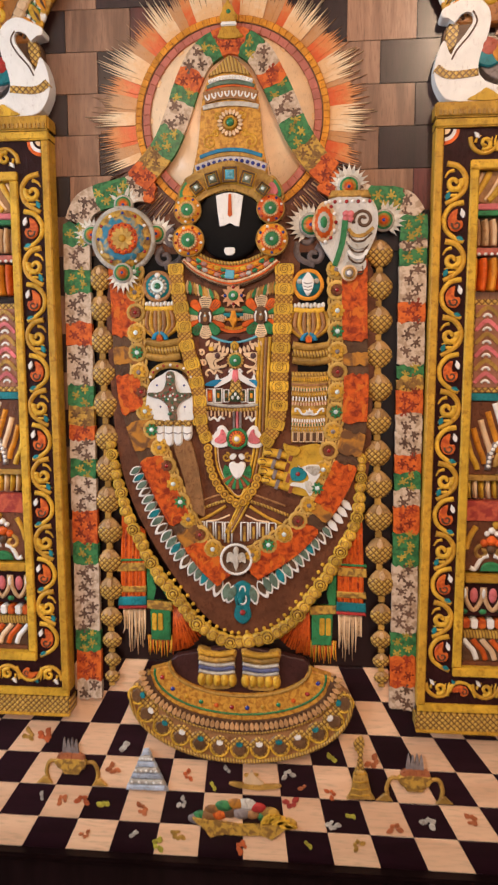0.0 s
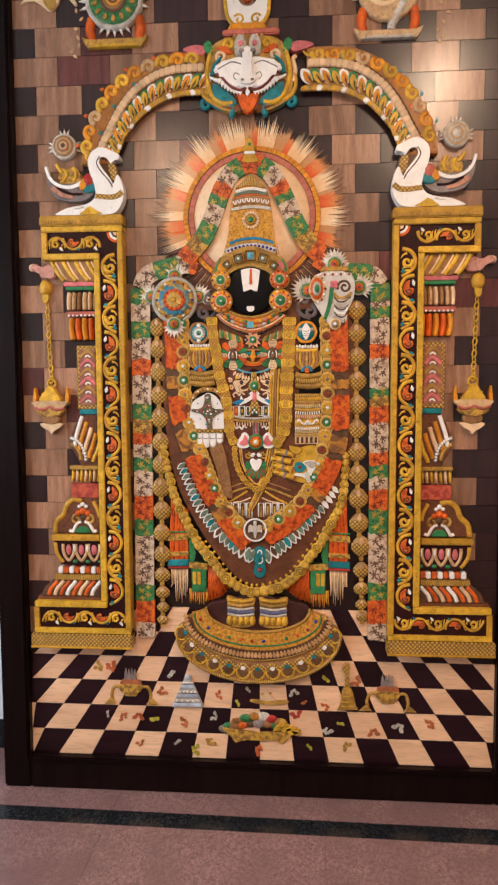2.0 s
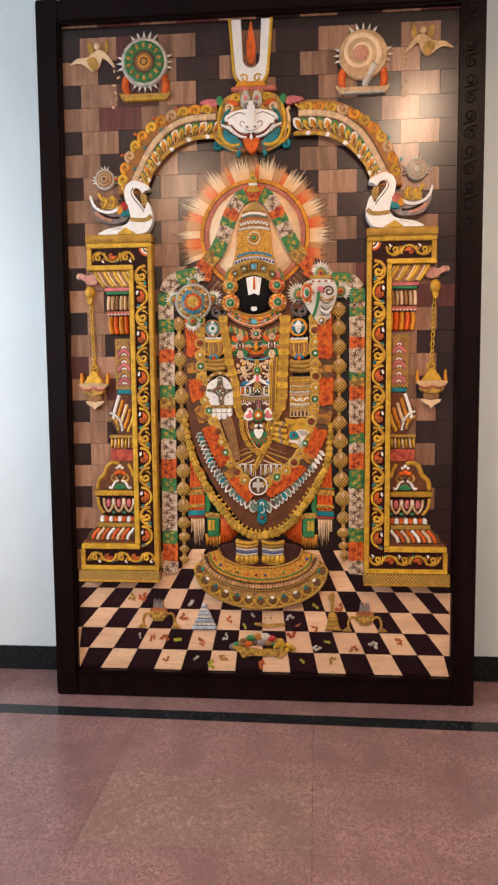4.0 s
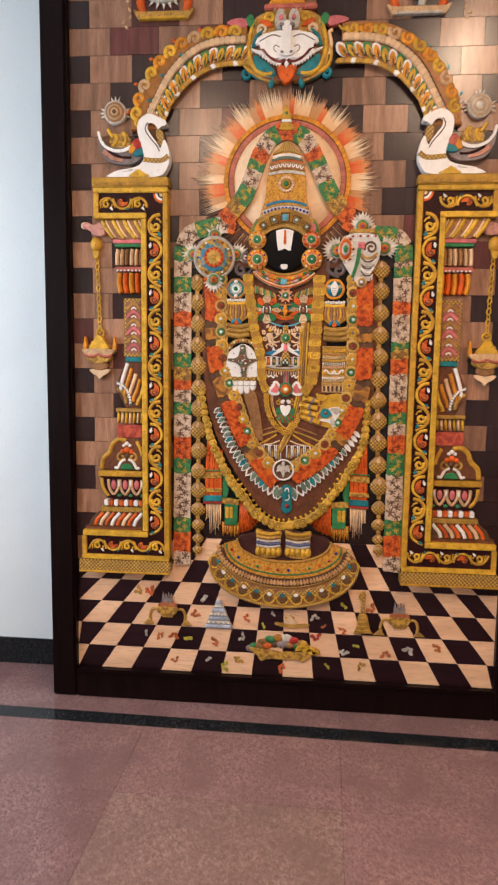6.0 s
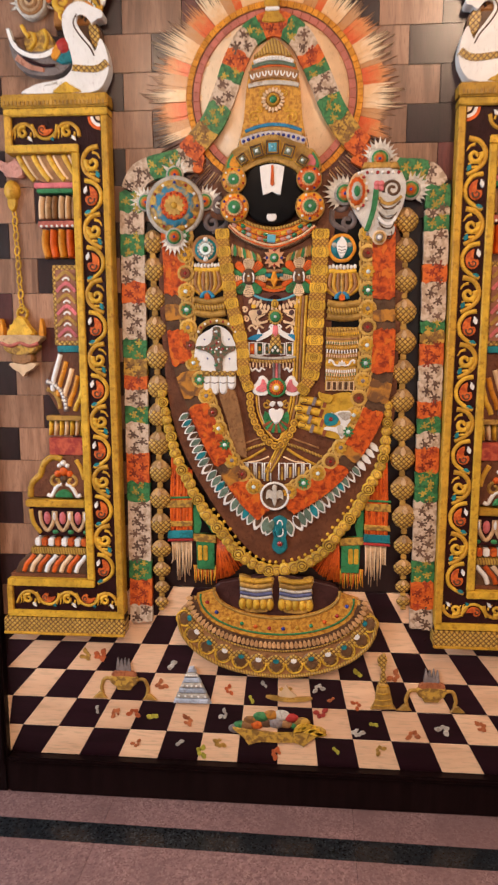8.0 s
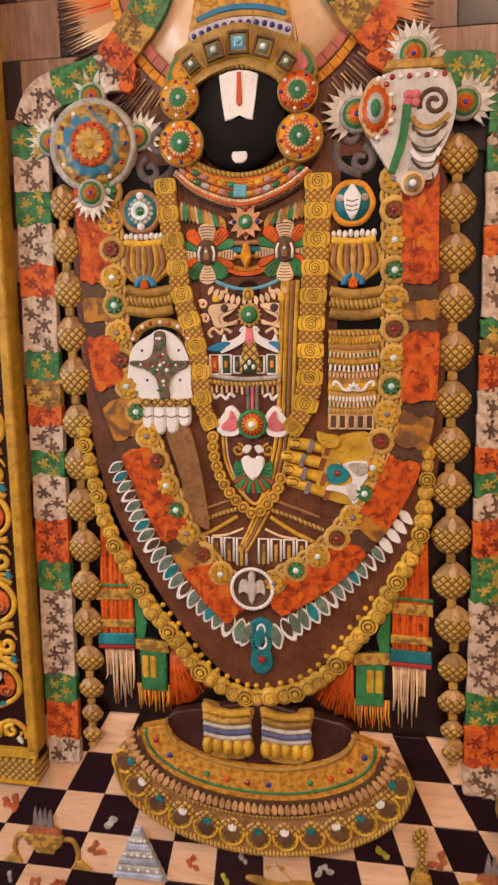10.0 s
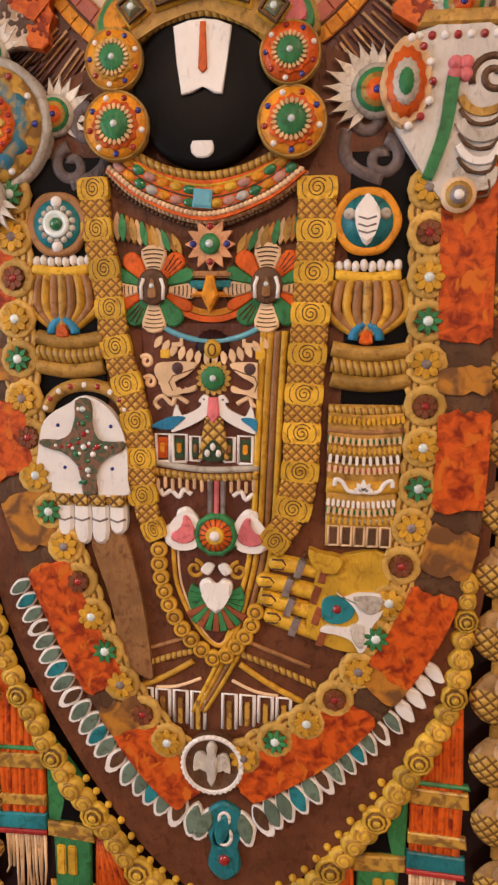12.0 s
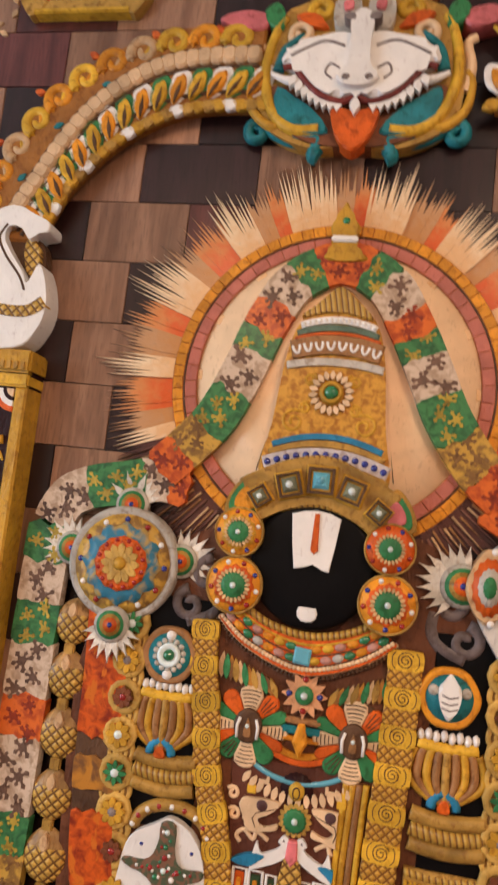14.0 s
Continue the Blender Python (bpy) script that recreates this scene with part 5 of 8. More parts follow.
for k in range(7):
    a = radians(-75 + 25 * k)
    gem(conch, ("white", "red")[k % 2], 0.222 + 0.032 * math.cos(a), 1.785 + 0.046 * math.sin(a), 0.0046, -0.039)
for k in range(8):
    gem(conch, ("white", "red")[k % 2], 0.238 + 0.0135 * k, 1.832, 0.0046, -0.036)
part("crest", slab(B(), [(0.236, 1.842), (0.336, 1.842), (0.328, 1.858), (0.244, 1.858)], -0.012, -0.038, 0.003), OLDGOLD, conch)
flame_fan(conch, 0.284, 1.868, 0, 0.027, -0.016, 11, 150)
flame_fan(conch, 0.196, 1.782, -68, 0.029, -0.018, 11, 150)
flame_fan(conch, 0.366, 1.79, 68, 0.026, -0.016, 10, 140)
sp = spiral(0.318, 1.79, 0.024, 0.004, 200, -1.5)
part("spiral", rope(B(), sp, 0.0042, -0.035, 0.9), UMBER, conch, "dark painted spiral")
for k, (m, w) in enumerate(((OLDGOLD, 0.013), (UMBER, 0.006), (SILVER, 0.018), (UMBER, 0.005), (WHITE, 0.012), (UMBER, 0.005), (SILVER, 0.018), (UMBER, 0.004))):
    z0 = 1.764 - 0.0125 * k
    hw = 0.052 - 0.0035 * k
    part("stripe", ribbon(B(), spline(V((0.284 - 0.0 * k, z0 + 0.006), (0.295, z0 - 0.008), (0.318, z0 - 0.010), (0.290 + hw, z0 + 0.008)), 4), w * 0.62, w * 0.62, -0.034, -0.0385 - 0.0004 * (k % 3), 0.001), m, conch)
part("green_edge", ribbon(B(), spline(V((0.276, 1.79), (0.270, 1.74), (0.258, 1.70), (0.252, 1.685)), 4), 0.014, 0.012, -0.034, -0.0405, 0.002), GREEN, conch)
for k in range(4):
    a = radians(90 * k + 45)
    part("pink_petal", dome(B(), 0.283 + 0.008 * math.cos(a), 1.798 + 0.008 * math.sin(a), 0.0085, -0.035, 0.006, 12), PINK, conch)
for r, m in ((0.019, CREAM), (0.0145, OLDGOLD), (0.010, GREY), (0.0055, WHITE)):
    part("tip_ring", lathe(B(), 0.287, 1.668, [(r, -0.034), (r, -0.039 - (0.022 - r) * 0.2), (0, -0.0395 - (0.022 - r) * 0.22)], 20), m, conch)

# ---- grey curls beside the neck ----
DUSKGREY = paint("dusky_grey_paint", (0.15, 0.115, 0.11), 0.45, 0.7)
for s in (-1, 1):
    cu = thing("shoulder_curl", (mir(-0.138, s), -0.02, 1.70), "grey painted curl beside the shoulder", "ornament", "shoulder curls")
    part("upper_curl", rope(B(), mp(spiral(-0.137, 1.756, 0.022, 0.004, 80, 1.1), s), 0.0085, -0.017, 0.7, r_end=0.006), DUSKGREY, cu)
    part("lower_curl", rope(B(), mp(spiral(-0.158, 1.712, 0.022, 0.004, 100, 1.15) , s), 0.008, -0.018, 0.7, r_end=0.006), DUSKGREY, cu)
    part("stem", rope(B(), mp(spline(V((-0.16, 1.69), (-0.132, 1.70), (-0.116, 1.72), (-0.118, 1.745)), 5), s), 0.010, -0.017, 0.6, r_end=0.007), DUSKGREY, cu)

# ---- arm medallions, lotus cups, coiled bracelets ----
for x, s in ((-0.176, -1), (0.190, 1)):
    md = thing("arm_medallion", (x, -0.02, 1.605), "round teal medallion with a silver jewel" if s < 0 else "round teal medallion with a white shell", "medallion", "arm medallions")
    part("rim", lathe(B(), x, 1.643, [(0.038, -0.016), (0.038, -0.028), (0.034, -0.031), (0.029, -0.027), (0, -0.027)], 36, 30, 0.02), TAN if s < 0 else AMBER, md)
    part("field", lathe(B(), x, 1.643, [(0.029, -0.026), (0.029, -0.0285), (0, -0.0285)], 30), TEAL, md)
    if s < 0:
        petals(md, "silver_bead", to_mesh(dome(B(), 0, 0, 0.0042, 0, 0.004, 10), "silver_bead", SILVER), x, 1.643, -0.028, 14, 0.0195)
        part("ring", lathe(B(), x, 1.643, [(0.016, -0.028), (0.016, -0.033), (0.012, -0.034), (0.009, -0.031), (0, -0.031)], 24), GEMCLEAR, md)
        gem(md, "green", x, 1.643, 0.008, -0.031)
        for dz in (0.026, -0.026):
            gem(md, "white", x, 1.643 + dz, 0.007, -0.028)
    else:
        part("shell", slab(B(), [(x + p.x, 1.643 + p.y) for p in spline(V((0, 0.030), (0.008, 0.02), (0.014, 0.01), (0.011, -0.01), (0.0, -0.027), (-0.011, -0.01), (-0.014, 0.01), (-0.008, 0.02)), 3, True)], -0.027, -0.036, 0.004), WHITE, md)
        for dz in (0.004, -0.004, -0.011):
            part("shell_rib", rope(B(), V((x - 0.010, 1.643 + dz), (x, 1.640 + dz), (x + 0.010, 1.643 + dz)), 0.0012, -0.0355), GREY, md)
        for dx in (-1, 1):
            part("wing", dome(B(), x + dx * 0.020, 1.651, 0.007, -0.028, 0.005, 10), SILVER, md)
    cx, w, zb, zt = (-0.173, 0.085, 1.512, 1.585) if s < 0 else (0.193, 0.088, 1.508, 1.578)
    cup = thing("lotus_cup", (cx, -0.02, zb), "ribbed yellow lotus cup with white crown of buds", "ornament", "lotus cups")
    for k in range(9):
        t = (k - 4) / 4
        line = spline(V((cx + t * 0.012, zb + 0.008), (cx + t * w * 0.50, zb + (zt - zb) * 0.45), (cx + t * w * 0.50, zb + (zt - zb) * 0.8), (cx + t * w * 0.43, zt)), 4)
        part("rib", rope(B(), line, 0.0052, -0.020 - 0.004 * (1 - abs(t)), 1.2, r_end=0.0058), (GOLD, TAN, GOLD, TAN, OLDGOLD, TAN, GOLD, TAN, GOLD)[k], cup)
    part("rim", rope(B(), spline(V((cx - w * 0.42, zt + 0.006), (cx, zt + 0.002), (cx + w * 0.42, zt + 0.006)), 4), 0.0072, -0.022, 1.1), YELLOW, cup)
    for k in range(8):
        part("white_bud", dome(B(), cx + w * 0.38 * (k - 3.5) / 3.5, zt + 0.015 + 0.002 * (k % 2), 0.0050, -0.020, 0.008, 10, 1, 1.5), WHITE, cup)
    part("blue_arch", rope(B(), arc(cx, zb + 0.002, 0.015, 0.017, 0, 180, 14), 0.0062, -0.024, 1.0), BLUE, cup)
    part("flame_drop", slab(B(), [(cx + p.x, zb + p.y) for p in spline(V((-0.007, -0.002), (-0.006, 0.008), (0, 0.015), (0.006, 0.008), (0.007, -0.002)), 3, True)], -0.022, -0.031, 0.002), ORANGE, cup)
    x0, x1, z0 = (-0.207, -0.122, 1.462) if s < 0 else (0.154, 0.244, 1.452)
    br = thing("coiled_bracelet", ((x0 + x1) / 2, -0.02, z0), "three coiled olive-gold bracelets on the arm", "bracelet", "coiled bracelets")
    for k in range(3):
        zz = z0 + 0.009 + 0.0175 * k
        part("coil", rope(B(), spline(V((x0, zz + 0.004), (x0 + 0.02, zz), ((x0 + x1) / 2, zz - 0.002), (x1 - 0.02, zz), (x1, zz + 0.004)), 4), 0.0095, -0.022, 1.0), H_ROPE if k % 2 else OLDGOLD, br)
# banded cuff
cuff = thing("banded_cuff", (0.195, -0.02, 1.262), "tall forearm cuff of carved gold, green and white bands", "bracelet")
part("sleeve", slab(B(), [(0.152, 1.262), (0.232, 1.262), (0.243, 1.435), (0.152, 1.435)], -0.016, -0.027, 0.003), OLDGOLD, cuff)
for k, (z, m, nb, r) in enumerate(((1.430, H_ROPE, 0, 0.006), (1.418, OLDGOLD, 16, 0.0045), (1.405, TAN, 0, 0.005), (1.394, GREEN, 13, 0.0048), (1.383, CREAM, 15, 0.0046), (1.371, UMBER, 11, 0.0056), (1.359, ROSE, 13, 0.0046), (1.338, GOLD, 0, 0.011),
                              (1.318, OLDGOLD, 14, 0.0045), (1.308, GREEN, 12, 0.0048), (1.297, SILVER, 12, 0.0048))):
    x1 = 0.243 - 0.012 * (1.435 - z) / 0.173
    ln = spline(V((0.152, z), (0.196, z - 0.003), (x1, z + 0.001)), 4)
    b_ = part("band", rope(B(), ln, r * 0.8, -0.025, 0.8), m, cuff)
    if nb:
        me = to_mesh(box(B(), -0.0019, 0.0019, -0.0055, 0, -r, r, 0.001), "band_bead", (CREAM, YELLOW, WHITE)[k % 3])
        for x, zz, a in along(ln, count=nb):
            put("band_bead", me, b_, x, -0.0255, zz, a)
for k in range(5):
    put("crest_petal", petal_mesh("crest_petal", WHITE, 0.016 - 0.002 * abs(k - 2), 0.007, 0.004, 0.2), cuff, 0.196, -0.0315, 1.331, (k - 2) * 34)
for s in (-1, 1):
    part("crest_scroll", rope(B(), spline(V((0.196 + s * 0.006, 1.331), (0.196 + s * 0.018, 1.333), (0.196 + s * 0.025, 1.343), (0.196 + s * 0.033, 1.346), (0.196 + s * 0.034, 1.338)), 4), 0.0026, -0.0315, 0.9), WHITE, cuff)
for k in range(5):
    x = 0.162 + 0.0155 * k
    part("slot", slab(B(), [(x - 0.0042, 1.266), (x + 0.0042, 1.266), (x + 0.0042, 1.286), (x - 0.0042, 1.286)], -0.026, -0.0285, 0.0005), UMBER, cuff)
    part("slot_rim", rope(B(), V((x - 0.0058, 1.264), (x - 0.0058, 1.288), (x + 0.0058, 1.288), (x + 0.0058, 1.264), (x - 0.0058, 1.264)), 0.0016, -0.0268), CREAM, cuff)

# ---- white palm plaque and yellow palm plaque ----
palm = thing("white_palm_plaque", (-0.142, -0.022, 1.258), "white palm-shaped plaque with a jewelled cross", "ornament")
part("palm", slab(B(), [(p.x, p.y) for p in spline(V((-0.160, 1.433), (-0.142, 1.442), (-0.118, 1.433), (-0.098, 1.41), (-0.088, 1.375), (-0.088, 1.335), (-0.092, 1.318), (-0.18, 1.318), (-0.184, 1.335), (-0.195, 1.328), (-0.206, 1.338), (-0.203, 1.37), (-0.194, 1.41)), 4, True)], -0.014, -0.032, 0.004), WHITE, palm)
for k in range(4):
    x = -0.171 + 0.0232 * k
    zb = (1.261, 1.252, 1.254, 1.267)[k]
    part("finger", slab(B(), [(p.x, p.y) for p in V((x - 0.0112, 1.325), (x - 0.0114, zb + 0.016), (x - 0.0095, zb + 0.006), (x - 0.005, zb + 0.001), (x, zb), (x + 0.005, zb + 0.001), (x + 0.0095, zb + 0.006), (x + 0.0114, zb + 0.016), (x + 0.0112, 1.325))], -0.014, -0.031, 0.004), WHITE, palm)
    part("ring_band", box(B(), x - 0.0113, x + 0.0113, -0.0345, -0.022, 1.303, 1.322, 0.003), H_OLD, palm)
    part("joint_line", rope(B(), V((x - 0.010, 1.287), (x, 1.284), (x + 0.010, 1.288)), 0.0017, -0.030), GREY, palm)
part("cross", slab(B(), [(p.x, p.y) for p in spline(V((-0.152, 1.436), (-0.132, 1.436), (-0.130, 1.40), (-0.118, 1.385), (-0.092, 1.387), (-0.092, 1.376), (-0.117, 1.365), (-0.128, 1.345), (-0.126, 1.32), (-0.145, 1.32), (-0.146, 1.345), (-0.16, 1.368), (-0.196, 1.378), (-0.196, 1.387), (-0.166, 1.388), (-0.153, 1.405)), 3, True)], -0.028, -0.0355, 0.002), mottle("jewelled_brown_paint", (0.20, 0.10, 0.06), (0.07, 0.09, 0.05), 120), palm, "brown jewelled cross")
for x, z, c in ((-0.142, 1.426, "clear"), (-0.142, 1.408, "green"), (-0.142, 1.379, "clear"), (-0.16, 1.38, "red"), (-0.124, 1.38, "red"), (-0.142, 1.395, "red"), (-0.152, 1.37, "green"), (-0.13, 1.37, "white"), (-0.137, 1.35, "clear"), (-0.142, 1.335, "green")):
    gem(palm, c, x, z, 0.0038, -0.035)
for k in range(22):
    t = (k % 11 - 5) / 5
    dx, dz = (0.036 * t, 0.0045 * (1 - abs(t)) * (-1) ** k) if k < 11 else (0.0055 * (-1) ** k, 0.046 * t)
    gem(palm, ("white", "red", "green")[k % 3], -0.142 + dx, 1.380 + dz, 0.0024, -0.035)
for x, z in ((-0.176, 1.405), (-0.108, 1.405), (-0.168, 1.352), (-0.107, 1.352)):
    gem(palm, "blue", x, z, 0.0026, -0.0315)
part("bangle", rope(B(), arc(-0.142, 1.418, 0.052, 0.037, 5, 175, 20), 0.0085, -0.02, 1.1), OLDGOLD, palm)
for k in range(9):
    a = radians(12 + 19.5 * k)
    gem(palm, "red" if k % 2 else "white", -0.142 + 0.052 * math.cos(a), 1.418 + 0.037 * math.sin(a), 0.0042, -0.027)

palm.location += Vector((-0.005, 0, -0.003))

yp = thing("yellow_palm_plaque", (0.15, -0.022, 1.13), "yellow palm-shaped plaque with grey-banded bars and a painted bird", "ornament")
part("palm", slab(B(), [(p.x, p.y) for p in spline(V((0.134, 1.257), (0.16, 1.242), (0.176, 1.252), (0.224, 1.256), (0.231, 1.20), (0.224, 1.16), (0.196, 1.128), (0.142, 1.142), (0.132, 1.165), (0.142, 1.22), (0.148, 1.235)), 4, True)], -0.014, -0.030, 0.004), YELLOW, yp)
part("thumb", slab(B(), [(p.x, p.y) for p in spline(V((0.133, 1.258), (0.139, 1.238), (0.165, 1.228), (0.176, 1.244), (0.166, 1.252), (0.148, 1.254)), 4, True)], -0.016, -0.036, 0.004), YELLOW, yp)
for k in range(4):
    z = 1.236 - 0.0232 * k
    x = 0.078 + 0.0025 * abs(k - 1) + 0.004 * (k == 3) + 0.012 * (k == 0)
    ln = spline(V((x, z), (x + 0.03, z - 0.004 - 0.002 * k), (x + 0.07 - 0.006 * (k == 0), z - 0.010 - 0.004 * k)), 5)
    part("finger", rope(B(), ln, 0.0108, -0.018, 1.1), YELLOW, yp)
    tip = ln[0]
    part("fingertip", lathe(B(), tip.x, tip.y, [(0.0106, -0.010), (0.0106, -0.020), (0.0088, -0.0262), (0.005, -0.0292), (0, -0.030)], 16), YELLOW, yp)
    part("nail_line", rope(B(), [tip + Vector(v) for v in ((-0.004, 0.0062), (0.008, 0.0058), (0.013, 0.0), (0.008, -0.0062), (-0.004, -0.006))], 0.0012, -0.0285), UMBER, yp)
    for f, m in ((5, GREY), (9, RUST)):
        q = ln[f]
        part("ring_band", ribbon(B(), [q + Vector((0.004, 0.0112)), q, q + Vector((-0.003, -0.0112))], 0.009, 0.009, -0.02, -0.0316, 0.001), m, yp)
part("teal_patch", slab(B(), [(p.x, p.y) for p in spline(V((0.152, 1.195), (0.168, 1.201), (0.19, 1.19), (0.186, 1.172), (0.166, 1.165), (0.152, 1.172)), 4, True)], -0.028, -0.0325, 0.001), TEAL, yp)
gem(yp, "red", 0.169, 1.184, 0.006, -0.031)
part("painted_bird", slab(B(), [(p.x, p.y) for p in spline(V((0.168, 1.206), (0.176, 1.200), (0.195, 1.207), (0.226, 1.205), (0.222, 1.18), (0.212, 1.165), (0.207, 1.14), (0.198, 1.130), (0.188, 1.145), (0.170, 1.152), (0.150, 1.155), (0.157, 1.163), (0.182, 1.162), (0.196, 1.172), (0.188, 1.19)), 4, True)], -0.028, -0.034, 0.002), WHITE, yp)
part("wing", slab(B(), [(p.x, p.y) for p in spline(V((0.188, 1.202), (0.222, 1.203), (0.219, 1.186), (0.205, 1.182)), 4, True)], -0.032, -0.036, 0.001), SILVER, yp)
part("wing", slab(B(), [(p.x, p.y) for p in spline(V((0.186, 1.165), (0.202, 1.165), (0.202, 1.138), (0.192, 1.142)), 4, True)], -0.032, -0.036, 0.001), SILVER, yp)

# ---- rolled gold garlands on the chest ----
ROLL_S = to_mesh(slab(B(), [(p.x, p.y) for p in spline(V((-0.0225, -0.0085), (-0.017, -0.0125), (0.017, -0.0125), (0.0225, -0.0085), (0.0225, 0.0085), (0.017, 0.0125), (-0.017, 0.0125), (-0.0225, 0.0085)), 2, True)], 0, -0.010, 0.003), "spiral_roll", YELLOW)
ROLL_CUT = to_mesh(rope(B(), spiral(0, 0, 0.0115, 0.0015, 30, 2.3, 34), 0.0008, -0.0096, 1.0), "spiral_cut", UMBER)
SIDE_CUT = to_mesh(rope(B(), spline(V((0.0125, 0.0105), (0.0165, 0.005), (0.0165, -0.005), (0.0125, -0.0105)), 3), 0.0007, -0.0096, 1.0), "side_cut", UMBER)
ROLL_H = to_mesh(slab(B(), [(p.x, p.y) for p in spline(V((-0.0215, -0.009), (-0.016, -0.0122), (0.016, -0.0122), (0.0215, -0.009), (0.0215, 0.009), (0.016, 0.0122), (-0.016, 0.0122), (-0.0215, 0.009)), 2, True)], 0, -0.0095, 0.003), "lattice_roll", H_GOLD)
for pts, cnt, nm in ((V((-0.131, 1.695), (-0.127, 1.636), (-0.116, 1.577), (-0.107, 1.503), (-0.090, 1.442), (-0.078, 1.380), (-0.074, 1.310), (-0.056, 1.262)), 19, "a"), (V((0.133, 1.692), (0.133, 1.631), (0.128, 1.531), (0.122, 1.427), (0.120, 1.351), (0.109, 1.296), (0.084, 1.256)), 19, "b")):
    g = thing("rolled_garland", (pts[-1].x, -0.02, pts[-1].y), "garland of gold spiral rolls and latticed blocks", "garland", "rolled garlands")
    sc = 0.82 if nm == "a" else 1.0
    for k, (x, z, a) in enumerate(along(spline(pts, 6), count=cnt)):
        roll = put("lattice_roll" if k % 2 else "spiral_roll", ROLL_H if k % 2 else ROLL_S, g, x, -0.020, z, a - 90, sc * (1.0 if k < cnt - 2 else 0.8), 1.0)
        if k % 2 == 0:
            for nm, me, turn in (("spiral_cut", ROLL_CUT, 0), ("side_cut", SIDE_CUT, 0), ("side_cut", SIDE_CUT, math.pi)):
                c = new(nm, me)
                c.parent, c.rotation_euler = roll, (0, turn, 0)
for x, s in ((-0.095, -1), (0.111, 1)):
    lf = thing("leaf_spray", (x, -0.02, 1.60), "spray of small green, orange and cream leaves", "ornament", "leaf sprays")
    for k in range(12):
        t = k / 11
        mat = (BEIGE, GREEN, M_RUST, OLDGOLD)[k % 4]
        put("leaf", petal_mesh("leaf", mat, 0.034, 0.011, 0.004, 0.4), lf, x + s * 0.008 - s * 0.078 * t, -0.020 - 0.0006 * (k % 2), 1.624 - 0.016 * t, s * (0 + 26 * t), 1.0 - 0.2 * t)

# ---- chest ornaments ----
for x, z in ((-0.059, 1.568), (0.077, 1.570)):
    lo = thing("lotus_pendant", (x, -0.02, z), "round lotus pendant with green, white and orange petals", "pendant", "lotus pendants")
    part("backing", lathe(B(), x, z, [(0.0505, -0.015), (0.0505, -0.0195), (0, -0.0195)], 36), UMBER, lo)
    fans = [(0, 46, CREAM), (180, 44, CREAM)]
    for sg in (-1, 1):
        fans += [(sg * a, w, m) for a, w, m in ((40, 32, ORANGE), (68, 24, GREEN), (93, 26, CREAM), (117, 20, ORANGE), (143, 34, GREEN))]
    for k, (a, w, m) in enumerate(fans):
        rim = [(0.0165, -0.5), (0.040, -0.5), (0.0475, -0.4), (0.0515, -0.2), (0.0525, 0.0), (0.0515, 0.2), (0.0475, 0.4), (0.040, 0.5), (0.0165, 0.5)]
        fan = part("petal", slab(B(), [(x + r * math.sin(radians(a + w * f)), z + r * math.cos(radians(a + w * f))) for r, f in rim], -0.018, -0.0245 - 0.0008 * (k % 3), 0.0018), m, lo)
        if m is CREAM:
            for r in (0.026, 0.031, 0.036, 0.041, 0.046):
                part("petal_line", rope(B(), arc(x, z, r, r, 90 - a - w * 0.36, 90 - a + w * 0.36, 6), 0.0007, -0.0252), UMBER, fan)
        elif w > 25:
            for f in (-0.22, 0.0, 0.22):
                part("petal_line", rope(B(), V(*[(x + r * math.sin(radians(a + w * f)), z + r * math.cos(radians(a + w * f))) for r in (0.026, 0.038, 0.047)]), 0.0007, -0.0252), UMBER, fan)
    part("niche", lathe(B(), x, z + 0.002, [(0.0205, -0.024), (0.0205, -0.031), (0.017, -0.032), (0, -0.032)], 24, 0, 0, 0.9, 1.05), UMBER, lo)
    for dx in (-0.013, 0.013):
        part("white_column", rope(B(), V((x + dx, z - 0.013), (x + dx * 1.05, z + 0.002), (x + dx * 0.8, z + 0.012)), 0.0022, -0.0315), WHITE, lo)
    part("idol_dab", slab(B(), [(x + p.x, z + p.y) for p in spline(V((0, 0.012), (0.003, 0.004), (0.005, -0.010), (-0.005, -0.010), (-0.003, 0.004)), 3, True)], -0.031, -0.035, 0.001), TAN, lo)
    gem(lo, "clear", x, z + 0.003, 0.003, -0.035)

pend = thing("star_pendant", (0.01, -0.02, 1.53), "star flower pendant hanging over a blue and orange bar", "pendant")
petals(pend, "star_petal", petal_mesh("star_petal", paint("peach_paint", (0.60, 0.30, 0.15)), 0.024, 0.011, 0.005, 0.5), 0.010, 1.619, -0.024, 12, 0.006)
part("star_core", lathe(B(), 0.010, 1.619, [(0.012, -0.026), (0.012, -0.032), (0.008, -0.035), (0, -0.035)], 20), GREEN, pend)
gem(pend, "clear", 0.010, 1.619, 0.005, -0.034)
for k, (dx, dz, c) in enumerate(((0, 0.02, "red"), (0.02, 0, "blue"), (0, -0.02, "red"), (-0.02, 0, "blue"))):
    gem(pend, c, 0.01 + dx, 1.619 + dz, 0.0042, -0.029)
for z, h, m in ((1.585, 0.008, TAN), (1.573, 0.010, TEAL), (1.562, 0.006, AMBER)):
    part("bar", box(B(), -0.016, 0.036, -0.026, -0.018, z - h / 2, z + h / 2, 0.002), m, pend)
part("drop", slab(B(), [(0.01, 1.540), (0.020, 1.560), (0.014, 1.583), (0.006, 1.583), (0.0, 1.560)], -0.018, -0.034, 0.003), AMBER, pend)
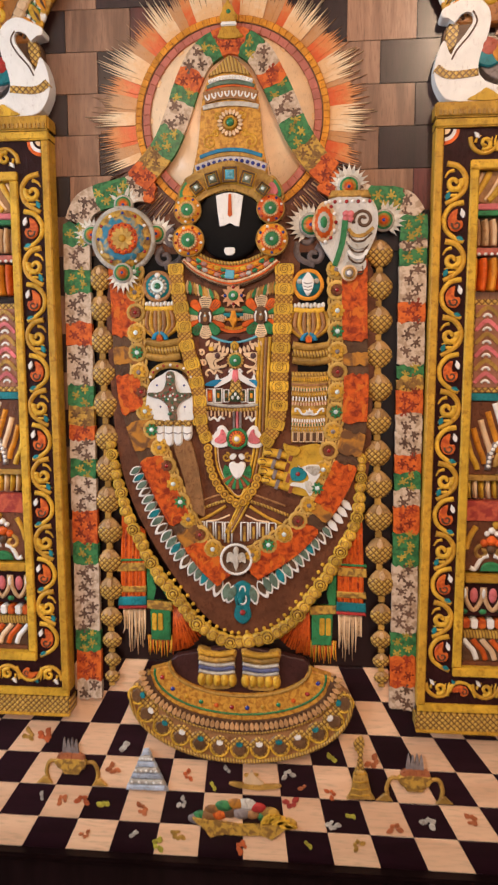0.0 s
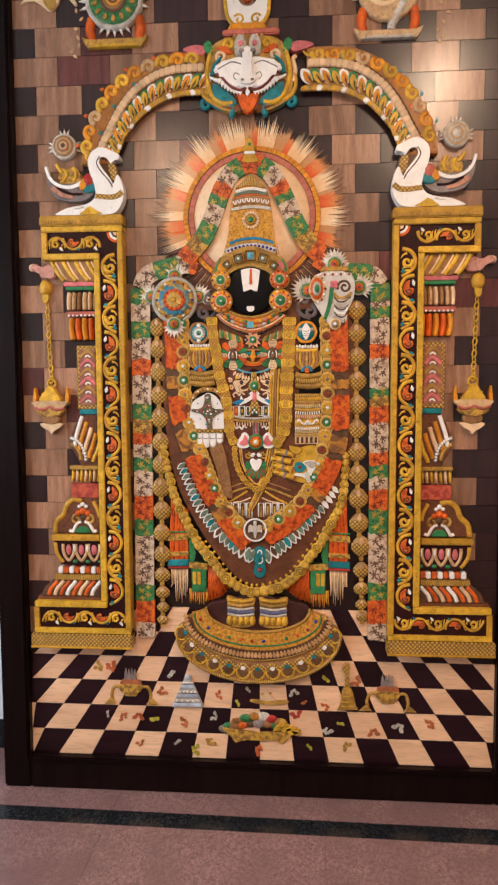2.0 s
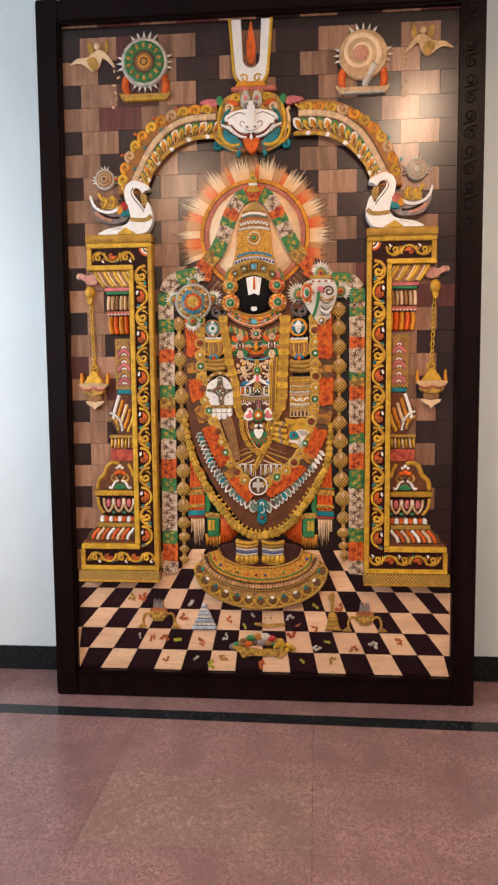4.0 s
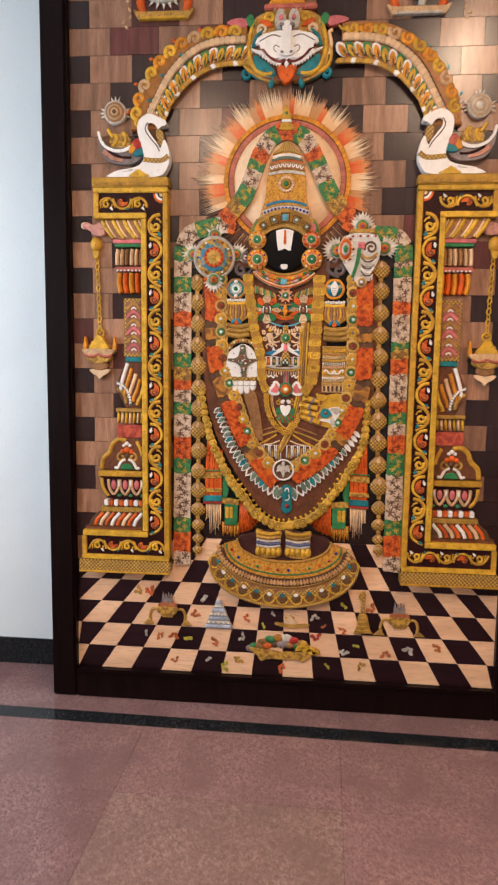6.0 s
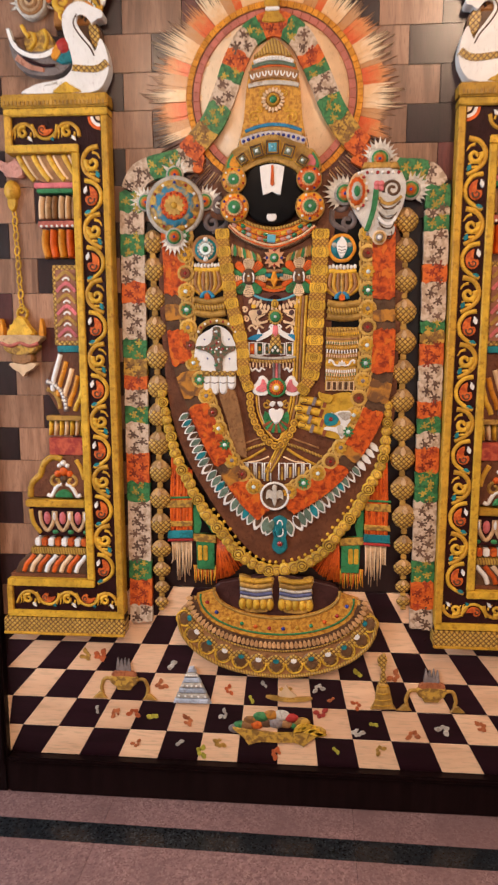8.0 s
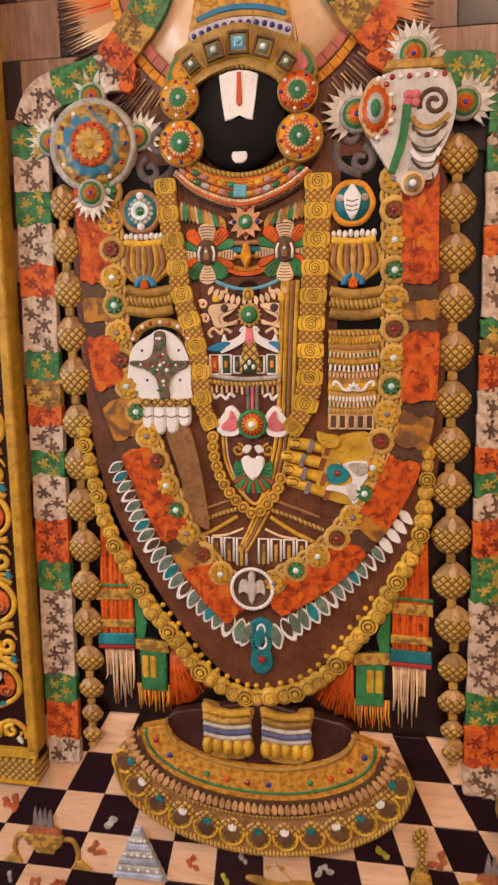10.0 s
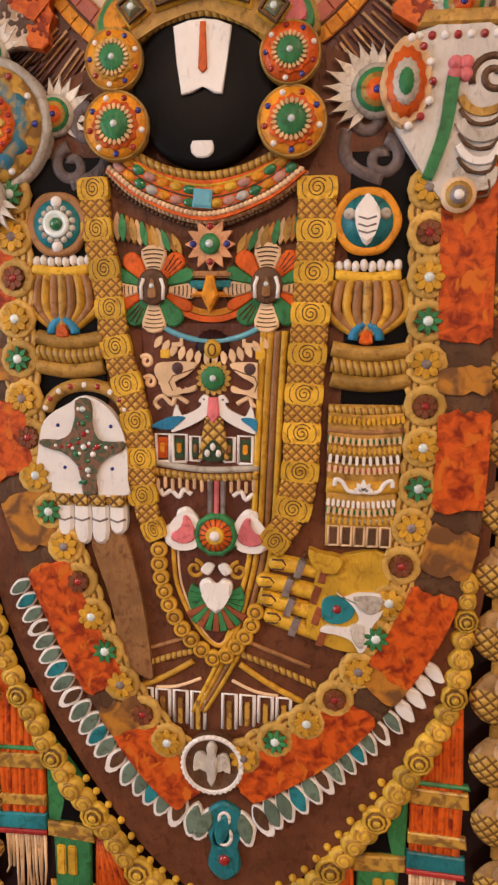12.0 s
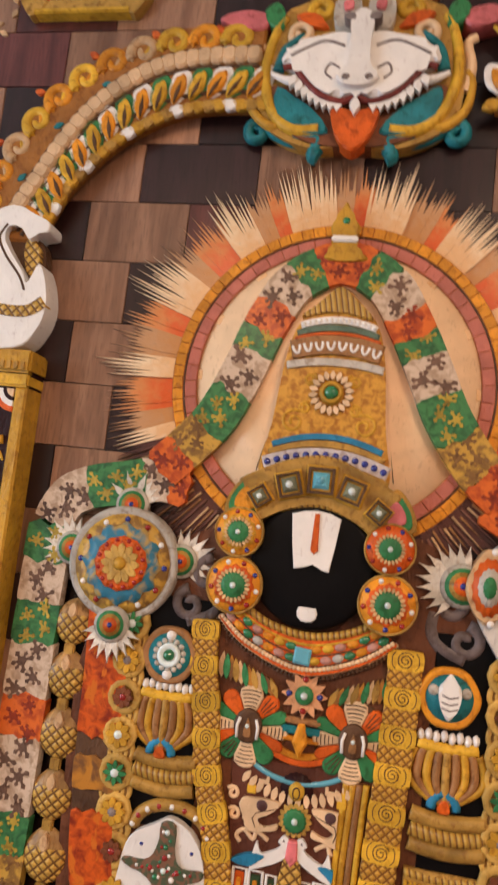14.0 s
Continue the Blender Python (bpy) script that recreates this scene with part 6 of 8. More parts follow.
for r, m in ((0.058, ORANGE), (0.048, AMBER)):
    part("crescent", ribbon(B(), arc(0.010, 1.578, r, r * 0.78, 212, 328, 16), 0.007, 0.007, -0.016, -0.023, 0.002), m, pend)
part("pearl_string", rope(B(), arc(0.010, 1.605, 0.105, 0.098, 232, 308, 24), 0.0036, -0.02, 1.0), GEMSKY, pend)
TEETH = petal_mesh("fringe_tooth", CREAM, 0.018, 0.009, 0.004, 0.3)
for x, z, a in along(arc(0.010, 1.600, 0.108, 0.104, 234, 306, 24), count=14):
    put("fringe_tooth", TEETH, pend, x, -0.019, z, a + 180, 1.0)

plate = thing("apron_panel", (0.01, -0.018, 1.10), "narrow carved apron panel with pale birds, blocks and scrolls", "ornament")
part("ground", slab(B(), [(p.x, p.y) for p in V((-0.078, 1.53), (0.075, 1.53), (0.07, 1.27), (0.05, 1.17), (0.018, 1.12), (-0.02, 1.15), (-0.045, 1.22), (-0.058, 1.28))], -0.014, -0.0205, 0.002), paint("apron_brown_paint", (0.10, 0.032, 0.018)), plate)
for s in (-1, 1):
    lim = 0.09 if s < 0 else 0.053
    def q(*pts, c=0.012):
        return [(c + s * p[0], p[1]) for p in spline(V(*pts), 4, True)]
    part("pale_beast", slab(B(), q(*[(min(px, lim), pz) for px, pz in ((0.0195, 1.480), (0.0387, 1.4827), (0.054, 1.4818), (0.069, 1.480), (0.0738, 1.4696), (0.066, 1.456), (0.063, 1.4438), (0.0525, 1.4392), (0.0387, 1.4438), (0.0226, 1.4468), (0.0226, 1.4544), (0.0342, 1.4498), (0.0433, 1.4498), (0.0494, 1.4553), (0.0433, 1.4605), (0.032, 1.4666))], c=0.014), -0.019, -0.026, 0.002), CREAM, plate)
    part("eye_dab", dome(B(), 0.014 + s * 0.044, 1.4745, 0.0078, -0.0255, 0.0015, 16), paint("mauve_brown_paint", (0.09, 0.045, 0.045)), plate)
    part("mouth_line", rope(B(), [Vector((0.014 + s * min(px, lim), pz)) for px, pz in ((0.024, 1.474), (0.036, 1.4695), (0.050, 1.465), (0.055, 1.457), (0.050, 1.447))], 0.0007, -0.0258), UMBER, plate)
    if s < 0:
        for cx, cz, rr in ((0.084, 1.482, 0.008), (0.080, 1.457, 0.008)):
            part("beast_curl", rope(B(), [Vector((0.014 + s * p.x, p.y)) for p in spiral(cx, cz, rr, 0.002, 30, 1.2)], 0.0028, -0.02, 0.9), CREAM, plate)
    part("pale_block", slab(B(), [(0.012 + s * px, pz) for px, pz in ((0.036, 1.500), (0.036, 1.510), (0.040, 1.510), (0.040, 1.505), (0.050, 1.505), (0.050, 1.500))], -0.019, -0.0235, 0.0006), CREAM, plate)
    part("yellow_block", box(B(), 0.012 + s * 0.058 - 0.006, 0.012 + s * 0.058 + 0.006, -0.0235, -0.019, 1.486, 1.497, 0.001), YELLOW, plate)
    part("scroll", rope(B(), [Vector((0.012 + s * p.x, p.y)) for p in spline(V((0.03, 1.432), (0.045, 1.44), (0.05, 1.43), (0.062, 1.44), (0.072, 1.432), (0.066, 1.424)), 4) if p.x < lim], 0.0030, -0.02, 0.9), CREAM, plate)
    part("bird", slab(B(), q(*[(min(px, lim), pz) for px, pz in ((0.0185, 1.4346), (0.0119, 1.4431), (0.0046, 1.4392), (0.0037, 1.4255), (0.0098, 1.4164), (0.0235, 1.4073), (0.0464, 1.3976), (0.0525, 1.400), (0.0464, 1.4300), (0.0400, 1.4175), (0.0304, 1.420), (0.0185, 1.4265), (0.0135, 1.4335))], c=0.014), -0.019, -0.027, 0.002), WHITE, plate)
    part("blue_wing", slab(B(), q(*[(min(px, lim), pz) for px, pz in ((0.0769, 1.4027), (0.060, 1.413), (0.044, 1.4165), (0.034, 1.4145), (0.045, 1.406), (0.0525, 1.3997))], c=0.014), -0.019, -0.0285, 0.001), BLUE, plate)
    gem(plate, "grey", 0.014 + s * 0.0115, 1.4375, 0.0014, -0.0268)
    for dx, w, h, m in ((0.062, 0.017, 0.034, ORANGE), (0.041, 0.017, 0.034, SILVER), (0.021, 0.012, 0.030, WHITE)):
        if dx > lim:
            continue
        part("block_rim", rope(B(), V(*[(0.012 + s * (dx + ax * w / 2), 1.376 + az * h / 2) for ax, az in ((-1, -1), (-1, 1), (1, 1), (1, -1), (-1, -1))]), 0.0022, -0.0205, 0.9), WHITE, plate)
        part("block_core", box(B(), 0.012 + s * dx - w * 0.36, 0.012 + s * dx + w * 0.36, -0.0225, -0.019, 1.376 - h * 0.38, 1.376 + h * 0.38, 0.001), paint("dark_green_paint", (0.035, 0.07, 0.03)) if m is not ORANGE else ORANGE, plate)
        part("block_heart", box(B(), 0.012 + s * dx - w * 0.18, 0.012 + s * dx + w * 0.18, -0.0245, -0.022, 1.376 - h * 0.16, 1.376 + h * 0.2, 0.001), AMBER if m is not WHITE else TAN, plate)
    part("scroll", rope(B(), [Vector((0.012 + s * p.x, p.y)) for p in spline(V((0.026, 1.318), (0.036, 1.324), (0.042, 1.314), (0.052, 1.322), (0.062, 1.316), (0.066, 1.324)), 4) if p.x < lim], 0.0030, -0.02, 0.9), WHITE, plate)
    part("pink_heart", slab(B(), [(0.019 + s * p.x, p.y) for p in spline(V((0.018, 1.262), (0.022, 1.285), (0.036, 1.302), (0.05, 1.298), (0.052, 1.284), (0.066, 1.276), (0.066, 1.256), (0.05, 1.248), (0.03, 1.25)), 4, True)], -0.018, -0.028, 0.004), WHITE, plate)
    part("heart_fill", slab(B(), [(0.019 + s * p.x, p.y) for p in spline(V((0.026, 1.268), (0.034, 1.29), (0.042, 1.292), (0.043, 1.278), (0.056, 1.270), (0.055, 1.260), (0.036, 1.258)), 4, True)], -0.026, -0.031, 0.002), PINK, plate)
    part("vine", rope(B(), [Vector((0.018 + s * p.x, p.y)) for p in spiral(0.028, 1.222, 0.012, 0.003, 90, 1.3)], 0.0028, -0.02, 0.9), GOLD, plate)
    part("petal_dab", slab(B(), [(0.018 + s * p.x, p.y) for p in spline(V((0.002, 1.228), (0.012, 1.232), (0.02, 1.222), (0.010, 1.216)), 3, True)], -0.019, -0.026, 0.002), WHITE, plate)
part("green_star", lathe(B(), 0.0135, 1.463, [(0.0145, -0.018), (0.0145, -0.027), (0.011, -0.0285), (0, -0.028)], 32, 16, 0.06), GREEN, plate)
petals(plate, "star_petal", petal_mesh("star_petal", LIGHTGOLD, 0.0125, 0.0068, 0.004, 0.1), 0.0135, 1.463, -0.0195, 16, 0.0095)
gem(plate, "clear", 0.0135, 1.463, 0.0042, -0.028)
part("pod_ring", lathe(B(), 0.012, 1.500, [(0.021, -0.018), (0.021, -0.0225), (0, -0.0225)], 36, 18, 0.04), MAROON, plate)
part("pod", dome(B(), 0.012, 1.498, 0.0105, -0.022, 0.006, 16, 1.0, 1.15), YELLOW, plate)
part("pod_line", rope(B(), arc(0.012, 1.497, 0.0045, 0.007, 0, 360, 14), 0.0008, -0.0275), UMBER, plate)
part("red_neck", slab(B(), [(0.008, 1.44), (0.02, 1.44), (0.022, 1.418), (0.014, 1.408), (0.006, 1.418)], -0.019, -0.030, 0.002), PINK, plate)
part("gable", slab(B(), [(0.004, 1.416), (0.025, 1.416), (0.034, 1.364), (-0.005, 1.364)], -0.019, -0.0275, 0.0015), H_OLD, plate)
part("gable_arch", slab(B(), [(p.x, p.y) for p in spline(V((0.001, 1.364), (0.003, 1.376), (0.014, 1.389), (0.025, 1.376), (0.027, 1.364), (0.014, 1.362)), 3, True)], -0.026, -0.0292, 0.001), paint("dark_green_paint", (0.035, 0.07, 0.03)), plate)
for dx in (-0.007, 0, 0.007):
    part("white_bud", dome(B(), 0.014 + dx, 1.372 + (0.008 if dx == 0 else 0), 0.0036, -0.0285, 0.003, 10, 1, 1.4), WHITE, plate)
part("white_sill", rope(B(), spline(V((-0.066, 1.358), (0.0, 1.350), (0.07, 1.354)), 4), 0.0042, -0.02, 0.9), SILVER, plate)
part("gold_sill", rope(B(), spline(V((-0.062, 1.346), (0.0, 1.340), (0.07, 1.344)), 4), 0.005, -0.02, 0.9), H_ROPE, plate)
COMB = to_mesh(box(B(), -0.002, 0.002, -0.006, 0, -0.008, 0.008, 0.0015), "comb_tooth", CREAM)
for k in range(14):
    put("comb_tooth", COMB, plate, -0.056 + 0.0092 * k, -0.0195, 1.330 + 0.003 * (k % 2))
for dx, m in ((-0.008, GREY), (0.0, PINK), (0.008, GREY)):
    part("column_strip", box(B(), 0.018 + dx - 0.003, 0.018 + dx + 0.003, -0.027, -0.018, 1.292, 1.338, 0.0015), m, plate)
cen = part("red_rosette", lathe(B(), 0.018, 1.270, [(0.027, -0.018), (0.027, -0.030), (0.022, -0.033), (0.02, -0.030), (0, -0.030)], 30, 20, 0.04), GREEN, plate)
part("rosette_red", lathe(B(), 0.018, 1.270, [(0.0205, -0.029), (0.0205, -0.032), (0.01, -0.034), (0, -0.034)], 24), ORANGE, cen)
for k in range(16):
    a = radians(22.5 * k)
    part("petal_cut", rope(B(), V((0.018 + 0.010 * math.sin(a), 1.270 + 0.010 * math.cos(a)), (0.018 + 0.021 * math.sin(a), 1.270 + 0.021 * math.cos(a))), 0.0009, -0.0328), UMBER, cen)
part("amber_ring", lathe(B(), 0.018, 1.270, [(0.0115, -0.033), (0.0115, -0.0355), (0.009, -0.0365), (0, -0.036)], 24), YELLOW, cen)
gem(cen, "white", 0.018, 1.270, 0.007, -0.035)
part("white_heart", slab(B(), [(0.018 + p.x, p.y) for p in spline(V((0, 1.205), (0.009, 1.212), (0.020, 1.207), (0.018, 1.191), (0.0, 1.167), (-0.018, 1.191), (-0.020, 1.207), (-0.009, 1.212)), 4, True)], -0.018, -0.030, 0.004), WHITE, plate)
for k in range(17):
    a = radians(-112 + 14 * k)
    ux, uz = math.sin(a), -math.cos(a)
    ln = 0.044 if abs(k - 8) < 5 else 0.036
    fan_line = V((0.018 + 0.010 * ux, 1.186 + 0.010 * uz), (0.018 + 0.028 * ux, 1.186 + 0.028 * uz), (0.018 + ln * ux, 1.186 + ln * uz))
    part("fan_leaf", ribbon(B(), fan_line, 0.0030, 0.0095, -0.018, -0.0255, 0.0012), GREEN if k < 3 or k > 13 or k % 2 else RUST, plate)

# gold chain of the apron, sash, folds and pleats
RINGLET = grooved(0.0108, 2, 0.002, [GOLD, CUT], "gold_ringlet", 0, 0, 18, 0.005)
uch = thing("ringlet_chain", (0.019, -0.02, 1.10), "thin curved chain of gold ringlets", "necklace")
for x, z, a in along(spline(V((-0.055, 1.255), (-0.055, 1.225), (-0.048, 1.189), (-0.034, 1.155), (-0.013, 1.128), (0.019, 1.105), (0.045, 1.125), (0.062, 1.15), (0.07, 1.18)), 6), count=15):
    put("gold_ringlet", RINGLET, uch, x, -0.021, z, a)
for off, m, r in ((0.012, GOLD, 0.003), (0.018, CREAM, 0.0016)):
    part("inner_line", rope(B(), spline(V((-0.05 + off, 1.255), (-0.045 + off, 1.20), (-0.015 + off * 0.7, 1.145), (0.022, 1.118 + off * 0.3), (0.05 - off * 0.5, 1.15)), 5), r, -0.02, 0.9), m, uch)
sash = thing("sash", (0.03, -0.02, 1.03), "long yellow ribbed sash crossing down the robe", "sash")
for k in range(4):
    o = 0.0085 * (k - 1.5)
    part("sash_fold", rope(B(), spline(V((0.086 + o, 1.52), (0.082 + o, 1.44), (0.079 + o, 1.35), (0.076 + o, 1.28), (0.068 + o, 1.22), (0.05 + o, 1.15), (0.026 + o * 0.8, 1.09), (-0.006 + o * 0.6, 1.028)), 6), 0.0044, -0.019, 1.0, r_end=0.0028), (YELLOW, GOLD, TAN, YELLOW)[k], sash)
for s in (-1, 1):
    fo = thing("robe_fold", (0.02 + s * 0.06, -0.018, 1.06), "gold corded fold lines across the brown robe", "robe fold", "robe folds")
    for k, (a, b2, c, r, m) in enumerate((((0.028, 1.112), (0.066, 1.10), (0.13, 1.075), 0.0042, H_ROPE), ((0.03, 1.098), (0.066, 1.075), (0.112, 1.052), 0.004, GOLD), ((0.02, 1.075), (0.05, 1.062), (0.08, 1.058), 0.0022, CREAM), ((0.036, 1.13), (0.07, 1.118), (0.12, 1.10), 0.0028, TAN))):
        part("fold_line", rope(B(), [Vector((0.018 + s * p.x, p.y)) for p in spline(V(a, b2, c), 5)], r, -0.0185, 1.0), m, fo)
    pl = thing("pleat_border", (0.02 + s * 0.05, -0.018, 1.01), "white squared pleat outlines at the robe's hem", "robe fold", "pleat borders")
    x = 0.031 if s > 0 else -0.002
    for k in range(4):
        w, h = 0.0165, 0.046 - 0.006 * k if s > 0 else 0.05 - 0.007 * k
        xx = x + s * (k * 0.0235 + 0.004)
        part("pleat", rope(B(), V((xx - 0.0085, 1.054 - h), (xx - 0.0085, 1.056), (xx + 0.0085, 1.056), (xx + 0.0085, 1.054 - h)), 0.0025, -0.0185, 1.0), WHITE, pl)
        part("pleat_core", box(B(), xx - 0.0032, xx + 0.0032, -0.0225, -0.017, 1.054 - h, 1.046, 0.001), M_YELLOW, pl)

# ---- carved pillars ----
SC = B()
rope(SC, spline(V((0.020, 0.045), (-0.006, 0.038), (-0.023, 0.014), (-0.020, -0.014), (-0.002, -0.032), (0.022, -0.044)), 5), 0.0068, 0, 0.8, r_end=0.0052)
rope(SC, spiral(0.003, 0.002, 0.0185, 0.004, 150, 1.15), 0.0072, 0, 0.9, 1, r_end=0.0042)
for p in (((0.004, 0.030), (0.016, 0.026), (0.024, 0.014)), ((-0.012, -0.016), (0.002, -0.014), (0.020, -0.018)), ((-0.004, -0.026), (0.010, -0.026), (0.024, -0.030))):
    rope(SC, spline(V(*p), 4), 0.0046, 0, 0.9, 1, r_end=0.0016)
VINE_Y = to_mesh(SC, "scroll_vine", [GOLD, YELLOW])
SC = B()
rope(SC, spline(V((-0.020, 0.045), (0.006, 0.038), (0.023, 0.014), (0.020, -0.014), (0.002, -0.032), (-0.022, -0.044)), 5), 0.0062, 0, 0.8, r_end=0.005)
slab(SC, [(p.x, p.y) for p in spline(V((-0.006, 0.030), (0.010, 0.020), (0.015, 0.002), (0.008, -0.016), (-0.008, -0.020), (-0.019, -0.008), (-0.016, 0.004), (-0.006, 0.002), (-0.004, 0.014)), 4, True)], 0, -0.006, 0.0025, 1)
rope(SC, spiral(-0.004, -0.006, 0.011, 0.003, 20, -1.0), 0.0030, -0.005, 0.9, 2, r_end=0.002)
VINE_O = to_mesh(SC, "scroll_vine", [YELLOW, M_ORANGE, UMBER])
LEAFT, LEAFW = petal_mesh("vine_leaf", TEAL, 0.020, 0.012, 0.004, 0.5), petal_mesh("vine_leaf", WHITE, 0.022, 0.011, 0.006, 0.7)


def pillar(side):
    def q(*pts):
        return [(mir(p[0], side), p[1]) for p in pts]
    def bx(name, x0, x1, yb, yf, z0, z1, m, parent, bev=0.002):
        a, b2 = sorted((mir(x0, side), mir(x1, side)))
        return part(name, box(B(), a, b2, yf, yb, z0, z1, bev), m, parent)
    th = thing("carved_pillar", (mir(-0.6, side), 0.0, 0.54), "tall carved pillar with yellow borders and painted scrollwork", "pillar", "carved pillars")
    core = part("core", slab(B(), q((-0.713, 1.898), (-0.713, 2.03), (-0.432, 2.03), (-0.424, 0.55), (-0.784, 0.55), (-0.775, 0.70), (-0.532, 0.70), (-0.527, 1.898)), 0.0, -0.040, 0.002), MAROON, th, "dark maroon core")
    bx("top_slab", -0.717, -0.428, 0, -0.054, 2.008, 2.042, GOLD, th, 0.004)
    bx("top_moulding", -0.713, -0.430, 0, -0.050, 1.988, 2.007, YELLOW, th, 0.003)
    for k in range(26):
        bx("dentil", -0.710 + 0.0107 * k, -0.7035 + 0.0107 * k, -0.05, -0.0565, 2.013, 2.024, OLDGOLD, th, 0.0008)
    bx("border", -0.713, -0.693, 0, -0.048, 1.905, 1.987, GOLD, th)
    bx("border", -0.713, -0.512, 0, -0.049, 1.896, 1.916, YELLOW, th)
    part("border", slab(B(), q((-0.450, 1.987), (-0.431, 1.987), (-0.424, 0.60), (-0.445, 0.60)), 0, -0.048, 0.003), GOLD, th)
    part("border", slab(B(), q((-0.532, 1.895), (-0.512, 1.895), (-0.509, 0.705), (-0.531, 0.705)), 0, -0.0485, 0.003), YELLOW, th)
    bx("border", -0.772, -0.510, 0, -0.0495, 0.682, 0.704, YELLOW, th)
    bx("border", -0.776, -0.757, 0, -0.048, 0.606, 0.681, GOLD, th)
    bx("border", -0.776, -0.426, 0, -0.050, 0.588, 0.607, YELLOW, th)
    bx("base_slab", -0.787, -0.422, 0, -0.056, 0.538, 0.586, H_OLD, th, 0.004)
    bx("base_moulding", -0.787, -0.422, -0.05, -0.060, 0.536, 0.544, GOLD, th, 0.002)
    # vine up the shaft and along head and foot
    for k in range(14):
        z = 0.737 + 0.0868 * k
        v = put("scroll_vine", (VINE_O, VINE_Y)[k % 2], th, mir(-0.480, side), -0.040, z, 0, 1.0 if side < 0 else -1.0, 1.0)
        for me, dx, dz, a in ((LEAFW, -0.020, 0.010, 14), (LEAFT, -0.022, -0.040, 70)) if k % 2 == 0 else ((LEAFT, 0.020, -0.036, -20),):
            c = new("vine_leaf", me)
            c.parent, c.location, c.rotation_euler = v, (dx, 0, dz), (0, radians(a), 0)
    for z, xs in ((1.951, (-0.665, -0.605, -0.545)), (0.644, (-0.715, -0.655, -0.595, -0.535, -0.482))):
        for j, x in enumerate(xs):
            v = put("scroll_vine", (VINE_Y, VINE_O)[j % 2], th, mir(x, side), -0.040, z, 90 if side < 0 else -90, 0.8, 0.78)
            c = new("vine_leaf", LEAFT if j % 2 else LEAFW)
            c.parent, c.location, c.rotation_euler = v, (0.016, 0, 0.02), (0, radians(50), 0)
    for r, m in ((0.034, ORANGE), (0.026, WHITE), (0.018, MAROON), (0.012, CREAM)):
        part("corner_fan", slab(B(), [(mir(-0.452, side), 1.985)] + [(mir(-0.452 + r * math.cos(radians(a)), side), 1.985 + r * math.sin(radians(a))) for a in range(180, 271, 10)], -0.036, -0.0425 - (0.034 - r) * 0.12, 0.001), m, th)
    # capital: ribbed scroll blocks
    cap = part("capital", slab(B(), q(*[(p.x, p.y) for p in spline(V((-0.69, 1.895), (-0.67, 1.865), (-0.645, 1.838), (-0.62, 1.825), (-0.533, 1.825), (-0.533, 1.895)), 3)]), 0, -0.030, 0.003), TAN, th)
    for j in range(4):
        x = -0.685 + 0.042 * j
        part("rib", rope(B(), mp(spline(V((x, 1.892), (x + 0.012, 1.868), (x + 0.03, 1.842), (x + 0.044, 1.828)), 4), side), 0.0075, -0.028, 0.9), YELLOW, cap)
        part("rib", rope(B(), mp(spline(V((x + 0.014, 1.892), (x + 0.026, 1.868), (x + 0.042, 1.842), (x + 0.052, 1.83)), 4), side), 0.0042, -0.028, 0.9), CREAM, cap)
    bx("pink_fillet", -0.645, -0.533, 0, -0.032, 1.808, 1.822, PINK, th)
    bx("green_fillet", -0.638, -0.533, 0, -0.031, 1.795, 1.807, GREEN, th)
    for j in range(6):
        part("fluted_tongue", rope(B(), mp(spline(V((-0.628 + 0.0185 * j, 1.788), (-0.632 + 0.0185 * j, 1.765), (-0.632 + 0.0185 * j, 1.728)), 4), side), 0.0088, 0.0, 3.2), (CREAM, BEIGE, TAN)[j % 3], th)
    bx("rose_fillet", -0.638, -0.533, 0, -0.031, 1.706, 1.722, ROSE, th)
    for j in range(7):
        gem(th, "white", mir(-0.628 + 0.0145 * j, side), 1.708, 0.0042, -0.03, "bead")
    for j in range(5):
        part("orange_petal", rope(B(), mp(spline(V((-0.622 + 0.0225 * j, 1.70), (-0.626 + 0.0235 * j, 1.665), (-0.618 + 0.022 * j, 1.625)), 4), side), 0.0112, 0.0, 2.6), (AMBER, ORANGE)[j % 2], th)
    bx("niche", -0.606, -0.533, 0, -0.026, 1.385, 1.605, H_OLD, th)
    bx("niche_field", -0.596, -0.538, -0.02, -0.0285, 1.398, 1.592, paint("dusky_rose_paint", (0.34, 0.14, 0.08)), th, 0.001)
    for j in range(6):
        z = 1.412 + 0.031 * j
        part("chevron", ribbon(B(), mp(spline(V((-0.594, z - 0.004), (-0.566, z + 0.020), (-0.540, z - 0.004)), 4), side), 0.009, 0.009, -0.027, -0.031, 0.001), (PINK, OLDGOLD)[j % 2], th)
        part("white_crescent", rope(B(), mp(arc(-0.566, z - 0.006, 0.009, 0.009, 10, 170, 8), side), 0.0032, -0.028), WHITE, th)
    # bracket with curved plumes
    bx("teal_fillet", -0.60, -0.533, 0, -0.026, 1.366, 1.384, TEAL, th)
    part("bracket", slab(B(), q((-0.598, 1.366), (-0.618, 1.33), (-0.634, 1.29), (-0.634, 1.25), (-0.60, 1.185), (-0.533, 1.185), (-0.533, 1.366)), 0, -0.020, 0.002), BROWN, th)
    for j, m in enumerate((WHITE, AMBER, CREAM, AMBER, YELLOW)):
        x = -0.605 + 0.016 * j
        part("plume", rope(B(), mp(spline(V((x + 0.012, 1.36 - 0.02 * j), (x, 1.325 - 0.022 * j), (x - 0.012, 1.285 - 0.018 * j), (x - 0.016, 1.255 - 0.014 * j)), 4), side), 0.0075, -0.018, 1.0), m, th)
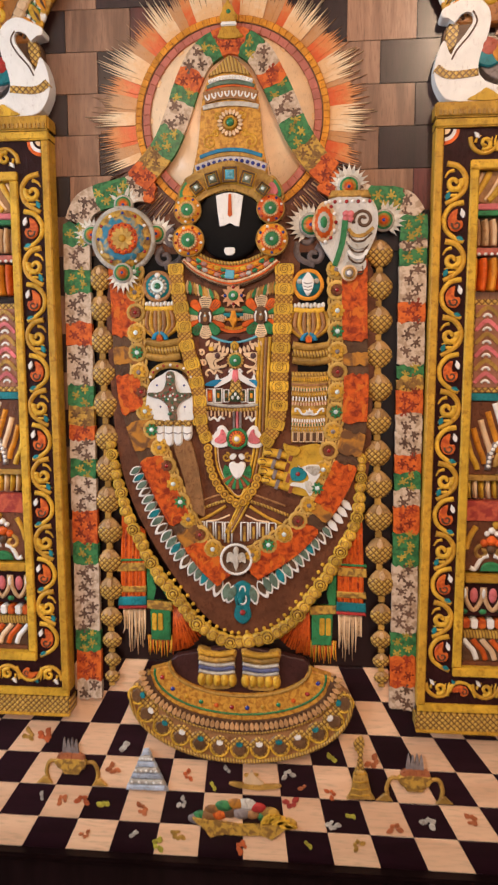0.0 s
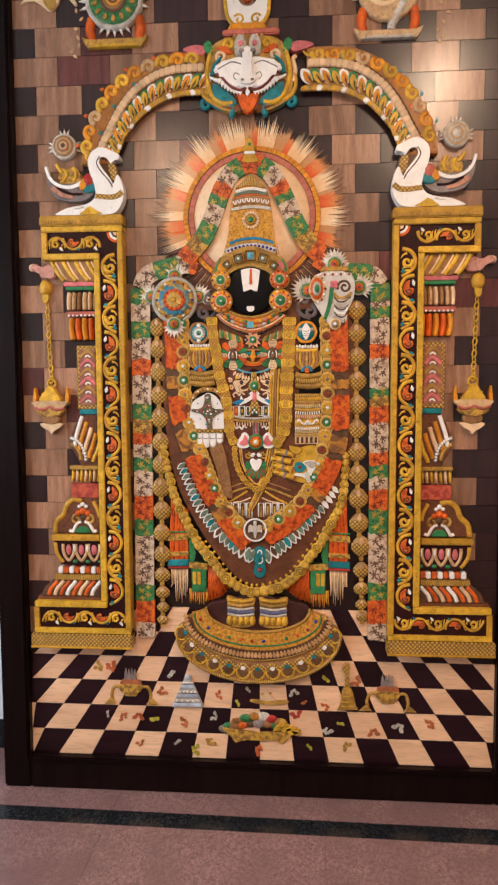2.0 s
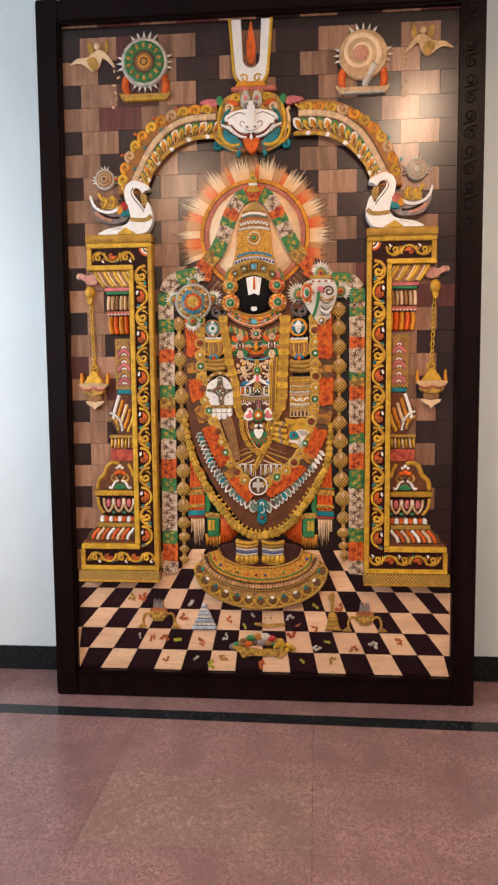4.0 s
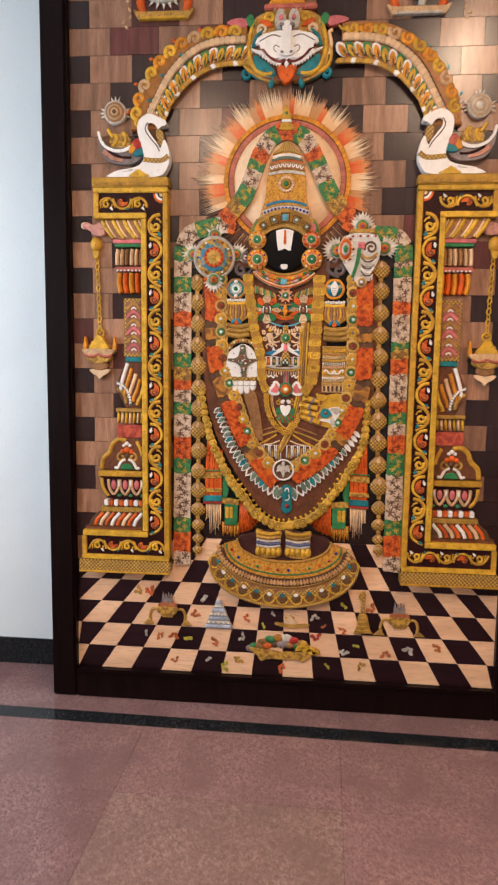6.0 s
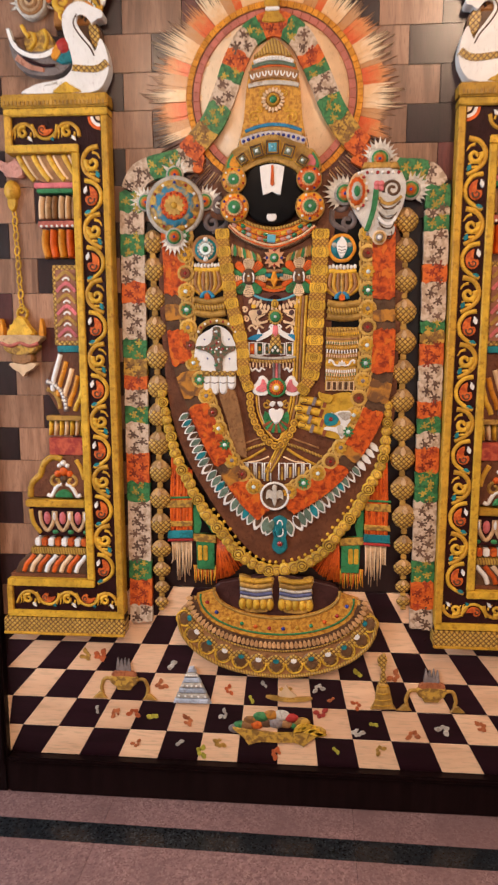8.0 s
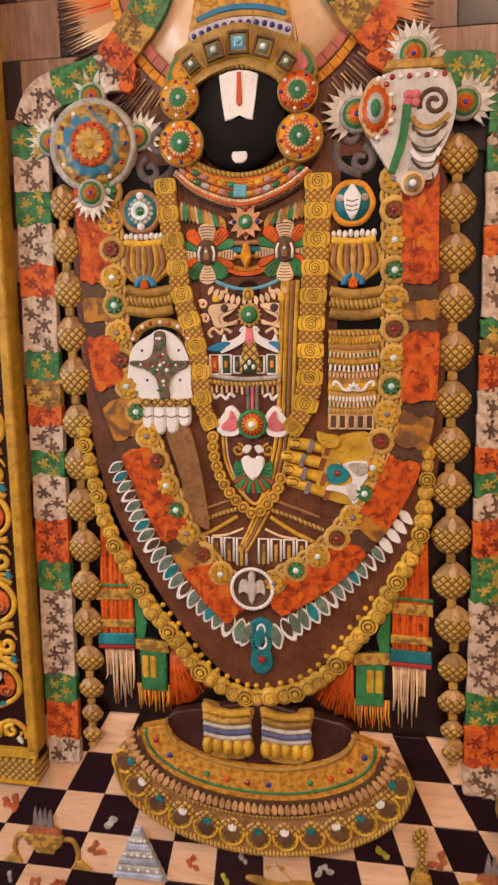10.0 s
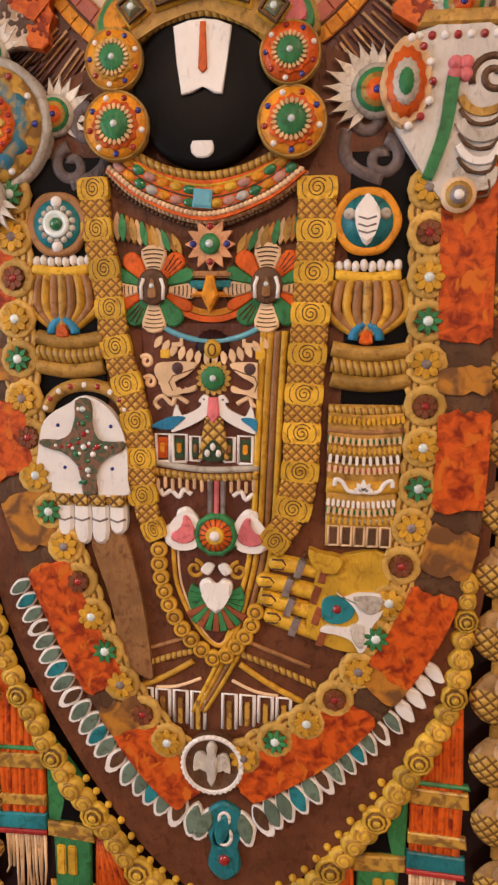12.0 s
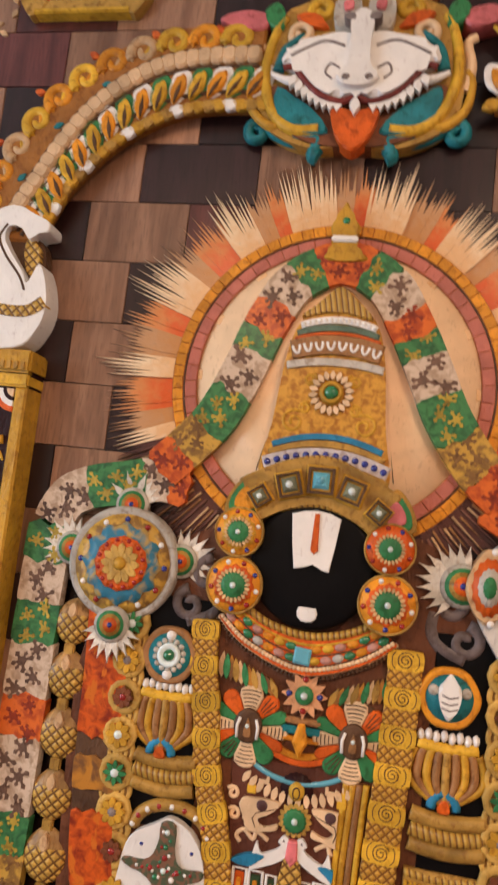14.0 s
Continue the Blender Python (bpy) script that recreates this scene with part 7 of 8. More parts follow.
    part("pearl_arc", rope(B(), mp(arc(-0.64, 1.205, 0.058, 0.078, -5, 88, 14), side), 0.0085, -0.018, 1.0), GREY, th)
    for j in range(11):
        a = radians(2 + 8 * j)
        gem(th, "white", mir(-0.64 + 0.058 * math.cos(a), side), 1.205 + 0.078 * math.sin(a), 0.0048, -0.025, "pearl")
    part("gold_arc", rope(B(), mp(arc(-0.64, 1.205, 0.040, 0.056, 0, 85, 12), side), 0.007, -0.018, 1.0), OLDGOLD, th)
    bx("gold_fillet", -0.64, -0.533, 0, -0.028, 1.172, 1.186, OLDGOLD, th)
    for j in range(7):
        part("drop", rope(B(), V((mir(-0.632 + 0.0155 * j, side), 1.17), (mir(-0.633 + 0.0155 * j, side), 1.15), (mir(-0.635 + 0.0155 * j, side), 1.128)), 0.0066, 0.0, 3.0), (YELLOW, CREAM)[j % 2], th)
    bx("red_block", -0.636, -0.533, 0, -0.026, 1.072, 1.122, mottle("red_streaked_paint", (0.50, 0.10, 0.05), (0.30, 0.04, 0.03), 60, 0.4, 0.6), th)
    # arched base niche
    part("arch_back", slab(B(), q(*[(p.x, p.y) for p in spline(V((-0.70, 0.945), (-0.688, 0.985), (-0.66, 1.015), (-0.645, 1.05), (-0.61, 1.066), (-0.533, 1.066), (-0.533, 0.945)), 4)]), 0, -0.022, 0.003), BROWN, th)
    part("arch_edge", rope(B(), mp(spline(V((-0.700, 0.945), (-0.694, 0.985), (-0.668, 1.012), (-0.655, 1.045), (-0.628, 1.064), (-0.60, 1.058)), 5), side), 0.010, -0.018, 1.0), GOLD, th)
    part("arch_edge", rope(B(), mp(spline(V((-0.56, 1.058), (-0.545, 1.03), (-0.537, 1.0)), 5), side), 0.008, -0.018, 1.0), GOLD, th)
    fx = mir(-0.598, side)
    for j, (dx, dz, rr, m) in enumerate(((0, 1.048, 0.009, WHITE), (-0.012, 1.040, 0.007, WHITE), (0.012, 1.040, 0.007, WHITE), (0, 1.022, 0.013, ORANGE), (-0.018, 1.016, 0.010, ORANGE), (0.018, 1.016, 0.010, ORANGE), (0, 1.0, 0.012, UMBER))):
        part("blossom_dab", dome(B(), fx + dx, dz, rr, -0.021, 0.008, 12), m, th)
    for s2 in (-1, 1):
        part("gold_curl", rope(B(), [Vector((fx + s2 * p.x, p.y)) for p in spiral(0.022, 0.993, 0.018, 0.005, 80, -1.0)], 0.0055, -0.020, 1.0), OLDGOLD, th)
        part("white_curl", rope(B(), [Vector((fx + s2 * p.x, p.y)) for p in spline(V((0.006, 0.985), (0.02, 0.98), (0.03, 0.965), (0.038, 0.95), (0.05, 0.954)), 4)], 0.0062, -0.020, 1.0), WHITE, th)
    part("green_dome", slab(B(), [(fx + 0.026 * math.cos(radians(a)), 0.946 + 0.024 * math.sin(radians(a))) for a in range(0, 181, 15)], -0.02, -0.030, 0.003), GREEN, th)
    bx("gold_ledge", -0.712, -0.533, 0, -0.036, 0.918, 0.940, GOLD, th, 0.004)
    part("cup_block", slab(B(), q((-0.706, 0.918), (-0.700, 0.87), (-0.680, 0.83), (-0.533, 0.83), (-0.533, 0.918)), 0, -0.024, 0.003), MAROON, th)
    for j in range(3):
        cx = -0.652 + 0.046 * j
        part("white_lotus", rope(B(), mp(spline(V((cx - 0.020, 0.905), (cx - 0.018, 0.872), (cx, 0.846), (cx + 0.018, 0.872), (cx + 0.020, 0.905)), 4), side), 0.0062, -0.022, 1.0), BEIGE, th)
        part("pink_fill", dome(B(), mir(cx, side), 0.884, 0.012, -0.022, 0.007, 12, 0.9, 1.7), PINK, th)
        part("white_bud", dome(B(), mir(cx + 0.023, side), 0.890, 0.007, -0.023, 0.009, 10, 0.8, 2.2), WHITE, th)
        part("green_fill", dome(B(), mir(cx + 0.023, side), 0.842, 0.010, -0.021, 0.006, 10, 1.1, 0.8), GREEN, th)
    part("gold_curl", rope(B(), mp(spline(V((-0.70, 0.91), (-0.694, 0.87), (-0.672, 0.838)), 4), side), 0.009, -0.018, 1.0), GOLD, th)
    for j in range(8):
        bx("red_white_tooth", -0.690 + 0.0198 * j, -0.6725 + 0.0198 * j, 0, -0.032, 0.800, 0.824, (WHITE, M_ORANGE)[j % 2], th, 0.003)
    bx("gold_fillet", -0.704, -0.533, 0, -0.033, 0.776, 0.796, H_ROPE, th, 0.003)
    part("skirt_block", slab(B(), q((-0.712, 0.775), (-0.742, 0.748), (-0.757, 0.715), (-0.533, 0.715), (-0.533, 0.775)), 0, -0.028, 0.003), UMBER, th)
    for j in range(8):
        x = -0.700 + 0.0225 * j
        part("skirt_plume", rope(B(), mp(spline(V((x + 0.006, 0.773), (x - 0.006, 0.758), (x - 0.020, 0.742), (x - 0.028, 0.720)), 4), side), 0.0078, -0.024, 1.0), (ORANGE, CREAM, ORANGE, WHITE)[j % 4], th)
    bx("brown_plinth", -0.768, -0.533, 0, -0.030, 0.703, 0.716, BROWN, th)
    return th


pillar(-1)
pillar(1)

# ---- swans on the pillars ----
def swan(side):
    th = thing("swan", (mir(-0.52, side), -0.01, 2.042), "white carved swan with a coloured tail sitting on the pillar", "swan", "swans on the pillars")
    def q(*pts):
        return [(p.x, p.y) for p in mp(spline(V(*pts), 4, True), side)]
    part("breast_hollow", slab(B(), q((-0.525, 2.236), (-0.500, 2.244), (-0.470, 2.226), (-0.448, 2.205), (-0.445, 2.160), (-0.462, 2.140), (-0.492, 2.165), (-0.520, 2.195)), -0.006, -0.026, 0.001), UMBER, th)
    part("breast_leaf", slab(B(), q((-0.478, 2.214), (-0.462, 2.216), (-0.450, 2.196), (-0.452, 2.166), (-0.462, 2.156), (-0.474, 2.182)), -0.02, -0.034, 0.003), H_OLD, th, "gold leaf on the breast")
    part("body", slab(B(), q((-0.660, 2.046), (-0.640, 2.060), (-0.612, 2.070), (-0.557, 2.079), (-0.523, 2.100), (-0.524, 2.139), (-0.537, 2.175), (-0.545, 2.212), (-0.540, 2.240), (-0.520, 2.260), (-0.492, 2.266), (-0.470, 2.256), (-0.452, 2.248), (-0.438, 2.240), (-0.438, 2.226), (-0.456, 2.222),
        (-0.466, 2.212), (-0.476, 2.224), (-0.488, 2.235), (-0.504, 2.233), (-0.508, 2.216), (-0.490, 2.188), (-0.468, 2.160), (-0.461, 2.142), (-0.452, 2.160), (-0.444, 2.176), (-0.431, 2.150), (-0.424, 2.110), (-0.434, 2.074), (-0.464, 2.046), (-0.560, 2.045)), 0, -0.044, 0.005), WHITE, th)
    part("neck_line", rope(B(), mp(spline(V((-0.505, 2.236), (-0.515, 2.214), (-0.500, 2.186), (-0.474, 2.156), (-0.462, 2.134)), 5), side), 0.0022, -0.043), UMBER, th)
    for j in range(3):
        part("tail_plume", rope(B(), mp(spline(V((-0.575 + 0.012 * j, 2.070), (-0.615 + 0.014 * j, 2.066 - 0.003 * j), (-0.655 + 0.02 * j, 2.052)), 4), side), 0.0055, -0.041, 0.8, r_end=0.002), (WHITE, SILVER, WHITE)[j], th)
    part("foot", slab(B(), q((-0.575, 2.046), (-0.555, 2.062), (-0.540, 2.072), (-0.524, 2.060), (-0.500, 2.046)), -0.03, -0.047, 0.003), YELLOW, th, "yellow webbed foot")
    part("belt", ribbon(B(), mp(spline(V((-0.428, 2.118), (-0.448, 2.104), (-0.475, 2.101), (-0.522, 2.106)), 5), side), 0.018, 0.016, -0.03, -0.046, 0.002), H_OLD, th, "gold patterned belt")
    part("tail", slab(B(), q((-0.52, 2.14), (-0.56, 2.16), (-0.62, 2.15), (-0.668, 2.165), (-0.692, 2.20), (-0.688, 2.15), (-0.66, 2.105), (-0.60, 2.092), (-0.55, 2.10)), 0, -0.034, 0.006), GREY, th)
    part("tail_white", ribbon(B(), mp(spline(V((-0.694, 2.21), (-0.678, 2.166), (-0.64, 2.142), (-0.60, 2.140), (-0.565, 2.155)), 5), side), 0.008, 0.013, -0.02, -0.040, 0.003), WHITE, th)
    part("tail_orange", ribbon(B(), mp(spline(V((-0.675, 2.14), (-0.64, 2.115), (-0.60, 2.105)), 5), side), 0.016, 0.010, -0.02, -0.038, 0.003), paint("salmon_paint", (0.52, 0.24, 0.16)), th)
    part("tail_dark", rope(B(), mp(spline(V((-0.655, 2.138), (-0.61, 2.118), (-0.57, 2.116)), 5), side), 0.004, -0.036), MAROON, th)
    part("teal_wing", slab(B(), q((-0.515, 2.13), (-0.54, 2.16), (-0.575, 2.14), (-0.55, 2.118)), -0.02, -0.042, 0.003), TEAL, th)
    part("amber_wing", slab(B(), q((-0.548, 2.155), (-0.565, 2.165), (-0.578, 2.135), (-0.562, 2.128)), -0.02, -0.0445, 0.003), AMBER, th)
    part("red_boss", dome(B(), mir(-0.545, side), 2.160, 0.026, -0.028, 0.020, 22, 1.0, 0.95), RED if side < 0 else ROSE, th)
    ri = thing("small_wheel_emblem" if side < 0 else "small_shell_emblem", (mir(-0.633, side), -0.006, 2.20), "small round wheel emblem with cream flames" if side < 0 else "small pale shell emblem with cream flames", "emblem")
    x, z = mir(-0.633, side), 2.279
    for r, m, y in ((0.042, SILVER, -0.026), (0.035, TAN, -0.029), (0.028, BEIGE, -0.031), (0.021, TAN, -0.033), (0.014, BEIGE, -0.035), (0.008, UMBER, -0.036)):
        part("ring", lathe(B(), x, z, [(r, 0.0 if r > 0.04 else y + 0.006), (r, y), (r * 0.9, y - 0.001), (0, y - 0.001)], 26), m if side < 0 or m in (SILVER,) else (BEIGE if m is TAN else SILVER), ri)
    for a in (0, 90, -90):
        for da in (-24, 0, 24):
            put("flame", FLAME, ri, x + 0.038 * math.sin(radians(a + da * 0.5)), -0.012, z + 0.038 * math.cos(radians(a + da * 0.5)), a + da, 0.62)
    be = thing("gold_beast", (mir(-0.622, side), -0.006, 2.15), "small yellow carved rider shape behind the swan", "carving", "gold carvings")
    part("beast_body", slab(B(), q((-0.645, 2.15), (-0.654, 2.185), (-0.642, 2.208), (-0.622, 2.198), (-0.606, 2.212), (-0.585, 2.198), (-0.575, 2.155)), -0.002, -0.026, 0.004), M_YELLOW, be)
    for p0, p1, p2 in (((-0.66, 2.22), (-0.652, 2.205), (-0.64, 2.19)), ((-0.60, 2.208), (-0.592, 2.185), (-0.60, 2.16)), ((-0.63, 2.20), (-0.625, 2.18), (-0.64, 2.16))):
        part("curl", rope(B(), mp(spline(V(p0, p1, p2), 4), side), 0.0055, -0.026, 1.0), YELLOW, be)


swan(-1)
swan(1)

# ---- arch ----
arch = thing("carved_arch", (AXIS, 0, 2.2), "carved arch with bead row and painted leaf bands", "arch")
BEADA = to_mesh(slab(B(), [(p.x, p.y) for p in spline(V((-0.0115, -0.0125), (0.0115, -0.0125), (0.0115, 0.0125), (-0.0115, 0.0125)), 3, True)], 0, -0.010, 0.004), "arch_bead", paint("peach_bead_paint", (0.64, 0.43, 0.25), 0.45, 0.3))
LEAFA = {m.name: petal_mesh("arch_leaf", m, 0.052, 0.022, 0.006, 0.1) for m in (YELLOW, AMBER)}
RIMA = {m.name: petal_mesh("leaf_rim", m, 0.064, 0.036, 0.004, 0.0) for m in (GREEN, WHITE)}
STEMA = petal_mesh("leaf_stem", UMBER, 0.036, 0.006, 0.003, 0.8)
EDGEA = {m.name: petal_mesh("edge_leaf", m, 0.030, 0.019, 0.008, 0.2) for m in (GOLD, WHITE, OLDGOLD)}
CURLA = {}
for nm, m in (("a", YELLOW), ("b", AMBER), ("c", BEIGE)):
    b = B()
    rope(b, spiral(0, 0, 0.023, 0.005, 200, -1.2), 0.0092, 0, 0.8, r_end=0.005)
    rope(b, spline(V((-0.018, -0.008), (-0.035, 0.002), (-0.052, -0.012)), 5), 0.0065, 0, 0.9, r_end=0.003)
    CURLA[nm] = to_mesh(b, "arch_curl", m)
for side in (-1, 1):
    bead = mp(spline(V((-0.512, 2.235), (-0.500, 2.270), (-0.474, 2.318), (-0.440, 2.380), (-0.397, 2.436), (-0.341, 2.480), (-0.291, 2.503), (-0.230, 2.514), (-0.150, 2.516)), 6), side)
    inner = mp(spline(V((-0.470, 2.215), (-0.448, 2.262), (-0.424, 2.308), (-0.364, 2.375), (-0.290, 2.420), (-0.225, 2.436), (-0.145, 2.438)), 6), side)
    outer = mp(spline(V((-0.572, 2.215), (-0.560, 2.30), (-0.510, 2.405), (-0.455, 2.470), (-0.385, 2.522), (-0.29, 2.560), (-0.145, 2.565)), 6), side)
    part("arch_body", slab(B(), [(p.x, p.y) for p in outer + inner[::-1]], 0.0, -0.030, 0.004), paint("arch_rust_paint", (0.34, 0.135, 0.03)), arch)
    for x, z, a in along(bead, count=27):
        put("arch_bead", BEADA, arch, x, -0.029, z, a, 0.84, 0.88)
    for off, m, r in ((0.0155, UMBER, 0.0022), (-0.0165, UMBER, 0.003)):
        ns = normals(bead)
        part("line", rope(B(), [p + n * off for p, n in zip(bead, ns)], r, -0.0295), m, arch)
    midl = [p for p in spline([bead[int(i * (len(bead) - 1) / 8)].lerp(inner[int(i * (len(inner) - 1) / 8)], 0.44) for i in range(9)], 5)]
    for k, (x, z, a) in enumerate(along(midl, count=15)):
        aa = a + (0 if side < 0 else 180)
        up = 34 if side < 0 else -34
        y0 = -0.028
        n = Vector((math.sin(radians(a)), math.cos(radians(a)))) * (1 if side < 0 else -1)
        if n.y < 0:
            n = -n
        ang = math.degrees(math.atan2(n.x, n.y))
        rim = put("leaf_rim", RIMA[(GREEN if k % 2 else WHITE).name], arch, x - n.x * 0.034, y0, z - n.y * 0.034, ang + up, 1.0, 0.98)
        c = new("arch_leaf", LEAFA[(YELLOW if k % 2 else AMBER).name])
        c.parent, c.location = rim, (0, -0.003, 0.0)
        c = new("leaf_stem", STEMA)
        c.parent, c.location = rim, (0.002, -0.008, 0.002)
    ns = normals(inner)
    part("inner_cord", rope(B(), [p + n * (0.020 if side < 0 else -0.020) for p, n in zip(inner, ns)], 0.0036, -0.0295), UMBER, arch)
    for k, (x, z, a) in enumerate(along(inner, count=26)):
        put("edge_leaf", EDGEA[(WHITE if k % 5 == 2 else GOLD if k % 2 else OLDGOLD).name], arch, x, -0.026, z + 0.004, (a + 90 + 18) if side < 0 else (a + 90 - 18 + (0)), 1.0)
    top = mp(spline(V((-0.552, 2.25), (-0.535, 2.33), (-0.488, 2.415), (-0.435, 2.472), (-0.37, 2.512), (-0.28, 2.540), (-0.16, 2.545)), 6), side)
    for k, (x, z, a) in enumerate(along(top, count=11)):
        m = "abcab"[k % 5]
        put("arch_curl", CURLA[m], arch, x, -0.028, z, a if side < 0 else a, 1.0 if side < 0 else -1.0, 1.0)
        if k % 2:
            put("teal_leaf", LEAFT, arch, x + 0.028, -0.028, z - 0.012, a + 120, 0.9)
        else:
            put("red_leaf", petal_mesh("red_leaf", M_ORANGE, 0.02, 0.014, 0.004, 0.4), arch, x - 0.026, -0.028, z + 0.008, a - 40, 0.9)

# ---- grinning mask at the crown of the arch ----
MX = -0.002
mask = thing("arch_mask", (MX, -0.01, 2.36), "white carved grinning mask with teal and gold leaf scrolls", "carving")


def sym(name, m, pts, yb, yf, bev=0.003, closed=True):
    for s in (-1, 1):
        part(name, slab(B(), [(MX + s * p.x, p.y) for p in spline(V(*pts), 4, True)], yb, yf, bev), m, mask)


def symrope(name, m, pts, r, yb, r_end=None, flat=1.0):
    for s in (-1, 1):
        part(name, rope(B(), [Vector((MX + s * p.x, p.y)) for p in pts], r, yb, flat, r_end=r_end), m, mask)


part("back_leaf", slab(B(), [(p.x + MX, p.y) for p in spline(V((0, 2.375), (0.06, 2.372), (0.11, 2.39), (0.14, 2.42), (0.148, 2.48), (0.135, 2.55), (0.10, 2.60), (0.05, 2.61), (0, 2.615), (-0.05, 2.61), (-0.10, 2.60), (-0.135, 2.55), (-0.148, 2.48), (-0.14, 2.42), (-0.11, 2.39), (-0.06, 2.372)), 4, True)], 0, -0.030, 0.006), OLDGOLD, mask)
part("teal_jaw", slab(B(), [(p.x + MX, p.y) for p in spline(V((0, 2.372), (0.06, 2.378), (0.105, 2.402), (0.122, 2.44), (0.118, 2.47), (0, 2.44), (-0.118, 2.47), (-0.122, 2.44), (-0.105, 2.402), (-0.06, 2.378)), 4, True)], 0, -0.034, 0.005), BROWN, mask)
part("white_face", slab(B(), [(p.x + MX, p.y) for p in spline(V((0, 2.442), (0.03, 2.438), (0.06, 2.452), (0.085, 2.480), (0.104, 2.488), (0.112, 2.500), (0.095, 2.520), (0.06, 2.528), (0.03, 2.534), (0, 2.53), (-0.03, 2.534), (-0.06, 2.528), (-0.095, 2.520), (-0.112, 2.500), (-0.104, 2.488), (-0.085, 2.480), (-0.06, 2.452), (-0.03, 2.438)), 4, True)], -0.01, -0.054, 0.008), WHITE, mask)
part("nose", slab(B(), [(p.x + MX, p.y) for p in spline(V((-0.018, 2.47), (-0.014, 2.51), (-0.016, 2.55), (0, 2.565), (0.016, 2.55), (0.014, 2.51), (0.018, 2.47), (0.030, 2.462), (0.02, 2.450), (0, 2.446), (-0.02, 2.450), (-0.030, 2.462)), 4, True)], -0.03, -0.064, 0.007), WHITE, mask)
sym("nostril", GREY, ((0.010, 2.460), (0.018, 2.463), (0.022, 2.457), (0.014, 2.454)), -0.05, -0.0652, 0.001)
symrope("lip", paint("lip_maroon_paint", (0.17, 0.03, 0.025)), spline(V((0.0, 2.440), (0.02, 2.431), (0.05, 2.440), (0.075, 2.463), (0.092, 2.484), (0.108, 2.482)), 6), 0.0048, -0.048)
symrope("fang", WHITE, spline(V((0.082, 2.466), (0.105, 2.470), (0.126, 2.480)), 6), 0.009, -0.040, 0.003)
TEE = petal_mesh("tooth", WHITE, 0.021, 0.0125, 0.010, 0.6)
for s in (-1, 1):
    for k in range(8):
        t = (k + 0.9) / 8.4
        put("tooth", TEE, mask, MX + s * (0.016 + 0.078 * t), -0.040, 2.436 + 0.042 * t * t, 180 - s * 22 * t, 1.0)
put("tooth", TEE, mask, MX, -0.046, 2.434, 180, 1.2)
part("tongue", slab(B(), [(p.x + MX, p.y) for p in spline(V((-0.034, 2.415), (-0.03, 2.425), (0, 2.418), (0.03, 2.425), (0.034, 2.415), (0.022, 2.378), (0, 2.360), (-0.022, 2.378)), 4, True)], -0.02, -0.047, 0.007), ORANGE, mask, "orange tongue")
sym("teal_cheek", TEAL, ((0.036, 2.392), (0.085, 2.394), (0.116, 2.425), (0.116, 2.462), (0.09, 2.446), (0.06, 2.425)), -0.02, -0.0385)
symrope("brow_line", GREY, spline(V((0.022, 2.512), (0.05, 2.520), (0.08, 2.508), (0.098, 2.498)), 5), 0.0022, -0.0535)
symrope("cheek_line", GREY, spline(V((0.026, 2.478), (0.04, 2.485), (0.046, 2.472), (0.036, 2.462)), 5), 0.0018, -0.0535)
symrope("teal_scroll", TEAL, spiral(0.142, 2.402, 0.018, 0.005, 150, -1.3), 0.0095, -0.014, 0.006, 1.4)
symrope("teal_scroll", TEAL, spline(V((0.110, 2.455), (0.103, 2.42), (0.082, 2.395), (0.05, 2.386), (0.056, 2.366), (0.048, 2.360)), 5), 0.0135, -0.018, 0.010, 1.5)
symrope("teal_scroll", TEAL, spline(V((0.05, 2.386), (0.09, 2.388), (0.125, 2.405), (0.14, 2.42)), 5), 0.010, -0.016, 0.007, 1.4)
symrope("gold_scroll", YELLOW, spline(V((0.05, 2.398), (0.085, 2.398), (0.115, 2.42), (0.132, 2.455), (0.137, 2.50), (0.128, 2.55), (0.115, 2.575)), 6), 0.0105, -0.030, 0.006)
symrope("gold_scroll", GOLD, spline(V((0.10, 2.43), (0.118, 2.405), (0.15, 2.43), (0.158, 2.47), (0.15, 2.49)), 6), 0.0085, -0.026, 0.005)
symrope("cream_scroll", CREAM, spline(V((0.148, 2.46), (0.155, 2.50), (0.148, 2.535), (0.16, 2.545)), 5), 0.009, -0.022, 0.006)
symrope("teal_brow", TEAL, spline(V((0.118, 2.485), (0.11, 2.52), (0.085, 2.545)), 5), 0.009, -0.035, 0.004)
symrope("cream_curl", CREAM, spiral(0.088, 2.548, 0.018, 0.005, -60, 1.2), 0.006, -0.032)
symrope("gold_curl", YELLOW, spiral(0.062, 2.585, 0.020, 0.005, -80, 1.2), 0.007, -0.030)
sym("green_leaf", GREEN, ((0.118, 2.555), (0.138, 2.562), (0.148, 2.585), (0.132, 2.60), (0.118, 2.585)), -0.01, -0.036)
sym("pink_leaf", PINK, ((0.135, 2.575), (0.16, 2.588), (0.205, 2.582), (0.215, 2.572), (0.18, 2.56), (0.15, 2.556)), 0, -0.034)
sym("orange_leaf", ORANGE, ((0.05, 2.555), (0.078, 2.558), (0.10, 2.575), (0.075, 2.58)), -0.02, -0.038)
sym("brow_plate", SILVER, ((0.008, 2.55), (0.036, 2.545), (0.044, 2.57), (0.038, 2.60), (0.018, 2.61), (0.006, 2.59)), -0.02, -0.046)
sym("eye_dab", PINK, ((0.016, 2.575), (0.028, 2.572), (0.030, 2.586), (0.018, 2.588)), -0.04, -0.050, 0.001)
sym("eye_hollow", GREY, ((0.010, 2.545), (0.024, 2.547), (0.026, 2.555), (0.012, 2.556)), -0.03, -0.0645, 0.001)
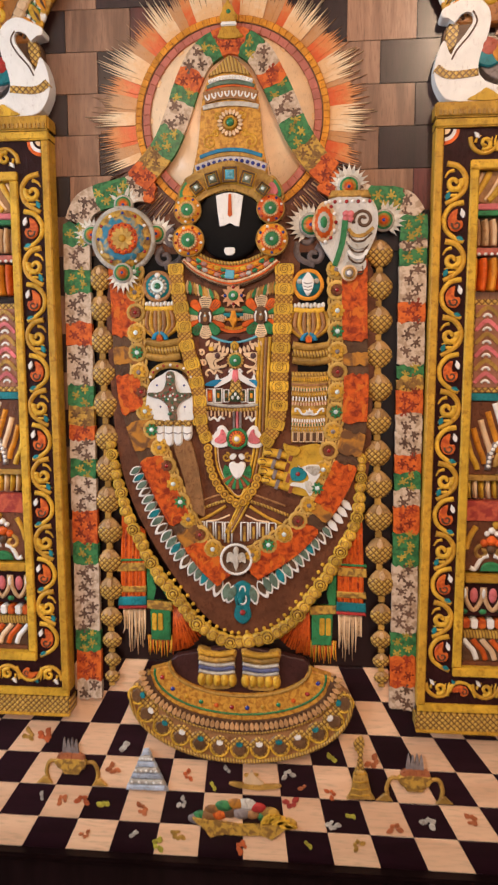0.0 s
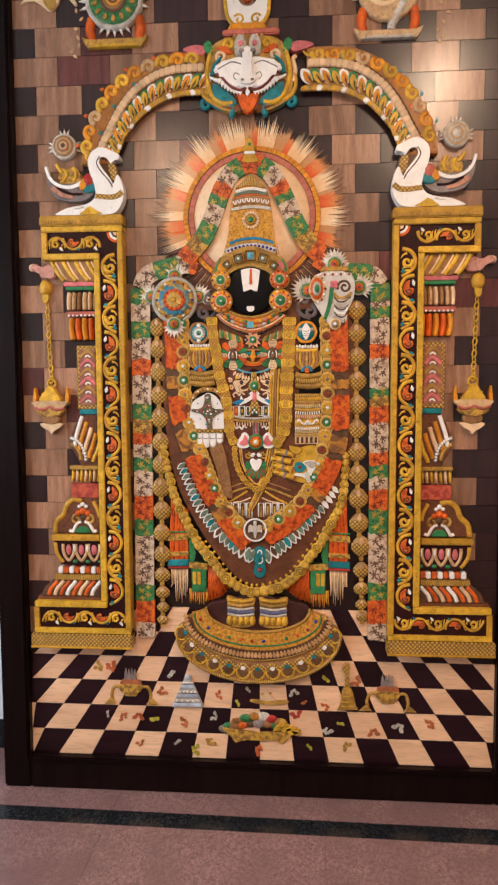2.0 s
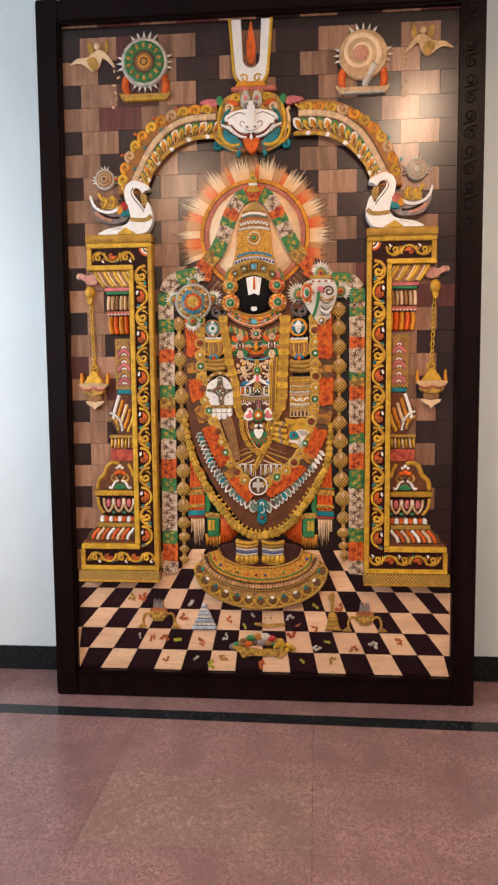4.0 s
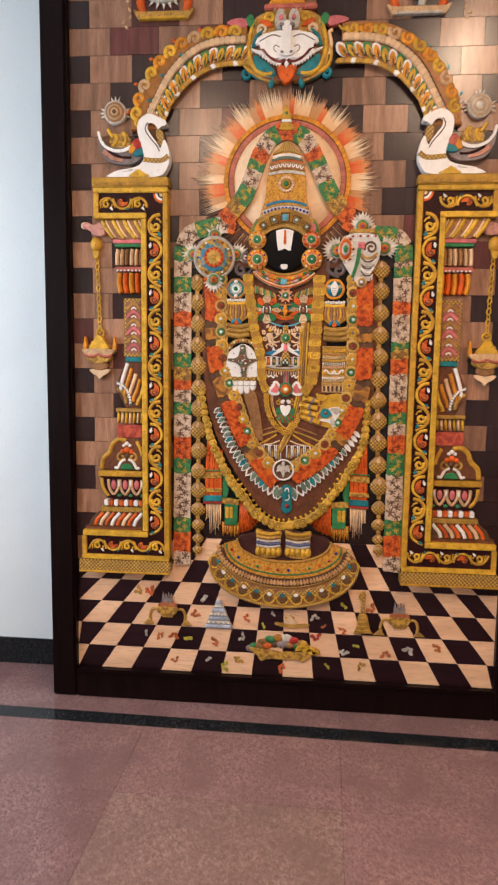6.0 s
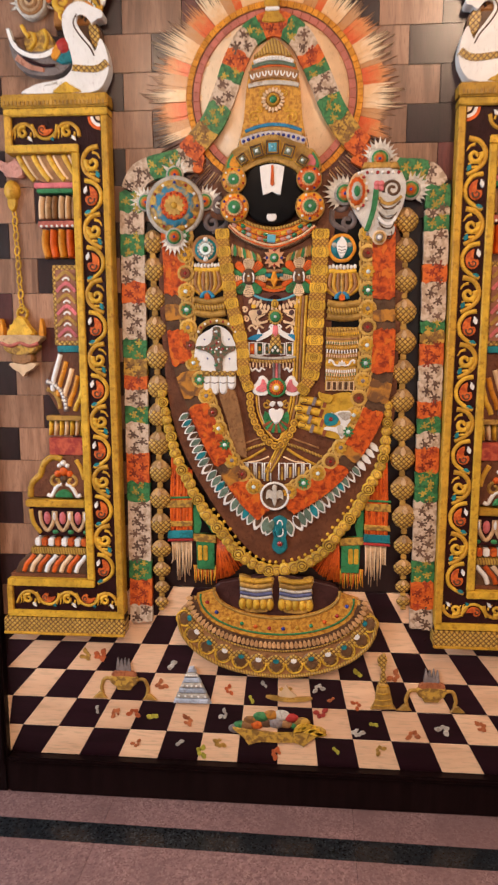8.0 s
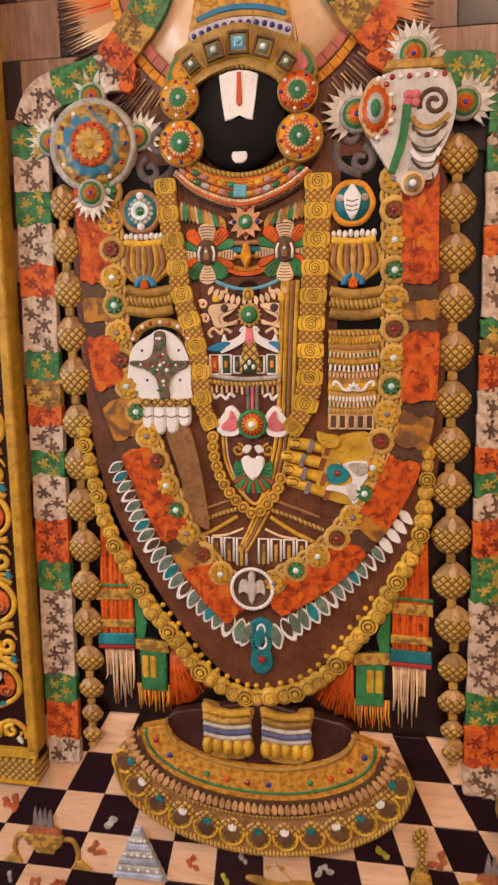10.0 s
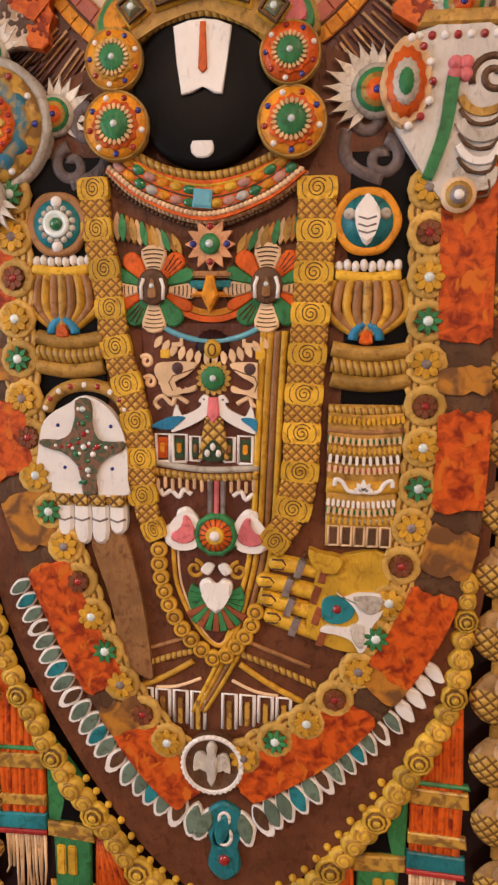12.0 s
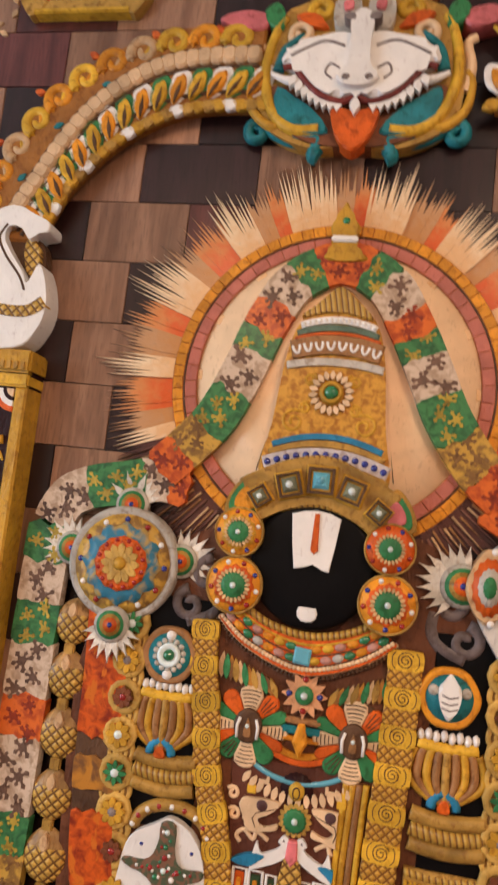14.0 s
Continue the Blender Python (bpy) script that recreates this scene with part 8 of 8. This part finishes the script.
for k in range(7):
    part("crest_leaf", dome(B(), MX - 0.045 + 0.015 * k, 2.618 + 0.006 * (1 - abs(k - 3) / 3), 0.011, -0.012, 0.02, 12, 0.8, 1.6), (BEIGE, CREAM)[k % 2], mask)

# ---- white and gold mark over the arch ----
um = thing("u_shaped_emblem", (0.0, -0.004, 2.63), "white and gold U-shaped emblem with an orange flame stroke", "emblem")
part("u_shape", slab(B(), [(p.x, p.y) for p in V((-0.092, 2.905), (-0.076, 2.72)) + arc(-0.004, 2.70, 0.073, 0.062, 180, 360, 14) + V((0.066, 2.72), (0.084, 2.905), (0.040, 2.905), (0.034, 2.76)) + arc(-0.003, 2.735, 0.034, 0.030, 0, -180, 10) + V((-0.038, 2.76), (-0.044, 2.905))], 0.0, -0.022, 0.004), WHITE, um)
for s in (-1, 1):
    part("gold_edge", rope(B(), V((-0.004 + s * 0.086, 2.905), (-0.004 + s * 0.072, 2.72)) + [Vector((-0.004 + s * p.x, p.y)) for p in arc(0, 2.70, 0.070, 0.062, 0, -90, 8)], 0.007, -0.018, 1.0), YELLOW, um)
    part("leaf_curl", rope(B(), [Vector((-0.004 + s * p.x, p.y)) for p in spiral(0.028, 2.668, 0.018, 0.004, 30, 1.1)], 0.0042, -0.020), GOLD, um)
part("flame_stroke", slab(B(), [(p.x, p.y) for p in spline(V((-0.014, 2.735), (-0.022, 2.80), (-0.012, 2.86), (-0.003, 2.90), (0.006, 2.86), (0.016, 2.80), (0.008, 2.735)), 4, True)], 0.0, -0.018, 0.003), ORANGE, um, "orange flame stroke")
part("pedestal", slab(B(), [(-0.058, 2.655), (0.05, 2.655), (0.064, 2.632), (-0.072, 2.632)], 0, -0.03, 0.004), AMBER, um)
part("foot", box(B(), -0.086, 0.102, -0.034, 0, 2.614, 2.633, 0.004), ROSE, um)

# ---- wheel and shell on stands ----
for x, z, kind in ((-0.452, 2.753, "wheel"), (0.457, 2.743, "shell")):
    em = thing(kind + "_emblem_on_stand", (x, -0.004, 2.60), "round green wheel emblem with flames on a low stand" if kind == "wheel" else "pale carved shell emblem with flames on a low stand", "emblem")
    part("disc", lathe(B(), x, z, [(0.098, 0.0), (0.098, -0.022), (0.092, -0.026), (0.086, -0.023), (0, -0.023)], 44, 20, 0.015), SILVER if kind == "wheel" else BEIGE, em)
    if kind == "wheel":
        for r, m in ((0.084, M_GREEN), (0.046, UMBER), (0.036, TAN), (0.026, AMBER), (0.018, UMBER), (0.011, OLDGOLD)):
            part("ring", lathe(B(), x, z, [(r, -0.02), (r, -0.025 - (0.09 - r) * 0.06), (r * 0.9, -0.0255 - (0.09 - r) * 0.06), (0, -0.0255 - (0.09 - r) * 0.06)], 34), m, em)
        for k in range(14):
            a = 360 / 14 * k
            put("spoke_leaf", petal_mesh("spoke_leaf", OLDGOLD, 0.024, 0.015, 0.004), em, x + 0.054 * math.sin(radians(a)), -0.027, z + 0.054 * math.cos(radians(a)), a, 0.95)
    else:
        part("spiral", rope(B(), spiral(x - 0.01, z + 0.006, 0.082, 0.01, -60, 2.2, 60), 0.013, -0.018, 0.8, r_end=0.006), CREAM, em)
        part("pink_heart", dome(B(), x - 0.012, z + 0.004, 0.032, -0.02, 0.012, 24), paint("salmon_paint", (0.52, 0.24, 0.16)), em)
        part("shell_tail", rope(B(), spline(V((x + 0.05, z - 0.04), (x + 0.03, z - 0.075), (x + 0.012, z - 0.105), (x + 0.008, z - 0.125)), 5), 0.019, -0.01, 1.1, r_end=0.012), SILVER, em)
    for a, cnt in ((0, 5), (90, 3), (-90, 3)) + (((180, 5),) if kind == "wheel" else ()):
        for k in range(cnt):
            da = (k - (cnt - 1) / 2) * 20
            put("flame", FLAME, em, x + 0.088 * math.sin(radians(a + da * 0.55)), -0.01, z + 0.088 * math.cos(radians(a + da * 0.55)), a + da, 1.15 if a == 0 else 0.95)
    for s in (-1, 1):
        part("ribbon", rope(B(), spline(V((x + s * 0.078, z - 0.055), (x + s * 0.088, z - 0.09), (x + s * 0.078, z - 0.13)), 5), 0.017, -0.004, 1.0, r_end=0.014), ORANGE, em)
        part("ribbon_end", slab(B(), [(x + s * p.x, z + p.y) for p in spline(V((0.062, -0.128), (0.094, -0.128), (0.112, -0.118), (0.10, -0.142), (0.088, -0.155), (0.070, -0.145)), 3, True)], 0, -0.022, 0.003), OLDGOLD if kind == "wheel" else BEIGE, em)
    part("stand", slab(B(), [(x - 0.075, z - 0.148), (x + 0.075, z - 0.148), (x + 0.06, z - 0.125), (x - 0.06, z - 0.125)], 0, -0.020, 0.003), OLDGOLD if kind == "wheel" else BEIGE, em)
    part("stand_lip", box(B(), x - 0.082, x + 0.082, -0.024, 0, z - 0.153, z - 0.144, 0.002), YELLOW if kind == "wheel" else SILVER, em)

# ---- pale flying shapes in the corners ----
for s in (-1, 1):
    bm = B()
    def q(*pts):
        return [(mir(p[0], s), p[1]) for p in [(v.x, v.y) for v in spline(V(*pts), 3, True)]]
    slab(bm, q((-0.775, 2.755), (-0.73, 2.765), (-0.70, 2.745), (-0.672, 2.728), (-0.645, 2.75), (-0.63, 2.785), (-0.59, 2.745), (-0.582, 2.752), (-0.622, 2.805), (-0.648, 2.815), (-0.668, 2.808), (-0.69, 2.785), (-0.74, 2.785)), 0, -0.014, 0.003, 0)
    lathe(bm, mir(-0.655, s), 2.832, [(0.014, 0), (0.014, -0.012), (0, -0.016)], 14, 0, 0, 1, 1.1, 0)
    slab(bm, q((-0.69, 2.80), (-0.70, 2.85), (-0.675, 2.84), (-0.668, 2.80)), 0, -0.008, 0.002, 1)
    slab(bm, q((-0.632, 2.80), (-0.615, 2.86), (-0.605, 2.82), (-0.62, 2.79)), 0, -0.008, 0.002, 1)
    slab(bm, q((-0.70, 2.775), (-0.668, 2.785), (-0.65, 2.75), (-0.675, 2.73)), -0.01, -0.017, 0.002, 1)
    solid("flying_relief", bm, [CREAM if s < 0 else BEIGE, OLDGOLD], "plain pale flying figure carved in low relief", "carving", "flying carvings", at=(mir(-0.67, s), 0, 2.73))
    fl_ = thing("falling_petals", (mir(-0.58, s), -0.003, 2.57), "a few pale petals falling in relief", "carving", "falling petals")
    for k in range(7):
        put("petal", petal_mesh("petal", BEIGE, 0.018, 0.010, 0.004, 0.5), fl_, mir(-0.585 + 0.012 * math.sin(k * 2.1), s), -0.002, 2.72 - 0.024 * k, 50 * k, 1.0)

# ---- hanging oil lamps ----
def oil_lamp(side):
    X = mir(-0.715, side)
    th = thing("hanging_oil_lamp", (X, -0.004, 1.30), "yellow hanging oil lamp on a chain from a pink flower hook", "lamp", "hanging oil lamps")
    def q(*pts):
        return [(X + (p.x if side < 0 else -p.x), p.y) for p in spline(V(*pts), 4, True)]
    fl2 = part("hook_flower", slab(B(), q((-0.05, 1.876), (-0.03, 1.888), (0.0, 1.87), (0.02, 1.89), (0.042, 1.855), (0.035, 1.838), (0.01, 1.838), (-0.012, 1.842), (-0.02, 1.862), (-0.042, 1.862)), 0, -0.026, 0.005), paint("soft_pink_paint", (0.58, 0.28, 0.22)), th, "pink hook flower")
    part("curl", rope(B(), [Vector((X + (p.x if side < 0 else -p.x), p.y)) for p in spiral(-0.044, 1.874, 0.012, 0.004, 0, 1.1)], 0.005, -0.012), CREAM, fl2)
    part("bulb", lathe(B(), X, 1.806, [(0.022, 0), (0.022, -0.012), (0.016, -0.022), (0, -0.026)], 20, 0, 0, 1, 1.3), GOLD, th)
    part("bulb_neck", slab(B(), q((-0.012, 1.785), (0.012, 1.785), (0.006, 1.755), (-0.006, 1.755)), 0, -0.018, 0.003), YELLOW, th)
    link = to_mesh(rope(B(), arc(0, 0, 0.0065, 0.0125, 0, 360, 14), 0.0026, 0, 1.2), "chain_link", YELLOW)
    for k in range(14):
        t = k / 13
        put("chain_link", link, th, X + (0.003 + 0.008 * t) * (1 if side < 0 else -1), -0.008, 1.745 - 0.0198 * k, 8 if k % 2 else -8, 1.0 if k % 2 else 0.75)
    xo = X + 0.012 * (1 if side < 0 else -1)
    part("ring", rope(B(), arc(xo, 1.474, 0.0145, 0.015, 0, 360, 18), 0.0045, -0.008, 1.2), YELLOW, th)
    part("lamp_roof", slab(B(), q((-0.028, 1.414), (-0.012, 1.438), (0.0, 1.46), (0.012, 1.466), (0.024, 1.458), (0.036, 1.438), (0.052, 1.414), (0.012, 1.408)), 0, -0.034, 0.006), YELLOW, th)
    part("lamp_dish", slab(B(), q((-0.046, 1.412), (0.07, 1.412), (0.064, 1.394), (0.04, 1.384), (0.012, 1.388), (-0.016, 1.384), (-0.04, 1.394)), 0, -0.040, 0.005), BEIGE, th)
    part("dish_band", rope(B(), [Vector((X + (p.x if side < 0 else -p.x), p.y)) for p in spline(V((-0.042, 1.392), (-0.015, 1.384), (0.012, 1.392), (0.04, 1.384), (0.066, 1.392)), 4)], 0.006, -0.036), ROSE, th)
    for dx in (-0.046, 0.07):
        part("spout_flame", slab(B(), q((dx - 0.006, 1.412), (dx - 0.003, 1.44), (dx, 1.46), (dx + 0.006, 1.44), (dx + 0.006, 1.412)), 0, -0.026, 0.003), AMBER, th)
    part("bowl", slab(B(), q((-0.034, 1.386), (0.058, 1.386), (0.044, 1.362), (-0.02, 1.362)), 0, -0.036, 0.005), M_YELLOW, th)
    part("stem", slab(B(), q((-0.014, 1.362), (0.04, 1.362), (0.038, 1.335), (-0.012, 1.335)), 0, -0.032, 0.005), TAN, th)
    part("drop", slab(B(), q((-0.024, 1.335), (0.05, 1.335), (0.04, 1.318), (0.02, 1.308), (0.013, 1.296), (0.006, 1.308), (-0.014, 1.318)), 0, -0.028, 0.004), CREAM, th)


oil_lamp(-1)
oil_lamp(1)

# ---- offerings painted and carved on the chequered ground ----
th = thing("stepped_silver_cone", (-0.23, -0.004, 0.31), "blue-grey stepped cone ornament on the chequered floor", "ornament")
for k in range(7):
    w0, w1 = 0.057 - 0.0075 * k, 0.051 - 0.0075 * k
    z0 = 0.312 + 0.0168 * k
    part("step", slab(B(), [(-0.232 - w0, z0), (-0.230 + w0, z0 + 0.002), (-0.232 + w1, z0 + 0.0166), (-0.234 - w1, z0 + 0.0150)], -0.004, -0.018, 0.003), paint("blue_grey_paint", (0.42, 0.47, 0.56), 0.4, 0.5) if k % 2 == 0 else SILVER, th)
    if k % 2:
        for j in range(5):
            gem(th, "white", -0.232 + w0 * 0.8 * (j - 2) / 2, z0 + 0.008, 0.004, -0.017)
th = thing("brass_hand_bell", (0.335, -0.004, 0.315), "carved brass bell with a tall grip", "bell")
part("cup", slab(B(), [(p.x, p.y) for p in V((0.302, 0.318), (0.376, 0.321), (0.362, 0.34), (0.356, 0.385), (0.346, 0.402), (0.325, 0.402), (0.318, 0.385), (0.314, 0.34))], -0.003, -0.020, 0.004), OLDGOLD, th)
part("grip", slab(B(), [(p.x, p.y) for p in spline(V((0.327, 0.402), (0.331, 0.43), (0.326, 0.455), (0.318, 0.47), (0.328, 0.485), (0.34, 0.49), (0.346, 0.47), (0.338, 0.45), (0.342, 0.43), (0.344, 0.402)), 4, True)], -0.003, -0.018, 0.004), H_OLD, th)
for z in (0.335, 0.352, 0.372, 0.395):
    part("band", rope(B(), V((0.312 + (z - 0.335) * 0.12, z), (0.336, z - 0.003), (0.362 - (z - 0.335) * 0.16, z + 0.001)), 0.0032, -0.018), GOLD, th)
for X, s in ((-0.440, -1), (0.478, 1)):
    th = thing("incense_burner", (X, -0.004, 0.315), "ochre spouted burner with grey smoke and curved arms", "incense burner", "incense burners")
    part("pot", slab(B(), [(X + p.x, 0.36 + p.y) for p in spline(V((-0.03, 0.0), (0.03, 0.0), (0.04, 0.018), (0.034, 0.03), (-0.036, 0.03), (-0.042, 0.018)), 3, True)], -0.003, -0.016, 0.003), M_YELLOW, th)
    part("coal_bed", slab(B(), [(X + p.x, 0.388 + p.y) for p in spline(V((-0.034, 0.0), (0.034, 0.0), (0.028, 0.018), (-0.028, 0.018)), 3, True)], -0.003, -0.014, 0.002), paint("coal_red_paint", (0.36, 0.12, 0.05)), th)
    for k in range(4):
        part("smoke", slab(B(), [(X - 0.018 + 0.011 * k + p.x, 0.402 + p.y) for p in spline(V((-0.006, 0), (-0.004, 0.03), (0, 0.048 - 0.004 * (k % 2)), (0.004, 0.03), (0.006, 0)), 3, True)], -0.003, -0.010 - 0.0005 * k, 0.001), GREY, th)
    for d in (-1, 1):
        part("arm", rope(B(), spline(V((X + d * 0.03, 0.375), (X + d * 0.06, 0.378), (X + d * 0.072, 0.35), (X + d * 0.07, 0.328), (X + d * 0.088, 0.316)), 5), 0.0058, -0.004, 1.0), OLDGOLD, th)
        part("foot", slab(B(), [(X + d * 0.055, 0.315), (X + d * 0.10, 0.315), (X + d * 0.08, 0.334), (X + d * 0.068, 0.334)], -0.003, -0.012, 0.002), OLDGOLD, th)
    part("stand", slab(B(), [(X - 0.02, 0.345), (X + 0.02, 0.345), (X + 0.03, 0.362), (X - 0.03, 0.362)], -0.003, -0.013, 0.002), OLDGOLD, th)
th = thing("offering_tray", (0.025, -0.004, 0.18), "gold tray heaped with coloured fruit and flowers", "tray")
part("tray", slab(B(), [(p.x, p.y) for p in spline(V((-0.11, 0.24), (-0.07, 0.205), (-0.06, 0.182), (-0.04, 0.196), (0.03, 0.196), (0.09, 0.198), (0.105, 0.184), (0.12, 0.205), (0.156, 0.235), (0.02, 0.225)), 3, True)], -0.003, -0.014, 0.003), M_YELLOW, th)
rng = random.Random(11)
for k in range(17):
    t = k / 16
    x = -0.10 + 0.245 * t
    h = 0.232 + 0.05 * math.sin(math.pi * t) * (0.45 + 0.55 * (k % 2))
    part("fruit", dome(B(), x, h, 0.019 + rng.uniform(-0.003, 0.005), -0.004, 0.0065 + 0.001 * (k % 3), 14, 1.2, 0.8), (GREY, M_GREEN, TAN, M_RUST, M_ORANGE, M_GREEN, UMBER, M_RUST, GREY, SILVER, TAN, RED, M_GREEN, M_YELLOW, M_RUST, YELLOW, M_YELLOW)[k], th)
for k in range(7):
    put("banana", petal_mesh("banana", YELLOW, 0.04, 0.013, 0.009, 0.3), th, 0.075 + 0.010 * k, -0.010, 0.232 + 0.004 * k % 0.01, 40 + 10 * k, 1.0)
th = thing("small_brass_dish", (0.06, -0.004, 0.33), "small brass dish with a pointed heap", "dish")
part("dish", slab(B(), [(p.x, p.y) for p in spline(V((-0.004, 0.336), (0.06, 0.328), (0.126, 0.336), (0.12, 0.346), (0.06, 0.342), (0.0, 0.346)), 3, True)], -0.003, -0.012, 0.002), OLDGOLD, th)
part("offering", slab(B(), [(p.x, p.y) for p in spline(V((0.03, 0.344), (0.045, 0.37), (0.052, 0.38), (0.06, 0.365), (0.085, 0.344)), 3, True)], -0.003, -0.010, 0.002), CREAM, th)
FLP = {m.name: petal_mesh("petal", n, 0.024, 0.022, 0.003, 0.3) for m, n in ((ORANGE, paint("leaf_red_orange_paint", (0.52, 0.12, 0.04))), (RED, paint("leaf_crimson_paint", (0.36, 0.05, 0.04))), (WHITE, SILVER), (OLDGOLD, OLDGOLD), (YELLOW, paint("leaf_lime_paint", (0.42, 0.38, 0.05))), (M_ORANGE, paint("leaf_russet_paint", (0.42, 0.13, 0.05))))}
for k, (x, z, m, n) in enumerate(((-0.560, 0.452, OLDGOLD, 6), (-0.512, 0.454, ORANGE, 7), (-0.301, 0.433, WHITE, 3), (-0.326, 0.365, M_ORANGE, 6), (-0.120, 0.357, ORANGE, 4), (-0.048, 0.334, YELLOW, 3), (-0.471, 0.264, M_ORANGE, 5), (-0.415, 0.267, ORANGE, 4), (-0.352, 0.251, YELLOW, 3),
                               (-0.250, 0.251, M_ORANGE, 5), (-0.138, 0.277, WHITE, 4), (-0.410, 0.168, M_ORANGE, 4), (-0.280, 0.180, WHITE, 3), (-0.150, 0.182, OLDGOLD, 5), (-0.205, 0.150, YELLOW, 4), (0.024, 0.155, ORANGE, 5), (0.148, 0.372, WHITE, 4), (0.193, 0.335, M_ORANGE, 2),
                               (0.260, 0.324, ORANGE, 4), (0.259, 0.418, YELLOW, 3), (0.368, 0.421, M_ORANGE, 4), (0.156, 0.294, RED, 4), (0.268, 0.237, WHITE, 5), (0.312, 0.271, YELLOW, 3), (0.206, 0.181, YELLOW, 3), (0.335, 0.182, OLDGOLD, 4), (0.430, 0.234, M_ORANGE, 4), (0.517, 0.256, WHITE, 4), (0.624, 0.272, M_ORANGE, 5), (-0.017, 0.371, WHITE, 2), (-0.535, 0.271, WHITE, 3), (0.05, 0.362, OLDGOLD, 4))):
    f = thing("scattered_flower", (x, -0.004, z), "small flat flower inlaid on the chequered floor", "flower", "scattered flowers")
    for j in range(n):
        a = k * 37 + (290 if n > 3 else 150) * j / n
        put("petal", FLP[m.name], f, x + 0.003 * math.sin(radians(a)), -0.0038 - 0.0006 * (j % 2), z + 0.003 * math.cos(radians(a)), a, 0.62 + 0.12 * math.sin(k), 0.62 + 0.12 * math.sin(k) + 0.22 * math.cos(j * 2.3))

# ---- inlaid wooden squares of the board ----
ROW = 0.0957
SQ = {}


def square(w, mat, key):
    if (round(w, 4), key) not in SQ:
        SQ[(round(w, 4), key)] = to_mesh(box(B(), -w / 2 + 0.0006, w / 2 - 0.0006, -0.003, 0.003, -ROW / 2 + 0.0006, ROW / 2 - 0.0006, 0.0008), "inlay_square", mat)
    return SQ[(round(w, 4), key)]


rng = random.Random(3)
IX0, IX1, IZ0, IZ1 = FX0 + FW, FX1 - FW, 0.118, FZ1 - FW
z = 2.295 - ROW * 18
row = 0
while z < IZ1 - 0.01:
    zc = z + ROW / 2
    if zc > 0.55:
        start, wl = (-0.81, 0.155) if row % 2 == 0 else (-0.733, 0.16)
        x, light = start - 0.336, True
        while x < IX1:
            w = wl if light else 0.336 - wl
            a, b2 = max(x, IX0), min(x + w, IX1)
            if zc < 1.76:
                if a < -0.40:
                    b2 = min(b2, -0.418)
                elif b2 > 0.45:
                    a = max(a, 0.474)
            hidden = zc < 1.76 and -0.41 < (a + b2) / 2 < 0.47
            if b2 - a > 0.015 and not hidden:
                kind = "l" if light else ("r" if rng.random() < 0.13 else "d")
                ob = put("inlay_square", square(b2 - a, {"l": LIGHTWOOD, "d": DARKWOOD, "r": REDWOOD}[kind], kind), board, (a + b2) / 2, rng.uniform(-0.0004, 0.0004), zc)
                if zc + ROW / 2 > IZ1:
                    ob.scale = (1, 1, max(0.1, 2 * (IZ1 - zc) / ROW))
            x += w
            light = not light
    z += ROW
    row += 1

# chequered floor drawn in perspective in two woods
ROWS_Z = [0.119, 0.212, 0.308, 0.401, 0.493, 0.585, 0.675]


def col_x(k, z):
    return 0.0265 + k * (0.1231 - 0.110 * (z - 0.124))


for j in range(6):
    z0, z1 = ROWS_Z[j], ROWS_Z[j + 1]
    for k in range(-10, 10):
        q = [(col_x(k, z0), z0), (col_x(k + 1, z0), z0), (col_x(k + 1, z1), z1), (col_x(k, z1), z1)]
        q = [(min(max(x, IX0), IX1), zz) for x, zz in q]
        if max(p[0] for p in q) - min(p[0] for p in q) < 0.01 or abs(q[1][0] - q[0][0]) + abs(q[2][0] - q[3][0]) < 0.01:
            continue
        if q[2][0] - q[3][0] < 1e-4:
            q = q[:3]
        elif q[1][0] - q[0][0] < 1e-4:
            q = q[1:]
        cx, cz = sum(p[0] for p in q) / len(q), sum(p[1] for p in q) / len(q)
        q = [(cx + (x - cx) * 0.992, cz + (zz - cz) * 0.99) for x, zz in q]
        part("chequer_tile", slab(B(), q, 0.003, -0.0045, 0.0008), TILEPALE if (j + k) % 2 == 0 else TILEDARK, board)

# ---- floor slabs ----
floor.rotation_euler = (0, 0, radians(-0.8))


def floor_slab(x0, x1, y0, y1, mat, name="floor_slab"):
    x0, x1, y0, y1 = max(x0, R["x0"]), min(x1, R["x1"]), max(y0, R["y0"]), min(y1, R["y1"])
    ob = new(name, to_mesh(box(B(), x0 + 0.0004, x1 - 0.0004, y0 + 0.0004, y1 - 0.0004, -0.02, 0, 0.0003), name, mat))
    ob.parent = floor


XS = [-2.6, -1.9, -1.17, -0.475, 0.255, 0.985, 1.715, 2.6]
for x0, x1 in zip(XS, XS[1:]):
    floor_slab(x0, x1, -0.156, 0.245, PINKSTONE)
    floor_slab(x0, x1, -0.237, -0.156, BLACKSTONE, "border_slab")
    for k, (y0, y1) in enumerate(((-0.64, -0.237), (-1.04, -0.64), (-1.7, -1.04), (-2.4, -1.7), (-3.1, -2.4), (-3.8, -3.1), (-4.5, -3.8), (-5.2, -4.5))):
        floor_slab(x0, x1, y0, y1, PALESTONE if k == 1 and -0.6 < x0 < 0.2 else PINKSTONE)
